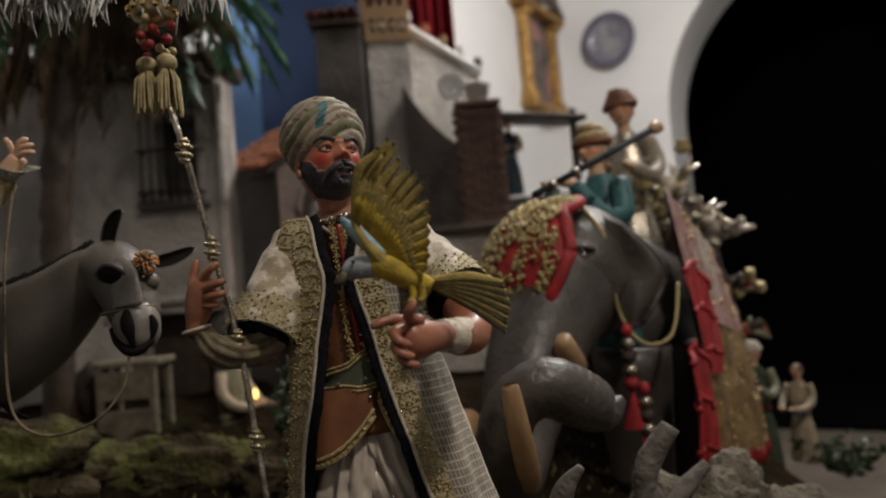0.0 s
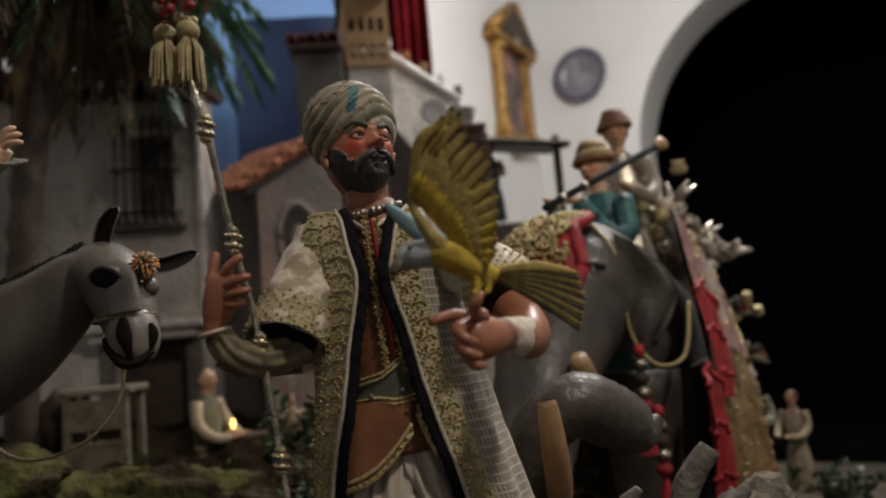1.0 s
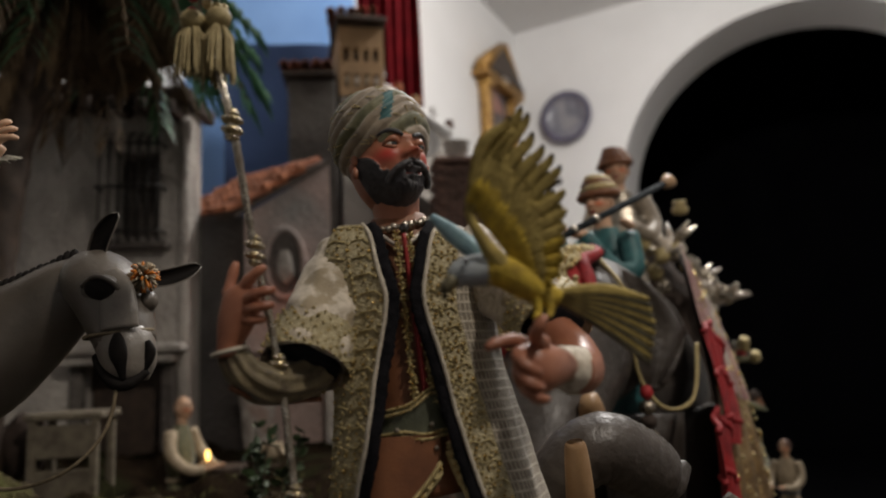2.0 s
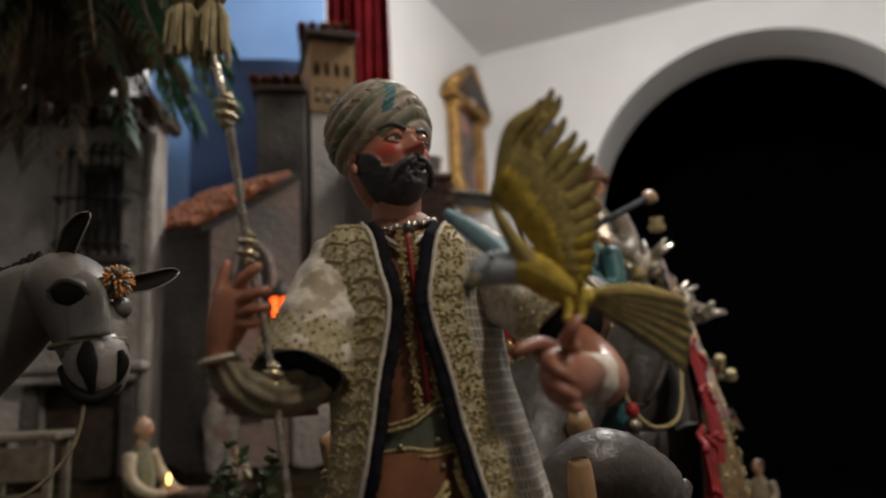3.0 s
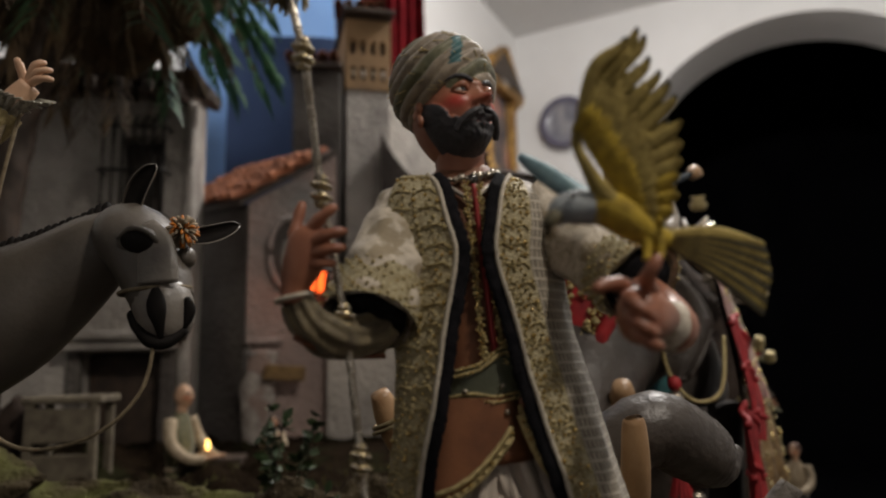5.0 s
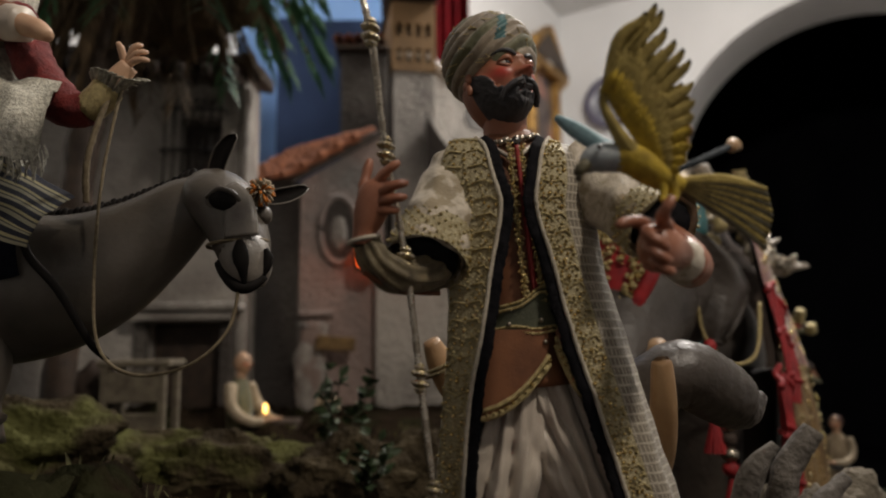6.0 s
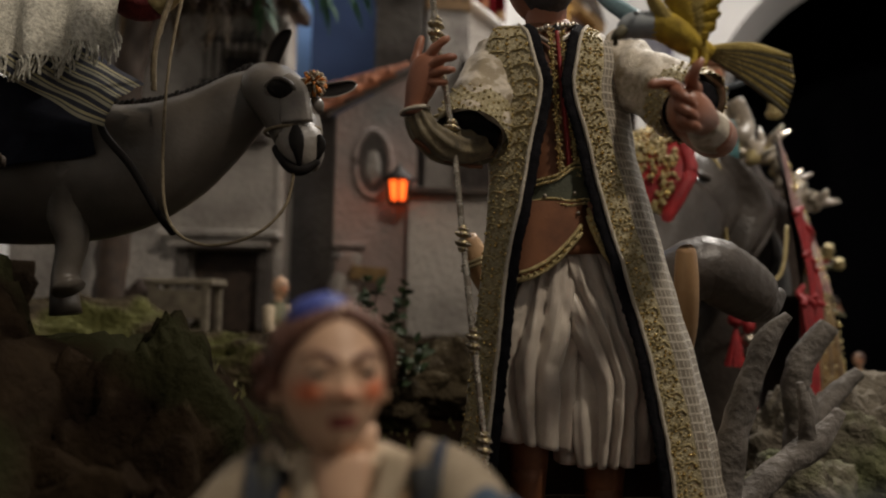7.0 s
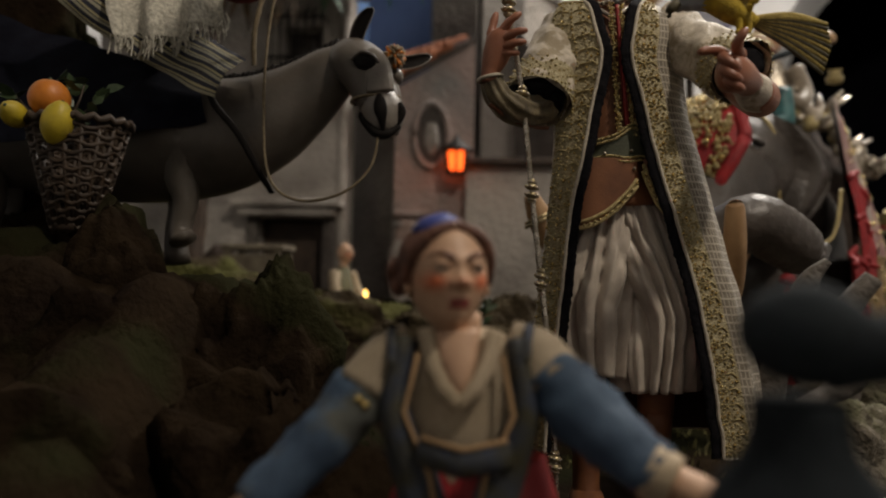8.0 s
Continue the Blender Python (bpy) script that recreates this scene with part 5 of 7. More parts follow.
def breast_strap():
    b = Build()
    q = smooth_path([(-0.378, 0.53, 1.318), (-0.372, 0.527, 1.3), (-0.353, 0.53, 1.277), (-0.335, 0.54, 1.243), (-0.333, 0.56, 1.232)], 30)
    b.tube(q, [(0.0028, 0.0012)] * 30, DARKHIDE, seg=8, up=(0, 1, 0))
    return single("breast_strap", b, "dark brown leather strap across the donkey's chest", "strap")


breast_strap()


def brow_flower():
    b = Build()
    for k in range(110):
        d = Vector((random.gauss(0, 1), random.gauss(0, 1), random.gauss(0, 1))).normalized()
        c = Vector((-0.2285, 0.549, 1.3465))
        b.tube([c, c + d * 0.008, c + d * 0.0105 + Vector((0, 0, -0.001))], [0.0008, 0.0013, 0.0006], ORANGE if k % 3 == 0 else TAN, seg=4)
    return single("brow_pompom", b, "faded orange wool pompom on the donkey's brow", "ornament")


brow_flower()


def cord(name, pts, r, label, n=50):
    b = Build()
    q = smooth_path(pts, n)
    b.tube(q, r, ROPE, seg=6, wob=0.3, freq=700)
    return single(name, b, label, "rope")


cord("lead_rope", [(-0.238, 0.535, 1.279), (-0.243, 0.53, 1.25), (-0.265, 0.525, 1.228), (-0.3, 0.525, 1.222), (-0.325, 0.53, 1.24), (-0.335, 0.54, 1.29), (-0.335, 0.545, 1.36), (-0.325, 0.548, 1.432)], 0.0012, "thin hemp lead rope from the donkey's muzzle")
cord("rein_rope", [(-0.35, 0.555, 1.34), (-0.346, 0.545, 1.37), (-0.335, 0.545, 1.41), (-0.322, 0.548, 1.432)], 0.0022, "thick hemp rein held by the rider")


def cloth_patch(name, corners, nu, nv, material, label, sag=0.01, ripple=0.004, uvs=(1, 1), fringe=None, thick=0.0016, seed=1.0):
    """A draped cloth between four corners (top left, top right, bottom right, bottom left)."""
    b = Build()
    c = [Vector(p) for p in corners]
    for side in (0, 1):
        rows = []
        for i in range(nv):
            v = i / (nv - 1)
            row = []
            for j in range(nu):
                u = j / (nu - 1)
                p = c[0].lerp(c[1], u).lerp(c[3].lerp(c[2], u), v)
                p.y -= sag * math.sin(v * math.pi * 0.8) + ripple * (0.3 + v) * math.sin(u * 17 + seed * 3 + 2 * v) - side * thick
                p.z -= sag * 0.6 * math.sin(u * math.pi) * v + ripple * noise.noise(Vector((u * 5, v * 5, seed)))
                row.append(p)
            rows.append(row)
        b.grid(rows, material)
        if side == 0:
            low = rows[-1]
    if fringe:
        for j in range(len(low) * 3):
            p = low[min(j // 3, len(low) - 1)] + Vector((random.uniform(-0.003, 0.003), random.uniform(-0.001, 0.001), 0))
            e = p + Vector((random.uniform(-0.004, 0.004), random.uniform(-0.003, 0.001), -fringe * random.uniform(0.5, 1.2)))
            b.tube([p, (p + e) / 2 + Vector((0.001, 0, 0)), e], 0.0007, material, seg=4, caps=False)
    ob = single(name, b, label, "cloth")
    uv = ob.data.uv_layers.new(name="weave")
    k = 0
    for side in (0, 1):
        for i in range(nv - 1):
            for j in range(nu - 1):
                for li, (du, dv) in zip(ob.data.polygons[k].loop_indices, ((0, 0), (1, 0), (1, 1), (0, 1))):
                    uv.data[li].uv = ((j + du) / (nu - 1) * uvs[0], (i + dv) / (nv - 1) * uvs[1])
                k += 1
    return ob


cloth_patch("striped_blanket", [(-0.474, 0.538, 1.413), (-0.353, 0.545, 1.342), (-0.368, 0.526, 1.303), (-0.521, 0.516, 1.4)], 50, 30, STRIPES, "striped yellow and navy wool blanket over the donkey's back", sag=0.016, ripple=0.003, uvs=(1, 6))
cloth_patch("saddle_pad", [(-0.62, 0.575, 1.4), (-0.4, 0.566, 1.33), (-0.383, 0.543, 1.288), (-0.6, 0.538, 1.27)], 30, 14, mat("black_velvet", (0.008, 0.009, 0.015), (0.005, 0.005, 0.009), 0.95, scale=80, spec=0.08), "dark navy saddle cloth under the striped blanket", sag=0.012, ripple=0.004, seed=4)
cloth_patch("lace_shawl", [(-0.477, 0.545, 1.433), (-0.368, 0.545, 1.425), (-0.36, 0.516, 1.368), (-0.442, 0.512, 1.347)], 36, 26, LACE, "fringed cream lace cloth on the rider's lap", sag=0.014, ripple=0.006, fringe=0.014, seed=2)


def rider():
    b = Build()
    REDVEST = mat("dark_red_sleeve", (0.17, 0.014, 0.011), (0.09, 0.008, 0.008), 0.8, scale=120, bump=0.8, fine=500, dist=0.0015)
    for k in range(26):
        a = k * 2.4
        p = Vector((-0.337, 0.55, 1.42)) + Vector((math.cos(a) * 0.009, math.sin(a) * 0.009, 0.004 * math.sin(a * 2)))
        b.tube([p, p + Vector((math.cos(a) * 0.006 + 0.004, math.sin(a) * 0.005, 0.008)), p + Vector((math.cos(a) * 0.011 + 0.008, math.sin(a) * 0.008, 0.007))], [(0.0022, 0.0006), (0.003, 0.0006), (0.001, 0.0004)], LACE, seg=6)
    limb(b, [(-0.445, 0.585, 1.36, 0.03, 0.035), (-0.45, 0.585, 1.41, 0.04, 0.036), (-0.455, 0.59, 1.46, 0.038, 0.03), (-0.455, 0.592, 1.52, 0.04, 0.028), (-0.455, 0.592, 1.55, 0.014, 0.014)], LACE, n=20, seg=20, up=(0, 1, 0), wob=0.12, freq=60)
    head(b, Vector((-0.45, 0.59, 1.585)), 0.027, 20, 0, PALESKIN, hair=HAIR)
    limb(b, [(-0.42, 0.58, 1.49, 0.013, 0.013), (-0.398, 0.566, 1.445, 0.015, 0.014), (-0.37, 0.556, 1.41, 0.0145, 0.014), (-0.35, 0.552, 1.407, 0.0115, 0.011)], REDVEST, n=24, seg=24, wob=0.2, freq=120)
    limb(b, [(-0.352, 0.552, 1.406, 0.011, 0.011), (-0.342, 0.55, 1.414, 0.0115, 0.011), (-0.337, 0.55, 1.421, 0.012, 0.011)], GOLD, n=6, seg=14)
    limb(b, [(-0.34, 0.55, 1.415, 0.0085, 0.0085), (-0.33, 0.548, 1.428, 0.0085, 0.0075), (-0.322, 0.547, 1.437, 0.0075, 0.006)], PALESKIN, n=8, seg=12)
    for dx, dz in ((0.012, 0.013), (0.016, 0.008), (0.017, 0.002), (-0.004, 0.014)):
        finger(b, ((-0.324, 0.546, 1.436), (-0.324 + dx * 0.5, 0.541, 1.437 + dz * 0.7), (-0.324 + dx * 0.8, 0.54, 1.437 + dz * 0.9), (-0.324 + dx, 0.543, 1.437 + dz)), 0.0026, PALESKIN)
    limb(b, [(-0.475, 0.57, 1.51, 0.017, 0.016), (-0.43, 0.548, 1.475, 0.017, 0.016), (-0.4, 0.538, 1.465, 0.014, 0.013)], LEATHER, n=12, seg=14, wob=0.1, freq=90)
    limb(b, [(-0.404, 0.539, 1.465, 0.014, 0.013), (-0.39, 0.536, 1.462, 0.013, 0.012)], SATIN, n=5, seg=14)
    limb(b, [(-0.394, 0.536, 1.463, 0.008, 0.008), (-0.378, 0.532, 1.456, 0.008, 0.007), (-0.37, 0.53, 1.45, 0.004, 0.004)], PALESKIN, n=8, seg=12)
    return single("rider_figurine", b, "rider figurine in crimson sleeve and cream lace skirt on the donkey", "figurine")


rider()


def fruit_basket():
    t = thing("basket", "brown wicker pannier basket hung at the donkey's flank", "basket", at=(-0.458, 0.482, 1.19))
    b = Build()
    c = Vector((-0.458, 0.482, 0))
    for k in range(13):
        z = 1.195 + 0.006 * k
        r = 0.013 + 0.0013 * k
        b.tube([c + Vector((r * 1.25 * math.cos(a), r * math.sin(a), z + 0.002 * math.sin(a * 9 + k * math.pi))) for a in np.linspace(0, 6.2832, 48)], 0.0021, WICKER, seg=6, caps=False)
    for j in range(18):
        a = 2 * math.pi * j / 18
        b.tube([c + Vector((0.012 * 1.25 * math.cos(a), 0.012 * math.sin(a), 1.19)), c + Vector((0.0295 * 1.25 * math.cos(a), 0.0295 * math.sin(a), 1.272))], 0.002, WICKER, seg=6)
    b.lathe((c.x, c.y, 1.19), [(0.001, 0.001), (0.015, 0.002), (0.015, 0.006)], WICKER, 20)
    part("body", b, t)
    b = Build()
    b.tube([c + Vector((0.0305 * 1.25 * math.cos(a), 0.0305 * math.sin(a), 1.273 + 0.002 * math.sin(a * 20))) for a in np.linspace(0, 6.2832, 60)], 0.003, WICKER, seg=8, caps=False)
    part("rim", b, t)


fruit_basket()


def fruit(name, c, r, material, label, long=1.0, rot=(0, 0, 0)):
    b = Build()
    b.ball(c, (r, r, r * long), material, rot=rot, rings=14, seg=20, warp=lambda d: 1 - 0.06 * math.exp(-((1 - abs(d.z)) / 0.04)) + (0.12 * max(0, abs(d.z) - 0.85) / 0.15 if long > 1 else 0))
    b.ball(Vector(c) + Euler([radians(a) for a in rot]).to_matrix() @ Vector((0, 0, r * long * 0.98)), 0.0018, LEAF, rings=4, seg=6)
    return single(name, b, label, "fruit")


fruit("orange", (-0.475, 0.472, 1.29), 0.0145, ORANGE, "bright orange on top of the wicker basket")
fruit("lemon", (-0.456, 0.453, 1.268), 0.0108, LEMON, "yellow lemon hanging over the basket rim", 1.4, (10, 20, 0))
fruit("lemon", (-0.492, 0.458, 1.275), 0.009, LEMON, "yellow lemon at the basket rim", 1.35, (70, 20, 0))


def leafy(name, base, h, spread, n, material, label, size=0.012, stems=7, flower=None, category="plant", lean=(0, 0)):
    """Sprigs with paired leaves."""
    t = thing(name, label, category, at=base)
    leaves, wood = Build(), Build()
    for s in range(stems):
        a = random.uniform(0, 6.28)
        top = Vector(base) + Vector((math.cos(a) * spread * random.random() + lean[0], math.sin(a) * spread * random.random() * 0.6 + lean[1], h * random.uniform(0.55, 1)))
        q = smooth_path([tuple(base), tuple(Vector(base).lerp(top, 0.5) + Vector((random.uniform(-1, 1), random.uniform(-1, 1), 0)) * spread * 0.2), tuple(top)], 10)
        wood.tube(q, [0.0014 - 0.0001 * i for i in range(10)], WOOD, seg=5)
        for k in range(n // stems):
            p = Vector(q[random.randint(2, 9)])
            d = Vector((random.gauss(0, 1), random.gauss(0, 1), random.gauss(0.5, 0.6))).normalized()
            side = d.cross(Vector((random.gauss(0, 1), random.gauss(0, 1), random.gauss(0, 1)))).normalized()
            nn = d.cross(side)
            w, ln = size * 0.3, size * random.uniform(0.7, 1.2)
            pts = [p, p + d * ln * 0.35 + side * w + nn * 0.001, p + d * ln * 0.7 + side * w * 0.8, p + d * ln - nn * 0.002, p + d * ln * 0.7 - side * w * 0.8, p + d * ln * 0.35 - side * w + nn * 0.001, p + d * ln * 0.5 - nn * 0.0012]
            leaves.add(pts, [(0, 1, 6), (1, 2, 6), (2, 3, 6), (3, 4, 6), (4, 5, 6), (5, 0, 6)], material)
        if flower:
            for k in range(2):
                leaves.ball(Vector(q[random.randint(6, 9)]) + Vector((random.uniform(-1, 1), -1, random.uniform(-1, 1))) * 0.006, 0.0035, flower, rings=5, seg=7)
    part("stem", wood, t)
    tagged(part("foliage", leaves, t), kind="stuff")
    return t


leafy("citrus_twig", (-0.475, 0.488, 1.27), 0.045, 0.05, 40, LEAF, "dark green citrus leaves among the fruit", 0.016, 6)
leafy("myrtle_sprig", (-0.232, 0.985, 1.075), 0.15, 0.075, 170, LEAF, "tall dark green myrtle sprig rooted behind the rocks", 0.017, 9)
leafy("myrtle_sprig", (-0.175, 0.86, 1.08), 0.07, 0.05, 90, LEAF, "small myrtle sprig rooted in mossy cork", 0.014, 7)
leafy("shrub", (0.8, 1.45, 0.86), 0.08, 0.12, 240, LEAF, "low dark green shrub at the crib's edge", 0.02, 14)


def elephant():
    t = thing("elephant_figurine", "dark grey painted elephant figurine with curled trunk and ivory tusks", "figurine", at=(0.35, 1.25, 0.84))
    b = Build()
    limb(b, [(0.52, 1.72, 1.15, 0.07, 0.1), (0.47, 1.58, 1.19, 0.115, 0.15), (0.4, 1.38, 1.2, 0.125, 0.16), (0.33, 1.22, 1.22, 0.12, 0.15), (0.26, 1.1, 1.27, 0.105, 0.12)], ELEPHANT, n=24, seg=28, wob=0.04, freq=14)
    def skull(d):
        return 1 + 0.07 * math.exp(-(((d.x + 0.35) / 0.3) ** 2 + ((d.z - 0.7) / 0.4) ** 2)) + 0.04 * noise.noise(d * 4)
    b.ball((0.195, 1.0, 1.315), (0.098, 0.105, 0.098), ELEPHANT, rot=(0, 0, -20), rings=22, seg=30, warp=skull)
    trunk = [(0.16, 0.955, 1.29, 0.082, 0.082), (0.115, 0.885, 1.225, 0.062, 0.062), (0.08, 0.81, 1.15, 0.045, 0.045), (0.052, 0.71, 1.11, 0.034, 0.034), (0.042, 0.635, 1.145, 0.027, 0.027), (0.052, 0.605, 1.196, 0.0235, 0.0235), (0.08, 0.6, 1.215, 0.0255, 0.0255), (0.108, 0.607, 1.204, 0.0255, 0.0255), (0.128, 0.612, 1.192, 0.022, 0.022), (0.138, 0.614, 1.189, 0.015, 0.015), (0.152, 0.615, 1.197, 0.004, 0.004)]
    q = smooth_path(trunk, 90)
    b.tube([p[:3] for p in q], [p[3] * (1 + 0.025 * (i % 3 == 0)) for i, p in enumerate(q)], ELEPHANT, seg=20)
    b2 = Build()
    limb(b2, [(0.02, 0.8, 1.15, 0.02, 0.02), (-0.04, 0.72, 1.165, 0.018, 0.018), (-0.082, 0.672, 1.2, 0.015, 0.015), (-0.098, 0.657, 1.222, 0.0125, 0.0125), (-0.108, 0.65, 1.243, 0.007, 0.007)], IVORY, n=18, seg=14)
    part("tusk", b2, t, "ivory tusk")
    b2 = Build()
    limb(b2, [(0.155, 0.86, 1.2, 0.018, 0.018), (0.142, 0.82, 1.222, 0.015, 0.015), (0.137, 0.805, 1.24, 0.009, 0.009)], IVORY, n=6, seg=14)
    part("tusk", b2, t, "ivory tusk")
    b2 = Build()
    limb(b2, [(0.066, 0.64, 1.125, 0.011, 0.011), (0.06, 0.592, 1.158, 0.0105, 0.0105), (0.053, 0.562, 1.193, 0.0095, 0.0095), (0.0485, 0.548, 1.222, 0.0075, 0.0075), (0.048, 0.547, 1.227, 0.005, 0.005)], IVORY, n=16, seg=12)
    part("tusk", b2, t, "ivory tusk")
    b2 = Build()
    for k in range(2):
        b2.tube([Vector((-0.0985, 0.657, 1.222 - 0.004 * k)) + Vector((0.0135 * math.cos(a), 0.0135 * math.sin(a), 0.006 * math.cos(a))) for a in np.linspace(0, 6.2832, 20)], 0.0016, BRASS, seg=6, caps=False)
    part("tusk_ring", b2, t, "brass wire ring")
    # ear flap, eye, legs
    rows = []
    for i in range(18):
        v = i / 17
        row = []
        for j in range(16):
            u = j / 15
            w = 0.03 + 0.05 * math.sin(min(v * 1.5, 1) * 1.57) - 0.062 * max(v - 0.45, 0) ** 1.2 / 0.55
            x = 0.226 + w * u + 0.012 * v
            z = 1.385 - 0.145 * v - 0.02 * u * (1 - v)
            y = 0.922 - 0.018 * math.sin(u * 2.2) + 0.02 * u + 0.008 * math.sin(u * 6 + v * 3) * u - 0.006 * math.sin(v * 9) * u
            row.append(Vector((x, y, z)))
        rows.append(row)
    b2 = Build()
    b2.grid(rows, ELEPHANT)
    b2.grid([[p + Vector((0.002, 0.008, 0)) for p in r] for r in rows], ELEPHANT)
    b2.tube([r[-1] + Vector((0, 0.004, 0)) for r in rows], 0.005, ELEPHANT, seg=8)
    b2.tube([r + Vector((0, 0.004, 0)) for r in rows[-1]], 0.005, ELEPHANT, seg=8)
    part("ear", b2, t)
    b.ball((0.188, 0.9, 1.335), (0.011, 0.008, 0.008), PUPIL, rings=8, seg=10)
    b.tube([(0.172, 0.902, 1.342), (0.188, 0.894, 1.348), (0.204, 0.9, 1.342)], 0.004, ELEPHANT, seg=6)
    for x, y in ((0.275, 1.04), (0.37, 1.12), (0.42, 1.55), (0.5, 1.5)):
        limb(b, [(x, y, 1.2, 0.058, 0.06), (x, y, 1.08, 0.05, 0.052), (x, y, 0.98, 0.046, 0.048), (x, y, 0.9, 0.052, 0.056), (x, y, 0.84, 0.056, 0.06)], ELEPHANT, n=12, seg=18, up=(0, 1, 0), wob=0.05, freq=30)
    part("body", b, t)
    return t


elephant()


def elephant_cap():
    """Crimson headcloth crusted with gold, with a pendant tassel."""
    t = thing("elephant_headcloth", "crimson headcloth crusted with gold beads on the elephant's brow", "cloth", at=(0.16, 0.95, 1.3))
    c, r = Vector((0.174, 0.97, 1.304)), 0.114
    def at(u, v, lift=0.0):
        th = radians(214 + 82 * (u - 0.5) * 1.25 + 62 * u * u * max(1 - v / 0.4, 0))
        el = radians(76 - 128 * v * (1 - 0.55 * abs(2 * u - 1) ** 1.4))
        d = Vector((math.cos(th) * math.cos(el), math.sin(th) * math.cos(el) * 1.05, math.sin(el)))
        return c + d * (r + lift)
    b = Build()
    b.grid([[at(u, v) for u in np.linspace(0, 1, 24)] for v in np.linspace(0, 1, 24)], REDWOOL)
    part("cloth", b, t)
    b = Build()
    for line in ([at(u, 1) for u in np.linspace(0, 1, 40)], [at(0, v) for v in np.linspace(0, 1, 24)], [at(1, v) for v in np.linspace(0, 1, 24)]):
        b.tube(line, 0.008, REDWOOL, seg=8, wob=0.4, freq=90)
    part("border", b, t, "ruffled crimson border")
    b = Build()
    for k in range(1300):
        u, v = random.uniform(0.08, 0.92), random.uniform(0.02, 0.9)
        if (math.sin(u * 19) * math.sin(v * 14 + 1) > -0.45) or v < 0.3:
            b.bead(at(u, v, 0.002 + 0.004 * random.random()), random.uniform(0.0022, 0.005), SEQUIN if random.random() < 0.25 else GOLD)
    tagged(part("beadwork", b, t, "gold bead embroidery"), kind="stuff")
    b = Build()
    low = at(0.5, 1.0, 0.004)
    for k in range(40):
        a = random.uniform(0, 6.28)
        b.tube([low + Vector((0, 0, -0.012)), low + Vector((math.cos(a) * 0.012, math.sin(a) * 0.01, -0.05 - 0.012 * random.random()))], 0.0013, GOLD, seg=4, caps=False)
    b.ball(low + Vector((0, -0.003, -0.012)), 0.009, GOLD, rings=8, seg=10)
    part("tassel", b, t, "gold thread tassel")


elephant_cap()


def harness():
    t = thing("elephant_harness", "gold cord harness with crimson tassels beside the elephant's ear", "harness", at=(0.24, 0.93, 1.2))
    b = Build()
    q = smooth_path([(0.2, 0.95, 1.41), (0.222, 0.915, 1.36), (0.226, 0.91, 1.3), (0.236, 0.92, 1.25), (0.262, 0.915, 1.215), (0.3, 0.92, 1.225), (0.325, 0.95, 1.29)], 60)
    b.tube(q, 0.0028, GOLD, seg=6, wob=0.4, freq=300)
    part("cord", b, t)
    for x, y, z in ((0.236, 0.905, 1.235), (0.25, 0.9, 1.16)):
        b = Build()
        for k, (r, material) in enumerate(((0.008, REDWOOL), (0.01, SILVER), (0.01, LINING), (0.011, SILVER), (0.01, REDWOOL))):
            b.ball((x, y, z - 0.017 * k), (r, r, 0.009), material, rings=8, seg=12)
        for k in range(30):
            a = random.uniform(0, 6.28)
            b.tube([(x, y, z - 0.075), (x + 0.014 * math.cos(a), y + 0.012 * math.sin(a), z - 0.125)], 0.0016, REDWOOL, seg=4, caps=False)
        part("tassel", b, t, "crimson and silver tassel")


harness()


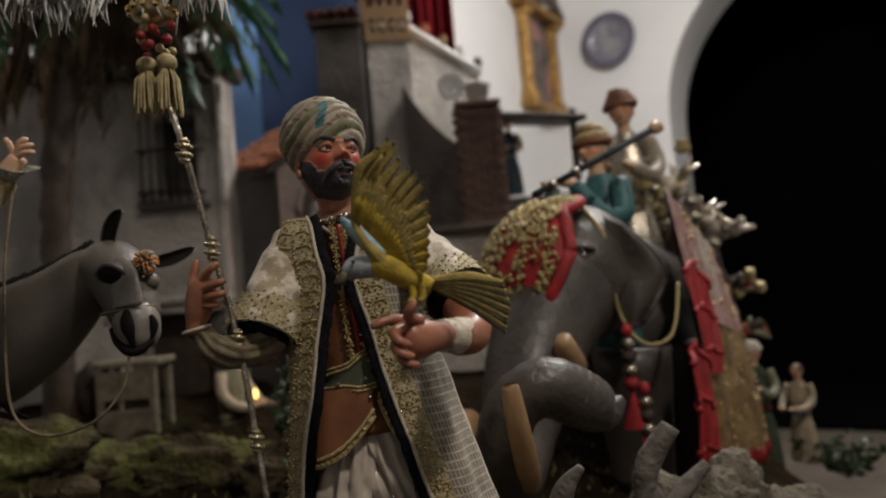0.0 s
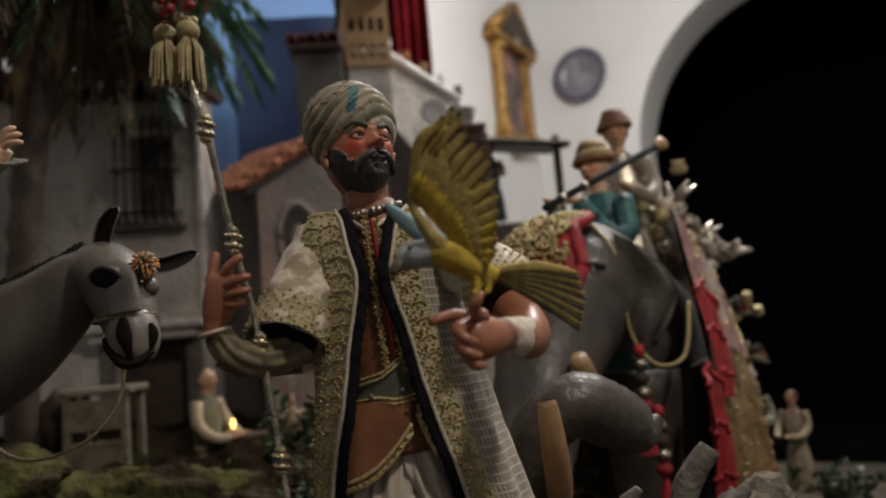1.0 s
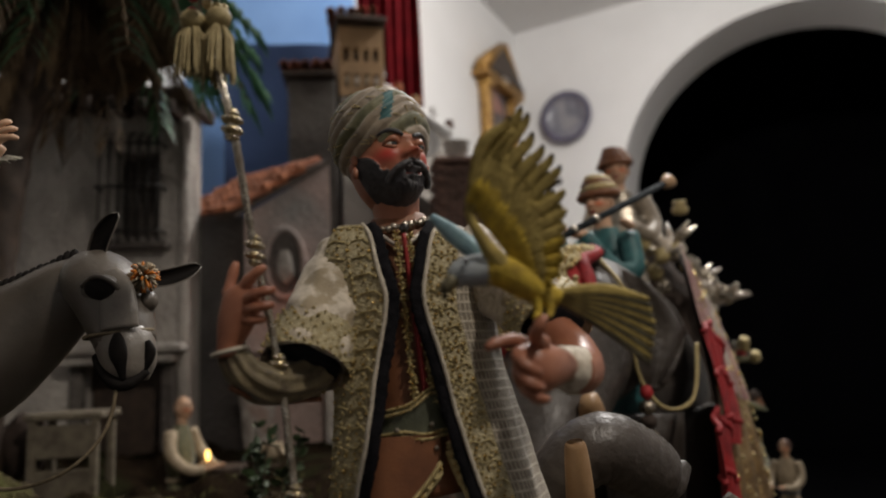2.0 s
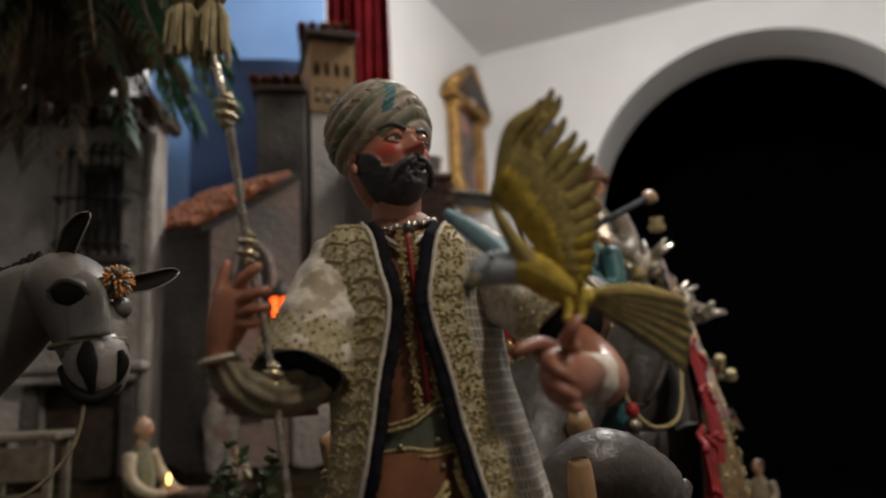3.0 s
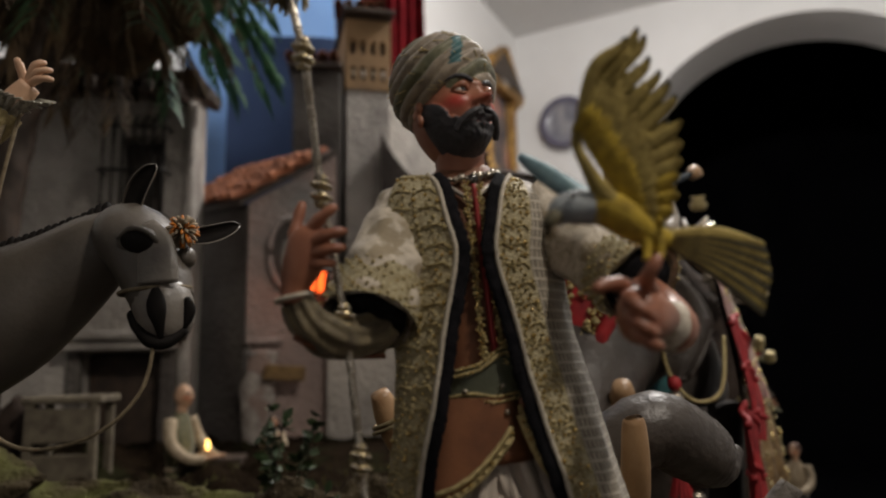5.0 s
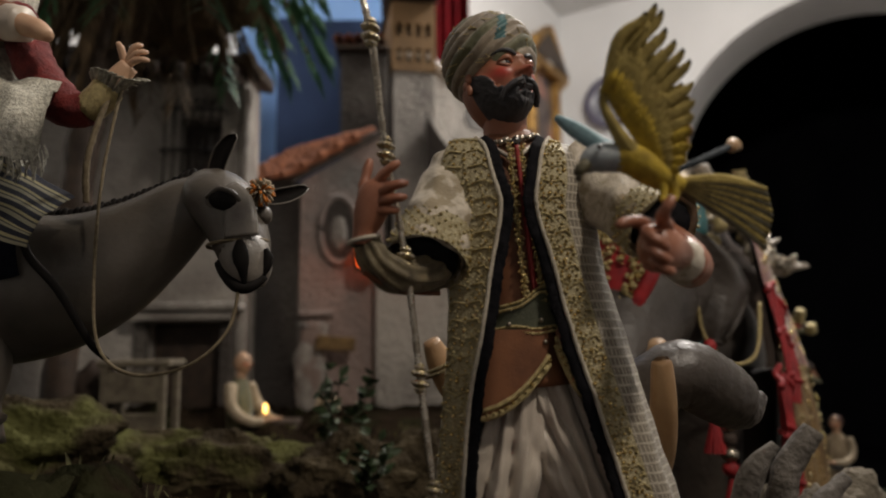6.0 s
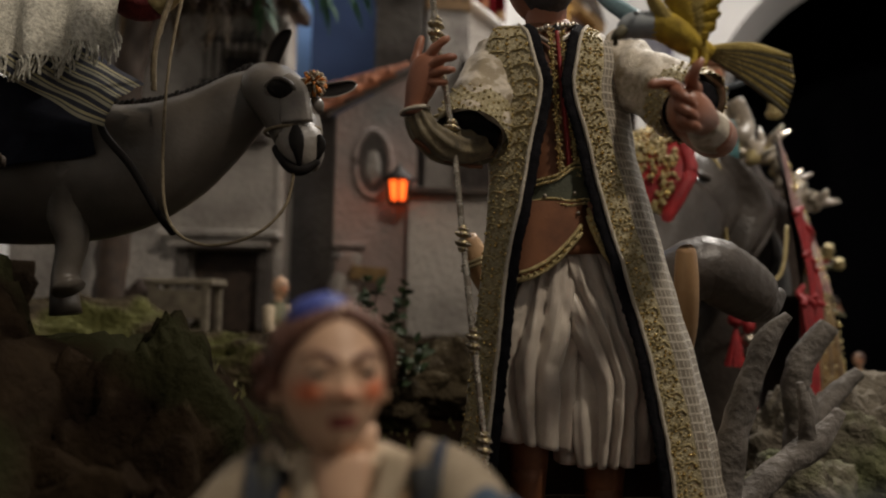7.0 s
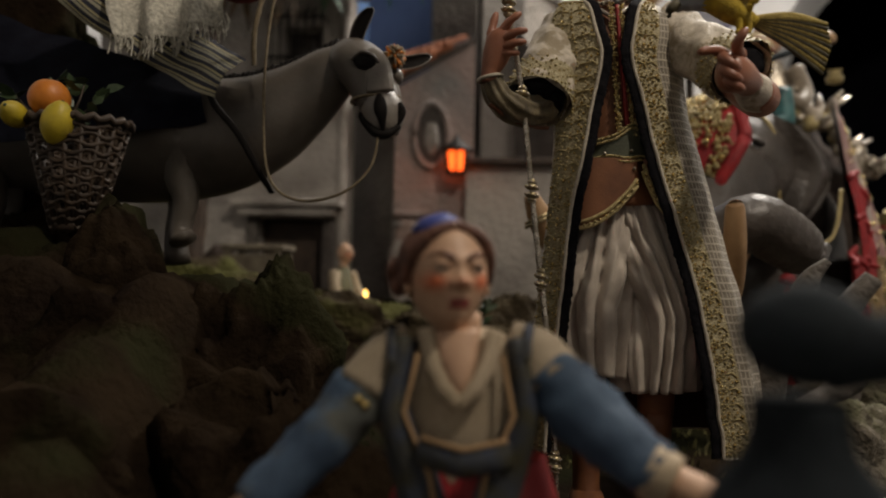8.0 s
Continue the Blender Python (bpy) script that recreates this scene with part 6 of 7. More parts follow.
def caparison():
    """Long gold and crimson side cloth of the elephant."""
    t = thing("caparison", "gold-brown embroidered caparison with crimson edging over the elephant's flank", "cloth", at=(0.42, 1.1, 1.0))
    BRONZE = mat("bronze_brocade", (0.26, 0.16, 0.06), (0.12, 0.07, 0.03), 0.5, 0.3, scale=60, bump=1.0, fine=220, c3=(0.3, 0.2, 0.09), dist=0.004)
    PINK = mat("silvered_rose_gauze", (0.4, 0.25, 0.22), (0.25, 0.12, 0.12), 0.4, 0.2, scale=50, bump=0.8, fine=200, c3=(0.42, 0.38, 0.33), dist=0.003)
    def at(u, v, lift=0.0):
        p = Vector((0.335, 1.0, 0)).lerp(Vector((0.46, 1.17, 0)), u)
        out = Vector((0.3, -0.95, 0)).normalized()
        w = 0.055 * math.sin(v * 1.7) + 0.008 * math.sin(u * 22 + v * 3) * v
        return p + out * (w + lift) + Vector((0.03 * v * (u - 0.2), 0, 1.43 - 0.4 * v - 0.09 * u * (1 - v)))
    b = Build()
    b.grid([[at(u, v) for u in np.linspace(0, 1, 40)] for v in np.linspace(0.42, 1, 30)], BRONZE)
    b.grid([[at(u, v, -0.004) for u in np.linspace(0, 1, 40)] for v in np.linspace(0, 1, 30)], LINING)
    part("skirt", b, t, "bronze brocade skirt")
    b = Build()
    b.grid([[at(u, v, 0.004 + 0.003 * math.sin(u * 30)) for u in np.linspace(0, 1, 40)] for v in np.linspace(0, 0.46, 20)], PINK)
    part("shawl", b, t, "silvered rose gauze")
    for u0, u1, v0, v1 in ((-0.12, 0.34, 0.26, 0.66), (-0.3, 0.0, 0.56, 0.98)):
        b = Build()
        rows = [[at(u0 + (u1 - u0) * (0.5 + (a - 0.5) * (1 - 0.55 * c)), v0 + (v1 - v0) * (c + 0.18 * abs(2 * a - 1) * (1 - c)), 0.014 + 0.004 * math.sin(a * 17 + c * 5)) for a in np.linspace(0, 1, 22)] for c in np.linspace(0, 1, 14)]
        b.grid(rows, REDWOOL)
        for row in rows[::5]:
            b.tube(row, 0.004, REDWOOL, seg=6, wob=0.5, freq=120)
        part("ruffle", b, t, "bright crimson ruffle")
    b = Build()
    for k in range(420):
        u, v = random.random(), random.uniform(0.0, 1.0)
        if abs(u - 0.97) < 0.06 or abs(u - 0.3) < 0.05 or v > 0.94 or random.random() < 0.3:
            b.bead(at(u, v, 0.007), random.uniform(0.0015, 0.0038), SEQUIN if random.random() < 0.35 else GOLD)
    tagged(part("beadwork", b, t, "gold bead edging"), kind="stuff")
    b = Build()
    for k in range(60):
        p = at(k / 59, 1.0)
        b.tube([p, p + Vector((random.uniform(-0.003, 0.003), -0.002, -0.022))], 0.0016, REDWOOL, seg=4)
    part("fringe", b, t, "crimson fringe")


caparison()


def small_figure(name, base, h, yaw, robe, sash, sleeve, skin, label, hat=None, hair=None, seated=0.0, reach=(0.25, 0.2), beard=None):
    """A clothed crib figurine of height h standing (or sitting) at base, facing yaw degrees from -y towards +x."""
    b = Build()
    m = Matrix.Translation(base) @ Euler((0, 0, radians(yaw))).to_matrix().to_4x4()
    hs = h * (1 - seated)
    def at(x, y, z):
        return tuple(m @ Vector((x * h, -y * h, z * hs)))
    rows = []
    for i in range(26):
        v = i / 25
        z = 0.83 * (1 - v)
        w = 0.05 + 0.06 * math.sin(min(v * 4, 1) * 1.57) - 0.025 * math.exp(-((v - 0.42) / 0.12) ** 2) + 0.05 * max(v - 0.45, 0)
        rows.append([at(w * math.cos(a) * (1 + 0.09 * math.sin(a * 9 + v * 2) * v), 0.7 * w * math.sin(a) * (1 + 0.09 * math.sin(a * 9) * v) + (0.08 * seated * v), z) for a in np.linspace(0, 2 * math.pi, 36, endpoint=False)])
    b.grid(rows, robe, wrap=True)
    b.tube([Vector(p) for p in rows[10]] + [Vector(rows[10][0])], 0.014 * h, sash, seg=6, caps=False)
    for s in (-1, 1):
        limb(b, [at(s * 0.1, 0.0, 0.79) + (0.04 * h, 0.04 * h), at(s * 0.14, 0.04, 0.66) + (0.038 * h, 0.038 * h), at(s * 0.12, 0.1 + reach[0] * 0.3, 0.58 + reach[1] * 0.4) + (0.033 * h, 0.033 * h), at(s * 0.06, 0.1 + reach[0], 0.58 + reach[1]) + (0.03 * h, 0.03 * h)], sleeve, n=14, seg=12, wob=0.1, freq=60)
        limb(b, [at(s * 0.06, 0.09 + reach[0], 0.58 + reach[1]) + (0.018 * h, 0.018 * h), at(s * 0.04, 0.14 + reach[0], 0.59 + reach[1]) + (0.022 * h, 0.016 * h), at(s * 0.03, 0.18 + reach[0], 0.6 + reach[1]) + (0.008 * h, 0.006 * h)], skin, n=8, seg=10)
    limb(b, [at(0, 0, 0.8) + (0.035 * h, 0.035 * h), at(0, 0.01, 0.88) + (0.03 * h, 0.03 * h)], skin, n=5, seg=12, up=(0, 1, 0))
    top = m @ Vector((0, -0.015 * h, 0.925 * hs + 0.02 * h * seated))
    head(b, top, 0.064 * h, yaw, 0, skin, hair=hair, beard=beard, rings=30, seg=36)
    if hat:
        for k in range(4):
            r = 0.062 * h * (1.08 - 0.16 * k)
            b.tube([top + Vector((r * math.cos(a), r * math.sin(a) + 0.01 * h, 0.034 * h + 0.019 * h * k + 0.006 * h * math.cos(a + k))) for a in np.linspace(0, 6.2832, 22)], 0.017 * h, hat[k % len(hat)], seg=7, caps=False, wob=0.2, freq=120)
        b.ball(top + Vector((0, 0.01 * h, 0.06 * h)), (0.055 * h, 0.055 * h, 0.045 * h), hat[0], rings=8, seg=12)
    return single(name, b, label, "figurine")


small_figure("trumpeter_figurine", (0.265, 1.09, 1.135), 0.4, -55, TEAL, REDTRIM, TEAL, PALESKIN, "figurine in teal coat and russet turban sounding a long pipe", hat=(LEATHER, GOLD), reach=(0.1, 0.2))
small_figure("armoured_figurine", (0.39, 1.36, 1.235), 0.425, -25, SILVER, GOLD, TAUPE, PALESKIN, "figurine in silver cuirass and brown cap riding the elephant", hat=(LEATHER,), reach=(0.12, 0.05))


def long_pipe():
    t = thing("long_pipe", "long black wooden pipe with gilded bell held by the figurine", "pipe", at=(0.23, 0.94, 1.46))
    p0, p1 = Vector((0.126, 0.851, 1.413)), Vector((0.33, 1.016, 1.516))
    b = Build()
    b.tube([p0, p0.lerp(p1, 0.5), p1], [0.0042, 0.0045, 0.005], GREYF2, seg=10)
    part("tube", b, t)
    b = Build()
    b.tube([p1, p1.lerp(p0, -0.03), p1.lerp(p0, -0.07)], [0.005, 0.009, 0.011], IVORY, seg=12, wob=0.2, freq=120)
    part("bell", b, t, "gilded carved bell")
    for f in (0.12, 0.3):
        b = Build()
        b.tube([p0.lerp(p1, f), p0.lerp(p1, f + 0.025)], 0.0062, SILVER, seg=10)
        part("ring", b, t, "silver ring")


long_pipe()


def trophies():
    """Bundles of silver vessels and plumes piled behind the riders."""
    for i, (c, n, sc) in enumerate((((0.46, 1.3, 1.47), 9, 1.0), ((0.5, 1.3, 1.4), 8, 0.9), ((0.565, 1.33, 1.37), 8, 0.8), ((0.585, 1.36, 1.26), 7, 0.7), ((0.58, 1.34, 1.18), 7, 0.7), ((0.43, 1.28, 1.44), 7, 0.9))):
        t = thing("trophy_bundle", "heap of silver vessels and pale plumes on the elephant's load" if i not in (3, 4) else "heap of dull bronze vessels and dark plumes on the elephant's load", "ornament", group="trophies on the elephant", at=c)
        random.seed(40 + i)
        for k in range(n):
            p = Vector(c) + Vector((random.gauss(0, 0.022), random.gauss(0, 0.02), random.gauss(0, 0.024))) * sc
            material = (SILVER, SILVER, GOLD, SATIN)[random.randint(0, 3)] if i not in (3, 4) else (GOLD, OLIVE, LEATHER, LINING, REDWOOL)[random.randint(0, 4)]
            b = Build()
            b.lathe(p, [(0.001, 0), (0.012 * sc, 0.002), (0.016 * sc, 0.012 * sc), (0.009 * sc, 0.02 * sc), (0.013 * sc, 0.027 * sc), (0.001, 0.026 * sc)], material, 12, rot=(random.uniform(-50, 50), random.uniform(-50, 50), 0))
            part("vessel", b, t)
        e = Vector(c)
        for k in range(5):
            d = Vector((random.uniform(-0.2, 0.8), random.uniform(-0.5, 0.3), random.uniform(-0.1, 0.8))).normalized()
            b = Build()
            b.tube([e, e + d * 0.03 * sc, e + d * 0.06 * sc + Vector((0, 0, -0.006))], [0.004, 0.007, 0.002], (SATIN if k % 2 else SILVER) if i not in (3, 4) else (OLIVE if k % 2 else LINING), seg=6)
            part("plume", b, t)
    random.seed(7)


trophies()


def load_pack():
    b = Build()
    limb(b, [(0.45, 1.45, 1.5, 0.03, 0.03), (0.47, 1.42, 1.42, 0.05, 0.05), (0.5, 1.4, 1.33, 0.06, 0.06), (0.53, 1.4, 1.2, 0.055, 0.06), (0.54, 1.4, 1.0, 0.05, 0.05)], LINING, n=20, seg=20, wob=0.25, freq=25)
    return single("baggage", b, "dark cloth-wrapped baggage on the elephant's back", "baggage")


load_pack()

# ---- foreground figurines ----
def woman():
    BODICE = mat("faded_blue_bodice", (0.03, 0.04, 0.066), (0.05, 0.045, 0.022), 0.8, scale=110, bump=0.4, fine=700)
    b = Build()
    hc = Vector((-0.161, 0.222, 1.1645))
    AUBURN = mat("auburn_painted_hair", (0.17, 0.065, 0.035), (0.08, 0.03, 0.018), 0.6, scale=160, bump=0.8, fine=600, dist=0.002)
    at = head(b, hc + Vector((0.0005, 0, 0.0005)), 0.0172, 20, 1, PALESKIN, hair=AUBURN, rings=64, seg=80)
    for k in range(14):
        a = k * 2.4
        b.ball(hc + Vector((-0.0145 + 0.004 * math.cos(a), 0.008 + 0.005 * math.sin(a), -0.003 + 0.0012 * (k % 7))), 0.0042, AUBURN, rings=6, seg=8, warp=lambda d: 1 + 0.25 * noise.noise(d * 4))
    b.lathe(hc + Vector((-0.0045, 0.001, 0.0188)), [(0.0001, 0.0032), (0.005, 0.0026), (0.0085, 0.0), (0.0075, -0.003)], mat("royal_blue_cap", (0.03, 0.05, 0.25), (0.02, 0.03, 0.17), 0.6, scale=90), 16, rot=(14, -16, 0))
    limb(b, [(-0.157, 0.226, 1.14, 0.009, 0.009), (-0.157, 0.225, 1.152, 0.0085, 0.0085)], PALESKIN, n=5, seg=12, up=(0, 1, 0))
    limb(b, [(-0.156, 0.226, 1.145, 0.012, 0.01), (-0.155, 0.227, 1.135, 0.026, 0.014), (-0.154, 0.228, 1.115, 0.0255, 0.017), (-0.152, 0.228, 1.095, 0.02, 0.016), (-0.15, 0.229, 1.085, 0.023, 0.018)], CREAMC, n=18, seg=24, up=(0, 1, 0))
    for s, x in ((-1, -0.172), (1, -0.138)):
        limb(b, [(x + s * 0.002, 0.222, 1.1415, 0.0042, 0.0105), (x + s * 0.005, 0.2145, 1.12, 0.0052, 0.0085), (x - s * 0.002, 0.2125, 1.1, 0.0075, 0.0062), (x - s * 0.006, 0.211, 1.088, 0.008, 0.006)], BODICE, n=10, seg=12, up=(0, 1, 0))
        b.tube([(x - s * 0.003, 0.2115, 1.139), (x + s * 0.001, 0.207, 1.12), (x - s * 0.008, 0.206, 1.1), (x - s * 0.01, 0.206, 1.09)], 0.0009, OCHRE, seg=6)
    b.tube([(-0.168, 0.207, 1.108), (-0.153, 0.203, 1.105), (-0.138, 0.207, 1.108)], [(0.005, 0.003)] * 3, BODICE, seg=8, up=(0, 1, 0))
    b.tube([(-0.167, 0.205, 1.1125), (-0.153, 0.201, 1.11), (-0.139, 0.205, 1.1125)], 0.0009, OCHRE, seg=6)
    limb(b, [(-0.1565, 0.2155, 1.146, 0.008, 0.003), (-0.1555, 0.2115, 1.137, 0.0062, 0.003), (-0.155, 0.2095, 1.13, 0.0035, 0.0025), (-0.155, 0.2093, 1.125, 0.0008, 0.001)], PALESKIN, n=12, seg=12, up=(0, 1, 0))
    for sx in (-1, 1):
        b.tube(smooth_path([(-0.1555 + sx * 0.0115, 0.2155, 1.147), (-0.155 + sx * 0.009, 0.211, 1.136), (-0.155 + sx * 0.0055, 0.2085, 1.129), (-0.155, 0.2075, 1.1225)], 14), [(0.0028, 0.0016)] * 14, CREAMC, seg=8, up=(0, 1, 0), wob=0.35, freq=300)
    rows = []
    for i in range(12):
        v = i / 11
        rows.append([Vector((-0.15 + (0.024 + 0.038 * v) * math.cos(a) * (1 + 0.06 * math.sin(a * 11)), 0.23 + (0.018 + 0.03 * v) * math.sin(a) * (1 + 0.06 * math.sin(a * 11)), 1.102 - 0.13 * v)) for a in np.linspace(0, 6.2832, 44, endpoint=False)])
    b.grid(rows, REDWOOL, wrap=True)
    limb(b, [(-0.186, 0.222, 1.126, 0.0105, 0.0105), (-0.195, 0.216, 1.116, 0.0108, 0.0105), (-0.207, 0.208, 1.103, 0.0098, 0.0095), (-0.221, 0.2, 1.09, 0.0085, 0.0085)], BLUEC, n=14, seg=18, wob=0.3, freq=160)
    limb(b, [(-0.172, 0.226, 1.139, 0.008, 0.01), (-0.181, 0.224, 1.134, 0.0105, 0.0105), (-0.188, 0.2205, 1.124, 0.0115, 0.0112)], TAN, n=8, seg=16, wob=0.15, freq=200)
    limb(b, [(-0.219, 0.201, 1.091, 0.006, 0.006), (-0.228, 0.197, 1.084, 0.006, 0.005), (-0.234, 0.195, 1.079, 0.003, 0.003)], PALESKIN, n=6, seg=10)
    limb(b, [(-0.124, 0.219, 1.131, 0.0112, 0.0112), (-0.116, 0.213, 1.124, 0.0118, 0.0115), (-0.104, 0.204, 1.113, 0.0105, 0.0105), (-0.093, 0.197, 1.106, 0.009, 0.009)], BLUEC, n=14, seg=18, wob=0.3, freq=160)
    limb(b, [(-0.139, 0.226, 1.14, 0.008, 0.01), (-0.13, 0.224, 1.137, 0.0108, 0.0108), (-0.122, 0.218, 1.129, 0.0122, 0.012)], TAN, n=8, seg=16, wob=0.15, freq=200)
    for s, p in ((-1, (-0.1795, 0.2225, 1.134)), (1, (-0.1315, 0.2225, 1.1365))):
        b.tube([Vector(p) + Vector((s * 0.0035 * math.cos(a) * 0.5, 0.0112 * math.cos(a), 0.0112 * math.sin(a))) for a in np.linspace(0, 6.2832, 20)], 0.0018, BODICE, seg=6, caps=False)
    limb(b, [(-0.096, 0.198, 1.107, 0.0092, 0.0092), (-0.089, 0.195, 1.104, 0.0085, 0.0085)], CREAMC, n=4, seg=12)
    limb(b, [(-0.09, 0.195, 1.104, 0.006, 0.006), (-0.081, 0.192, 1.102, 0.0065, 0.005), (-0.074, 0.19, 1.1, 0.003, 0.003)], PALESKIN, n=6, seg=10)
    for p in ((-0.1885, 0.2095, 1.1235), (-0.186, 0.209, 1.1215)):
        b.ball(p, 0.0017, SEQUIN, rings=6, seg=8)
    return single("kneeling_woman_figurine", b, "young woman figurine with blue cap, cream blouse and blue sleeves", "figurine")


woman()


def hatted():
    b = Build()
    c = Vector((-0.089, 0.11, 0))
    limb(b, [(c.x, c.y, 1.02, 0.03, 0.026), (c.x, c.y, 1.1, 0.022, 0.018), (c.x, c.y, 1.124, 0.017, 0.015), (c.x, c.y, 1.135, 0.0095, 0.0095), (c.x, c.y, 1.144, 0.0085, 0.0085)], GREYF2, n=16, seg=18, up=(0, 1, 0), wob=0.1, freq=60)
    b.ball((c.x + 0.001, c.y, 1.156), (0.0115, 0.0115, 0.0095), GREYF2, rings=14, seg=18, warp=lambda d: 1 + 0.08 * noise.noise(d * 3))
    limb(b, [(c.x + 0.004, c.y, 1.152, 0.009, 0.007), (c.x + 0.016, c.y - 0.002, 1.154, 0.009, 0.0065), (c.x + 0.028, c.y, 1.15, 0.006, 0.005)], GREYF2, n=10, seg=12)
    return single("hooded_figurine", b, "small figurine in charcoal felt hood and cloak seen from behind", "figurine")


hatted()

# ---- villagers ----
small_figure("potter_figurine", (-0.5, 1.64, 0.9), 0.335, 68, OLIVE, CREAMC, CREAMC, PALESKIN, "bald villager figurine in olive waistcoat and cream shirt at his bench", reach=(0.12, -0.02))
small_figure("villager_figurine", (0.655, 1.5, 0.875), 0.265, -30, GREENC, REDWOOL, OLIVE, PALESKIN, "villager figurine in green coat and pale turban", hat=(SATIN,), reach=(0.2, 0.1))
small_figure("villager_figurine", (0.745, 1.5, 0.885), 0.205, -50, CREAMC, BLUEC, TAN, PALESKIN, "seated villager figurine in cream dress beside a shrub", hair=HAIR, reach=(0.2, 0.0))
small_figure("villager_figurine", (-0.3, 1.55, 1.02), 0.15, 10, TAN, WOOD, CREAMC, PALESKIN, "small villager figurine in tan dress by the house", hair=HAIR)
small_figure("balcony_figurine", (0.28, 2.36, 1.62), 0.26, 0, BLUEC, TAN, CREAMC, PALESKIN, "villager figurine in blue and cream under the terrace canopy", hat=(SATIN,), reach=(0.15, 0.0))


def candle_lamp():
    t = thing("candle_lamp", "tiny burning oil lamp on the potter's bench", "lamp", at=(-0.44, 1.62, 1.088))
    b = Build()
    b.lathe((-0.44, 1.62, 1.088), [(0.001, 0), (0.016, 0.001), (0.02, 0.01), (0.012, 0.014), (0.001, 0.013)], OCHRE, 14)
    part("dish", b, t)
    b = Build()
    b.ball((-0.44, 1.62, 1.113), (0.005, 0.005, 0.011), glow("lamp_flame", (1.0, 0.6, 0.15), 4.0), rings=8, seg=8)
    part("flame", b, t, "small yellow flame")
    b = Build()
    b.box((-0.43, 1.64, 1.078), (0.12, 0.08, 0.02), WOOD, bevel=0.003)
    for x in (-0.475, -0.385):
        b.box((x, 1.64, 1.015), (0.014, 0.06, 0.12), WOOD, bevel=0.002)
    single("bench", b, "low dark wooden work bench", "bench")


candle_lamp()


# ---- rocks, moss and dead wood ----
def rock(c, r, material, label, seed, rough=0.34, name="rock"):
    b = Build()
    o = Vector((seed * 7.3, seed * 3.1, seed))
    def lump(d):
        return 1 + rough * noise.fractal(d * 1.7 + o, 0.9, 2.1, 5) + 0.1 * abs(noise.noise(d * 7 + o))
    b.ball(c, r, material, rings=56, seg=84, warp=lump)
    return single(name, b, label, "rock", group="cork rocks")


MOSSY = "dark mossy cork rock"
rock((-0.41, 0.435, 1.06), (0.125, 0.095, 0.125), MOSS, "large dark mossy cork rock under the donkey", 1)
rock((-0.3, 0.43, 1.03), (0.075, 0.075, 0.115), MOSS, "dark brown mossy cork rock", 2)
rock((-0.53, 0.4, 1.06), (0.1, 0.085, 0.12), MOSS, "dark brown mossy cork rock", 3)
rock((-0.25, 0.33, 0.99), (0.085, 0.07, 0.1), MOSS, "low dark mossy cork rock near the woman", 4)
rock((-0.42, 0.28, 1.0), (0.12, 0.08, 0.1), MOSS, "cork rock coloured dark for shade", 5)
# two rocks added as dark filler where foliage closes the background
rock((-0.72, 0.72, 1.32), (0.15, 0.07, 0.2), MOSS, "tall dark mossy cork rock standing in for foliage behind the donkey", 21)
rock((-0.63, 0.68, 1.16), (0.1, 0.06, 0.1), MOSS, "dark mossy cork rock standing in for foliage behind the donkey", 22)
rock((-0.2, 0.93, 1.075), (0.085, 0.05, 0.06), LEDGE, "weathered brown mossy cork rock", 6)
rock((-0.1, 0.95, 1.075), (0.07, 0.05, 0.055), LEDGE, "weathered brown mossy cork rock", 7)
rock((-0.38, 1.0, 1.08), (0.14, 0.06, 0.05), LEDGE, "long mossy cork ledge", 8)
rock((-0.62, 0.95, 1.1), (0.17, 0.09, 0.07), LEDGE, "long mossy cork ledge", 9)
rock((0.245, 0.7, 1.04), (0.07, 0.06, 0.07), ROCKM, "pale lichened cork rock", 10)
rock((0.33, 0.72, 1.0), (0.08, 0.07, 0.07), ROCKM, "pale lichened cork rock", 11)
rock((0.16, 0.62, 1.0), (0.06, 0.05, 0.06), ROCKM, "low cork rock among dead branches", 12)
rock((0.42, 0.95, 0.93), (0.09, 0.07, 0.06), ROCKM, "pale cork rock at the elephant's feet", 13)


def moss_tufts():
    b = Build()
    rng = random.Random(5)
    TUFT = mat("dry_moss", (0.15, 0.145, 0.05), (0.075, 0.065, 0.026), 0.95, scale=60)
    for k in range(2600):
        x, y = rng.uniform(-0.75, 0.25), rng.uniform(0.62, 1.5)
        z = ground_z(x, y)
        d = Vector((rng.gauss(0, 0.5), rng.gauss(0, 0.5), 1)).normalized() * rng.uniform(0.006, 0.016)
        s = Vector((rng.gauss(0, 1), rng.gauss(0, 1), 0)).normalized() * 0.0022
        p = Vector((x, y, z - 0.002))
        b.add([p - s, p + s, p + d * 0.6 + s * 0.6, p + d], [(0, 1, 2), (0, 2, 3)], TUFT)
    return single("moss", b, "dry olive moss tufts over the cork ground", "moss", "stuff")


moss_tufts()


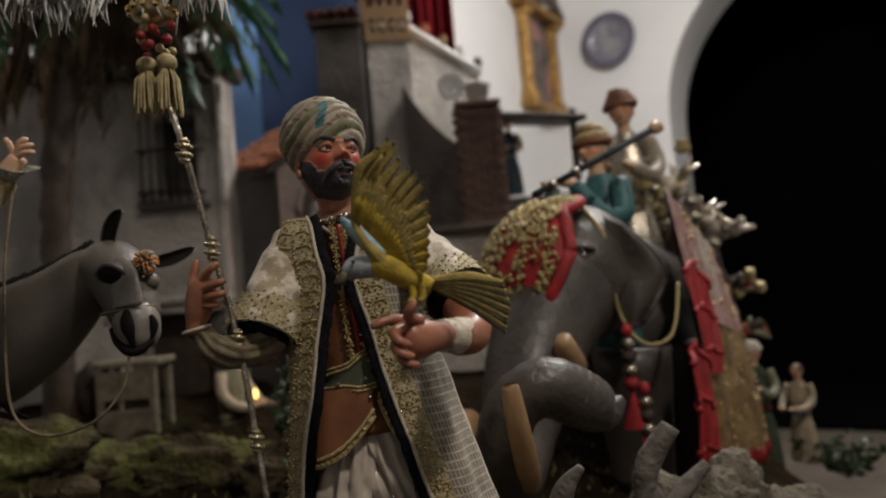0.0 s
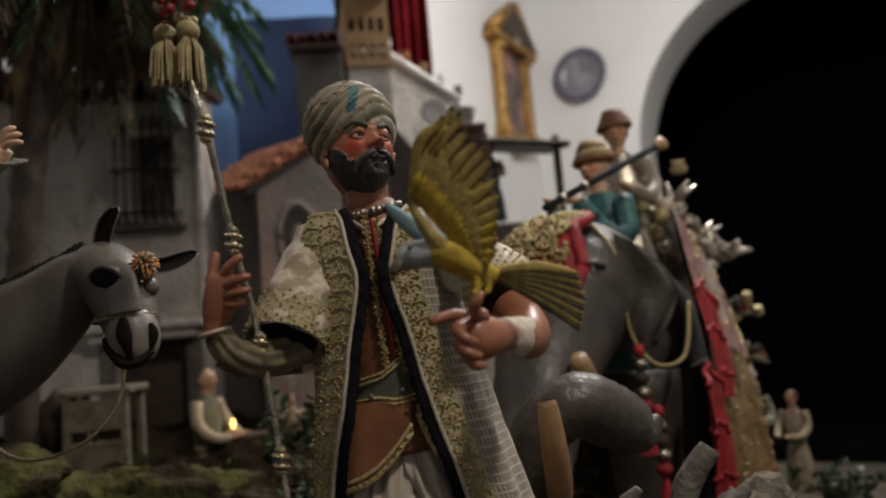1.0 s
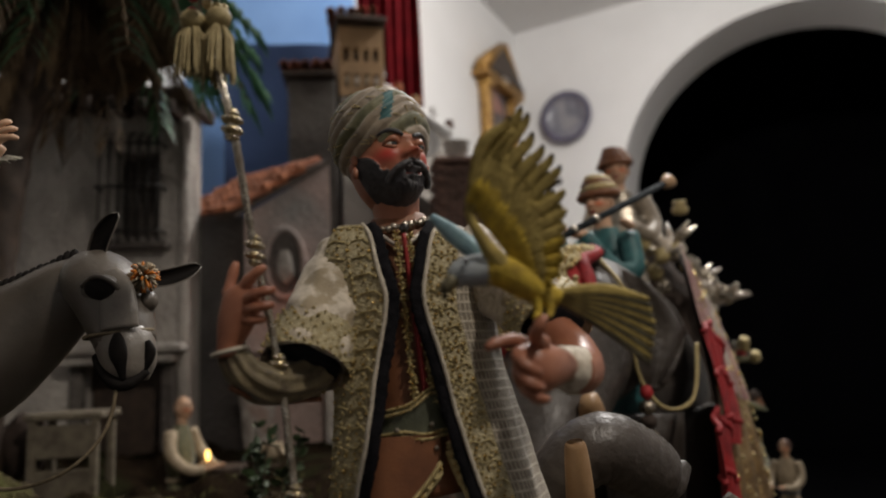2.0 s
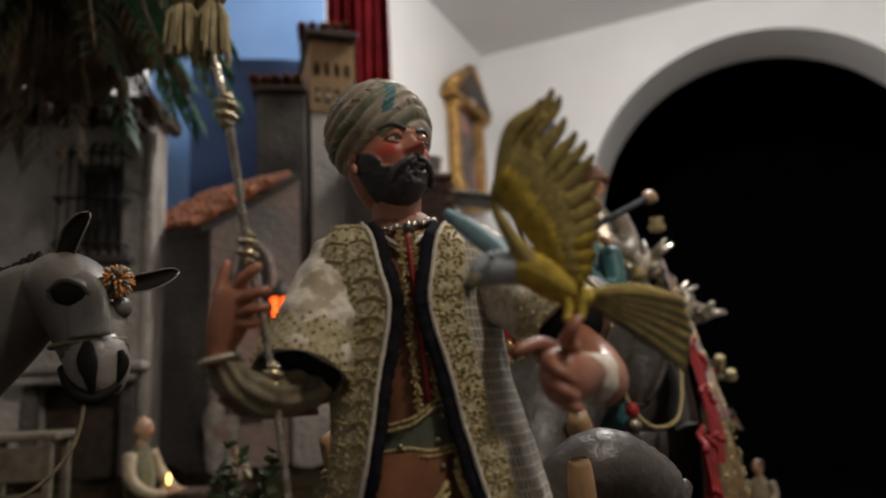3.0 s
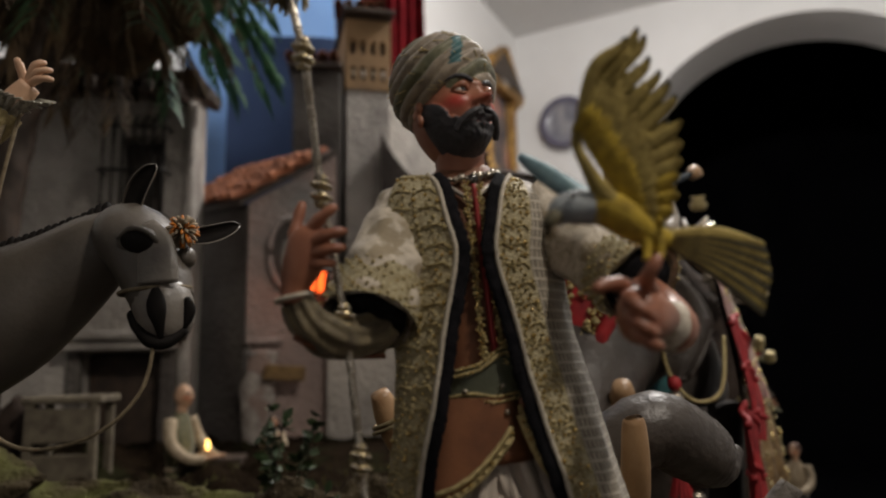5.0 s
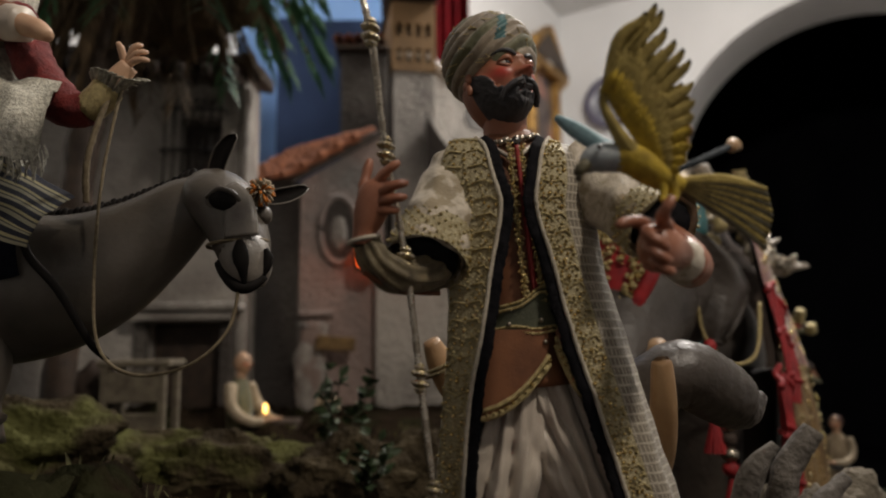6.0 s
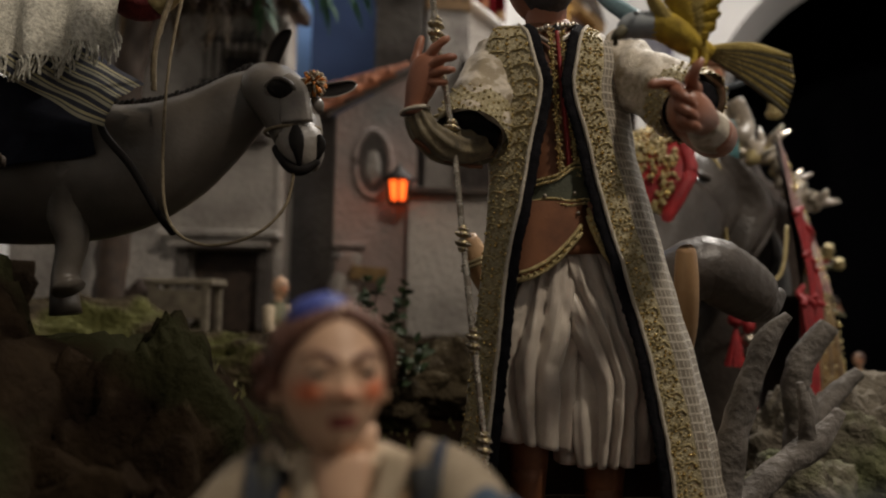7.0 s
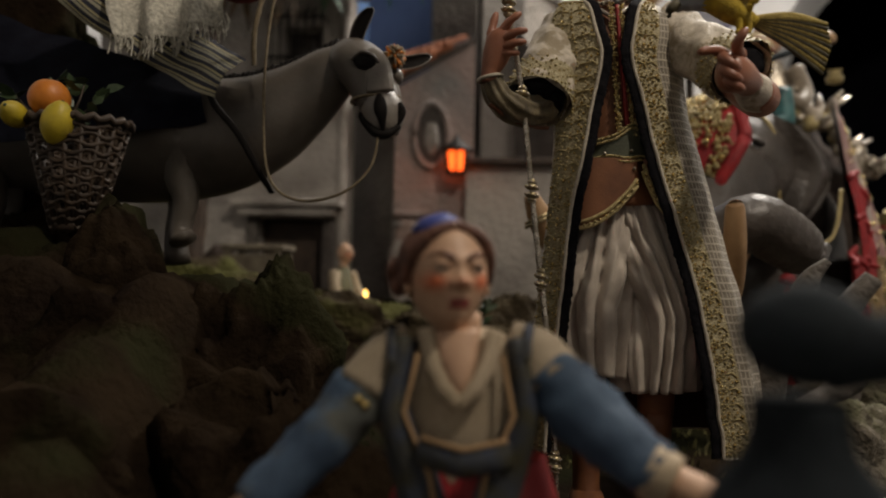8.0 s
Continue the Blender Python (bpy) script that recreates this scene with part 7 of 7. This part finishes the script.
def dead_branch():
    BARK = mat("grey_dead_bark", (0.17, 0.15, 0.13), (0.065, 0.055, 0.045), 0.75, scale=50, bump=1.0, fine=160, dist=0.003)
    t = thing("dead_branch", "twisted grey dead branch lying against the rocks", "branch", at=(0.06, 0.5, 1.02))
    for spec in (
        [(0.045, 0.49, 1.0, 0.009, 0.009), (0.05, 0.485, 1.08, 0.011, 0.01), (0.06, 0.478, 1.13, 0.009, 0.008), (0.072, 0.472, 1.165, 0.007, 0.007), (0.083, 0.468, 1.18, 0.003, 0.003)],
        [(0.05, 0.485, 1.05, 0.009, 0.009), (0.085, 0.5, 1.075, 0.0085, 0.008), (0.12, 0.51, 1.095, 0.008, 0.008), (0.14, 0.515, 1.115, 0.004, 0.004)],
        [(0.115, 0.51, 1.09, 0.006, 0.006), (0.112, 0.505, 1.115, 0.005, 0.005), (0.108, 0.505, 1.135, 0.0025, 0.0025)],
        [(0.16, 0.63, 1.0, 0.016, 0.016), (0.17, 0.625, 1.08, 0.014, 0.013), (0.165, 0.62, 1.13, 0.011, 0.011), (0.19, 0.615, 1.17, 0.008, 0.008)],
        [(0.17, 0.625, 1.07, 0.01, 0.01), (0.2, 0.63, 1.11, 0.009, 0.009), (0.225, 0.635, 1.13, 0.005, 0.005)],
    ):
        b = Build()
        limb(b, spec, BARK, n=22, seg=12, wob=0.3, freq=70)
        part("limb", b, t)


dead_branch()


def palm():
    """Palm with a green crown and a skirt of dry fronds."""
    t = thing("palm_tree", "small palm tree with green fronds and shaggy dry skirt", "tree", at=(-0.86, 1.5, 1.05))
    b = Build()
    limb(b, [(-0.83, 1.52, 1.0, 0.035, 0.035), (-0.82, 1.51, 1.4, 0.03, 0.03), (-0.79, 1.5, 1.75, 0.032, 0.032), (-0.7, 1.47, 2.04, 0.04, 0.04)], WOOD, n=40, seg=16, wob=0.4, freq=40)
    part("trunk", b, t)
    b = Build()
    b.ball((-0.7, 1.55, 2.06), (0.26, 0.12, 0.15), PALMB, rings=20, seg=30, warp=lambda d: 1 + 0.3 * noise.fractal(d * 3, 0.9, 2, 4))
    part("crown_core", b, t, "dry matted leaf bases")
    rng = random.Random(11)
    top = Vector((-0.66, 1.46, 2.06))
    for i in range(64):
        dry = i % 9 > 4
        a = rng.uniform(0, 6.28)
        reach, drop = (rng.uniform(0.22, 0.42), rng.uniform(0.02, 0.26)) if not dry else (rng.uniform(0.06, 0.3), rng.uniform(0.12, 0.3))
        out = Vector((math.cos(a), math.sin(a) * 0.7 - 0.15, 0))
        q = smooth_path([tuple(top), tuple(top + out * reach * 0.5 + Vector((0, 0, 0.09 if not dry else 0.01))), tuple(top + out * reach + Vector((0, 0, -drop)))], 22)
        b = Build()
        material = PALMB if dry else PALMG
        b.tube(q, [0.005 - 0.00018 * k for k in range(22)], PALMB, seg=5)
        for k in range(2, 22):
            p = Vector(q[k])
            d = (Vector(q[min(k + 1, 21)]) - Vector(q[k - 1])).normalized()
            side = d.cross(Vector((0, 0, 1))).normalized()
            for s in (-1, 1):
                for rep in range(2):
                    ln = rng.uniform(0.08, 0.14) * (1.1 - 0.5 * k / 22)
                    w = Vector((0, 0, 1)).cross(side).normalized() * 0.0045
                    e = p + (side * s * 0.75 + d * 0.7 + Vector((0, 0, -0.25 - 0.5 * dry + rng.uniform(-0.2, 0.15)))).normalized() * ln
                    mid = p.lerp(e, 0.5) + Vector((0, 0, 0.008))
                    b.add([p - w * 0.4, p + w * 0.4, mid + w, e, mid - w], [(0, 1, 2), (0, 2, 4), (4, 2, 3)], material)
        part("frond", b, t, "dry brown frond" if dry else "green frond")


palm()


def pink_house():
    """Pink-plastered house: gable front, side wall coloured dark as eaves shade, tiled roof, oval niche."""
    t = thing("pink_house", "weathered pink and grey plaster house with terracotta tile roof", "house", at=(-0.42, 1.9, 1.0))
    e0, e1, v1 = Vector((-0.42, 1.885, 1.695)), Vector((-0.625, 2.165, 1.735)), Vector((-0.2, 1.955, 1.845))
    b = Build()
    front = [Vector((-0.418, 1.9, 1.0)), Vector((-0.2, 1.97, 1.0)), v1 + Vector((0, 0.015, -0.012)), e0 + Vector((0.004, 0.015, -0.012))]
    back = [p + Vector((-0.1, 0.5, 0)) for p in front]
    b.add(front + back, [(0, 1, 2, 3), (1, 5, 6, 2), (4, 7, 6, 5), (3, 2, 6, 7)], PINKWALL, False)
    part("front_wall", b, t)
    b = Build()
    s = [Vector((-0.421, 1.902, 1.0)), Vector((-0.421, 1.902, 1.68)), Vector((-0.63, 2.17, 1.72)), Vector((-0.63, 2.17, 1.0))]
    b.add(s + [p + Vector((0.012, 0.01, 0)) for p in s], [(0, 1, 2, 3), (4, 7, 6, 5), (0, 4, 5, 1)], DARK_SHADE_WALL, False)
    # pink house's side, with the shade below the eaves put into its colour
    part("side_wall", b, t, "side wall coloured dark for the shade under the eave")
    al, dn = (e1 - e0).normalized(), (e0 - v1).normalized()
    b = Build()
    up = (v1 - e0)
    q = [e0 + dn * 0.02, e0 + up, e0 + up + (e1 - e0) * 1.3, e1 + dn * 0.02 + (e1 - e0) * 0.3]
    b.add(q + [p + Vector((0, 0, -0.014)) for p in q], [(0, 1, 2, 3), (7, 6, 5, 4), (0, 4, 5, 1), (3, 7, 4, 0)], WOOD, False)
    roof = part("roof_deck", b, t, "dark wooden roof boards")
    tile_roof(t, e0 + dn * 0.035 + al * 0.012, e1 - e0, dn, 11, 5, step=0.041, run=0.056)
    b = Build()
    d = (Vector((-0.2, 1.97, 0)) - Vector((-0.418, 1.9, 0))).normalized()
    nrm = Vector((d.y, -d.x, 0))
    c = Vector((-0.32, 1.926, 1.555))
    ring = [c + d * 0.05 * math.cos(a) + Vector((0, 0, 0.09 * math.sin(a))) + nrm * 0.008 for a in np.linspace(0, 6.2832, 40)]
    b.tube(ring, 0.009, PINKWALL, seg=8, caps=False)
    part("niche_frame", b, t, "moulded oval plaster frame")
    b = Build()
    # flat disc; its dark colour gives the shade of a hollow niche
    b.add([c + nrm * 0.004] + ring[:-1], [(0, i + 1, (i + 1) % 39 + 1) for i in range(39)], DARK_SHADE_WALL, False)
    b.ball(c + nrm * 0.01 + Vector((0, 0, -0.01)), (0.022, 0.008, 0.045), GREYWALL, rings=10, seg=12, warp=lambda q: 1 + 0.25 * noise.noise(q * 3))
    part("niche", b, t, "oval niche with its shade painted dark, and a worn relief")
    for z, w in ((1.33, 0.09), (1.3, 0.075)):
        b = Build()
        b.box((-0.375, 1.905, z), (w, 0.03, 0.014), PINKWALL, rot=(0, 0, 18), bevel=0.003)
        part("moulding", b, t)
    b = Build()
    limb(b, [(-0.37, 1.9, 1.31, 0.03, 0.015), (-0.385, 1.895, 1.2, 0.042, 0.02), (-0.38, 1.9, 1.05, 0.034, 0.02)], mat('flaking_whitewash', (0.5, 0.46, 0.42), (0.3, 0.26, 0.23), 0.9, scale=40, bump=0.8, fine=90, c3=(0.3, 0.22, 0.19), dist=0.008), n=12, seg=14, up=(0, 1, 0), wob=0.25, freq=30)
    part("flaked_plaster", b, t, "flaking pale plaster pier")


pink_house()


def sign_board():
    b = Build()
    b.box((-0.318, 1.868, 1.252), (0.1, 0.014, 0.036), mat("ochre_board", (0.26, 0.16, 0.06), (0.14, 0.085, 0.035), 0.8, scale=60, bump=0.5, fine=200), rot=(0, 4, 18), bevel=0.003)
    return single("board", b, "small ochre wooden board fixed to the pale house pier", "board")


sign_board()


def lantern():
    t = thing("lantern", "small iron wall lantern glowing orange on the pink house", "lantern", at=(-0.243, 1.88, 1.44))
    c = Vector((-0.243, 1.88, 1.475))
    b = Build()
    for x, y in ((-1, -1), (1, -1), (1, 1), (-1, 1)):
        b.tube([c + Vector((x * 0.022, y * 0.022, -0.03)), c + Vector((x * 0.03, y * 0.03, 0.03))], 0.0048, IRON, seg=6)
    b.box(c + Vector((0, 0, -0.033)), (0.052, 0.052, 0.006), IRON)
    part("cage", b, t)
    b = Build()
    b.lathe(c + Vector((0, 0, 0.03)), [(0.048, -0.002), (0.046, 0.004), (0.012, 0.028), (0.004, 0.04), (0.0005, 0.044)], IRON, 8)
    part("cap", b, t, "pointed iron cap")
    b = Build()
    for x, y in ((0, -1), (1, 0), (-1, 0)):
        b.tube([c + Vector((x * 0.027, y * 0.027, -0.03)), c + Vector((x * 0.029, y * 0.029, 0.03))], 0.003, IRON, seg=6)
    part("mullion", b, t)
    PANE = glow("lantern_pane", (1.0, 0.14, 0.02), 1.5)
    for x, y, r in ((0, -1, 0), (1, 0, 90), (0, 1, 0), (-1, 0, 90)):
        b = Build()
        b.box(c + Vector((x * 0.0245, y * 0.0245, 0)), (0.04, 0.003, 0.05), PANE, rot=(0, 0, r))
        part("pane", b, t, "glowing orange pane")
    b = Build()
    b.tube([c + Vector((0, 0.02, 0.075)), c + Vector((0.0, 0.05, 0.08)), c + Vector((0, 0.085, 0.06))], 0.004, IRON, seg=6)
    part("bracket", b, t)
    d = bpy.data.lights.new("lantern_bulb", "POINT")
    d.energy, d.color, d.shadow_soft_size = 0.05, (1.0, 0.3, 0.08), 0.02
    ob = new("lantern_bulb", d)
    ob.location = c + Vector((0, -0.045, 0))


lantern()


def grey_house():
    t = thing("grey_house", "tall grey plastered house with barred window and dark doorway", "house", at=(-0.86, 1.85, 1.0))
    b = Build()
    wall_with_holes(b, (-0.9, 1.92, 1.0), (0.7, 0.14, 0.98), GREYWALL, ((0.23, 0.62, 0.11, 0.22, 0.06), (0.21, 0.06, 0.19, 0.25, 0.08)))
    part("wall", b, t)
    b = Build()
    for k in range(7):
        x = -0.745 + 0.023 * k
        b.tube([(x, 1.825, 1.59), (x, 1.8, 1.62), (x, 1.8, 1.86), (x, 1.83, 1.885)], 0.0042, IRON, seg=6)
    for z in (1.63, 1.74, 1.85):
        b.tube([(-0.755, 1.845, z), (-0.755, 1.8, z), (-0.6, 1.8, z), (-0.6, 1.845, z)], 0.0042, IRON, seg=6)
    part("window_grille", b, t, "projecting dark iron window cage")
    b = Build()
    b.box((-0.675, 1.835, 1.598), (0.18, 0.05, 0.022), DARK_SHADE_WALL, bevel=0.004)
    part("window_sill", b, t)
    for z, dpt, w in ((1.345, 0.09, 0.3), (1.322, 0.06, 0.26)):
        b = Build()
        b.box((-0.69, 1.82, z), (w, dpt, 0.02), GREYWALL, bevel=0.004)
        part("door_lintel", b, t, "moulded stone lintel")
    b = Build()
    b.box((-0.69, 1.905, 1.185), (0.18, 0.02, 0.24), WOOD, bevel=0.004)
    part("door", b, t, "dark wooden door")
    for x in (-0.795, -0.585):
        b = Build()
        b.box((x, 1.845, 1.17), (0.03, 0.03, 0.28), DARK_SHADE_WALL, bevel=0.004)
        part("door_jamb", b, t)
    b = Build()
    b.box((-0.9, 1.9, 2.0), (0.76, 0.26, 0.03), WOOD, rot=(6, 3, 0), bevel=0.006)
    part("eave", b, t, "dark wooden eave")
    for k in range(12):
        b = Build()
        b.box((-1.22 + 0.065 * k, 1.82, 1.97 - 0.0035 * k), (0.026, 0.14, 0.034), WOOD, rot=(6, 3, 0), bevel=0.004)
        part("rafter", b, t)
    b = Build()
    limb(b, [(-0.552, 1.86, 1.0, 0.02, 0.018), (-0.556, 1.852, 1.5, 0.014, 0.012), (-0.556, 1.852, 1.93, 0.014, 0.012)], GREYWALL, n=30, seg=12, up=(0, 1, 0), wob=0.3, freq=20)
    part("corner", b, t, "crumbling corner plaster")


grey_house()


def loggia_tower():
    t = thing("tower", "dark plastered tower with ochre brick loggia and tiled top", "tower", at=(-0.2, 2.6, 1.0))
    b = Build()
    b.box((-0.292, 2.66, 1.66), (0.17, 0.3, 1.3), DARK_SHADE_WALL, bevel=0.004)
    part("wall", b, t, "dark plaster wall")
    b = Build()
    b.box((-0.132, 2.68, 1.6), (0.16, 0.3, 1.3), GREYWALL, rot=(0, 0, 8), bevel=0.004)
    part("wall", b, t, "pale grey plaster wall")
    b = Build()
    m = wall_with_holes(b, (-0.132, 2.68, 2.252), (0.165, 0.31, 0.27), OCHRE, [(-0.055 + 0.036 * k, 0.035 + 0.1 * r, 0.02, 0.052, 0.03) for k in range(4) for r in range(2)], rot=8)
    part("loggia", b, t, "ochre brick loggia with small openings")
    for k in range(4):
        b = Build()
        c = m @ Vector((-0.055 + 0.036 * k, -0.15, 0.06))
        b.ball(c, (0.009, 0.006, 0.016), SATIN if k % 2 else TAN, rings=8, seg=10)
        part("window_jar", b, t, "pale jar in a loggia opening")
    for k, (x, z) in enumerate(((-0.3, 2.325), (-0.132, 2.54))):
        b = Build()
        b.box((x, 2.66, z), (0.19, 0.36, 0.018), WOOD, rot=(0, 0, 8 * k), bevel=0.003)
        part("roof_deck", b, t)
    tile_roof(t, Vector((-0.215, 2.49, 2.552)), Vector((1, 0.14, 0.1)), Vector((0, -1, -0.12)), 5, 5, 0.038, 0.06)
    tile_roof(t, Vector((-0.385, 2.48, 2.34)), Vector((1, 0.05, 0.06)), Vector((0, -1, -0.12)), 5, 5, 0.038, 0.06)


loggia_tower()


def terrace():
    t = thing("terrace_house", "grey terraced house with whitewashed parapet and curved wall", "house", at=(0.1, 2.6, 1.0))
    b = Build()
    q = [Vector((-0.05, 2.72, 1.0)), Vector((0.24, 2.86, 1.0))]
    prof = [(0, 2.35), (1, 2.2)]
    v = [q[0], q[1], q[1] + Vector((0, 0, 1.2)), q[0] + Vector((0, 0, 1.36))]
    b.add(v + [p + Vector((-0.06, 0.2, 0)) for p in v], [(0, 1, 2, 3), (1, 5, 6, 2), (3, 2, 6, 7), (4, 7, 6, 5), (0, 3, 7, 4)], GREYWALL, False)
    part("wall", b, t)
    b = Build()
    b.tube([Vector((-0.055, 2.715, 2.38)), Vector((0.25, 2.86, 2.215))], (0.02, 0.014), PLASTER, seg=6)
    part("coping", b, t, "whitewashed coping")
    for k in range(5):
        b = Build()
        p = Vector((-0.04, 2.72, 2.4)).lerp(Vector((0.24, 2.86, 2.235)), k / 4)
        b.lathe(p, [(0.001, 0), (0.016, 0.001), (0.02, 0.018), (0.014, 0.03), (0.018, 0.036)], (PLASTER, TILE, OCHRE)[k % 3], 12)
        single("flowerpot", b, "small clay pot standing on the whitewashed coping", "pot", group="pots on the coping")
    b = Build()
    rows = []
    for u in np.linspace(0, 1, 24):
        x = -0.07 + 0.3 * u
        top = 2.06 - 0.3 * math.sin(u * math.pi / 2) ** 0.8
        rows.append([Vector((x, 2.42 - 0.1 * u, z)) for z in (1.0, top)])
    b.grid(rows, DARK_SHADE_WALL, smooth=False)
    b.grid([[p + Vector((0.03, 0.24, 0)) for p in r] for r in rows], DARK_SHADE_WALL, smooth=False)
    b.grid([[r[1] for r in rows], [r[1] + Vector((0.03, 0.24, 0)) for r in rows]], DARK_SHADE_WALL, smooth=False)
    part("curved_wall", b, t, "dark wall with a sweeping curved top")
    b = Build()
    b.box((0.1, 1.98, 1.235), (0.64, 0.12, 0.47), GREYWALL, bevel=0.004)
    part("lower_wall", b, t, "low grey plaster wall")
    b = Build()
    b.box((0.1, 1.965, 1.478), (0.66, 0.17, 0.018), WOOD, bevel=0.003)
    part("ledge", b, t, "dark wooden ledge")
    b = Build()
    b.box((0.36, 2.5, 1.3), (0.36, 0.3, 0.62), DARK_SHADE_WALL, bevel=0.004)
    part("canopy_base", b, t)
    b = Build()
    b.box((0.35, 2.36, 1.875), (0.34, 0.34, 0.02), WOOD, rot=(10, 6, 0), bevel=0.004)
    part("canopy", b, t, "dark wooden canopy")
    for x in (0.24, 0.48):
        b = Build()
        b.box((x, 2.24, 1.72), (0.022, 0.022, 0.3), WOOD, bevel=0.003)
        part("canopy_post", b, t)


terrace()


def wall_dish():
    b = Build()
    b.lathe((0.095, 2.3, 1.99), [(0.001, 0.012), (0.03, 0.012), (0.045, 0.02), (0.047, 0.016), (0.001, 0.004)], PLASTER, 28, rot=(90, 0, 10))
    return single("wall_dish", b, "small white dish hung on the curved house wall", "dish")


def brick_pillar():
    """Square brick chimney pillar with a pale urn on top."""
    t = thing("brick_pillar", "square red-brown brick pillar with corbelled cap", "pillar", at=(0.15, 2.0, 1.48))
    me = None
    random.seed(3)
    b = Build()
    b.box((0.15, 2.0, 1.65), (0.105, 0.105, 0.33), DARK_SHADE_WALL)
    part("core", b, t, "mortar core")
    bb = Build()
    bb.box((0, 0, 0), (0.036, 0.018, 0.0135), BRICK, bevel=0.0016)
    for course in range(20):
        z = 1.495 + 0.0165 * course
        for side in range(4):
            for k in range(3):
                off = -0.04 + 0.04 * k + (0.01 if course % 2 else -0.008)
                if me is None:
                    ob = bb.object("brick", t)
                    me = ob.data
                else:
                    ob = new("brick", me)
                    ob.parent = t
                ob.matrix_parent_inverse = Matrix.Translation(-Vector(t.location))
                ob.matrix_basis = pose(0.15, 2.0, z, 0, 0, 90 * side + 2) @ pose(off, -0.05 - random.uniform(0, 0.002), random.uniform(-0.0006, 0.0006), 0, 0, random.uniform(-2, 2))
    for z, w in ((1.833, 0.13), (1.495, 0.15), (1.475, 0.17)):
        b = Build()
        b.box((0.15, 2.0, z), (w, w, 0.016), BRICK, rot=(0, 0, 2), bevel=0.003)
        part("corbel", b, t)
    b = Build()
    b.lathe((0.158, 2.0, 1.842), [(0.001, 0), (0.022, 0.001), (0.02, 0.008), (0.036, 0.03), (0.034, 0.045), (0.042, 0.055), (0.037, 0.056), (0.03, 0.046)], GREYWALL, 24)
    single("urn", b, "grey stone urn standing on the brick pillar", "urn")


brick_pillar()
wall_dish()


def wooden_stand():
    t = thing("wooden_stand", "small weathered wooden washstand with panelled front", "stand", at=(-0.68, 1.52, 1.05))
    OLDW = mat("weathered_wood", (0.2, 0.17, 0.12), (0.11, 0.09, 0.065), 0.85, scale=50, bump=0.5)
    b = Build()
    b.box((-0.66, 1.5, 1.215), (0.14, 0.1, 0.014), OLDW, bevel=0.003)
    part("top", b, t)
    for x in (-0.715, -0.605):
        for y in (1.46, 1.54):
            b = Build()
            b.box((x, y, 1.13), (0.014, 0.014, 0.17), OLDW, bevel=0.002)
            part("leg", b, t)
    for z in (1.17, 1.09):
        b = Build()
        b.box((-0.66, 1.458, z), (0.1, 0.008, 0.06), OLDW, bevel=0.002)
        part("panel", b, t)
    b = Build()
    b.ball((-0.77, 1.55, 1.16), (0.05, 0.04, 0.06), LINING, rings=14, seg=20, warp=lambda d: 1 + 0.2 * noise.noise(d * 2))
    single("sack", b, "dark cloth sack beside the washstand", "sack")


wooden_stand()
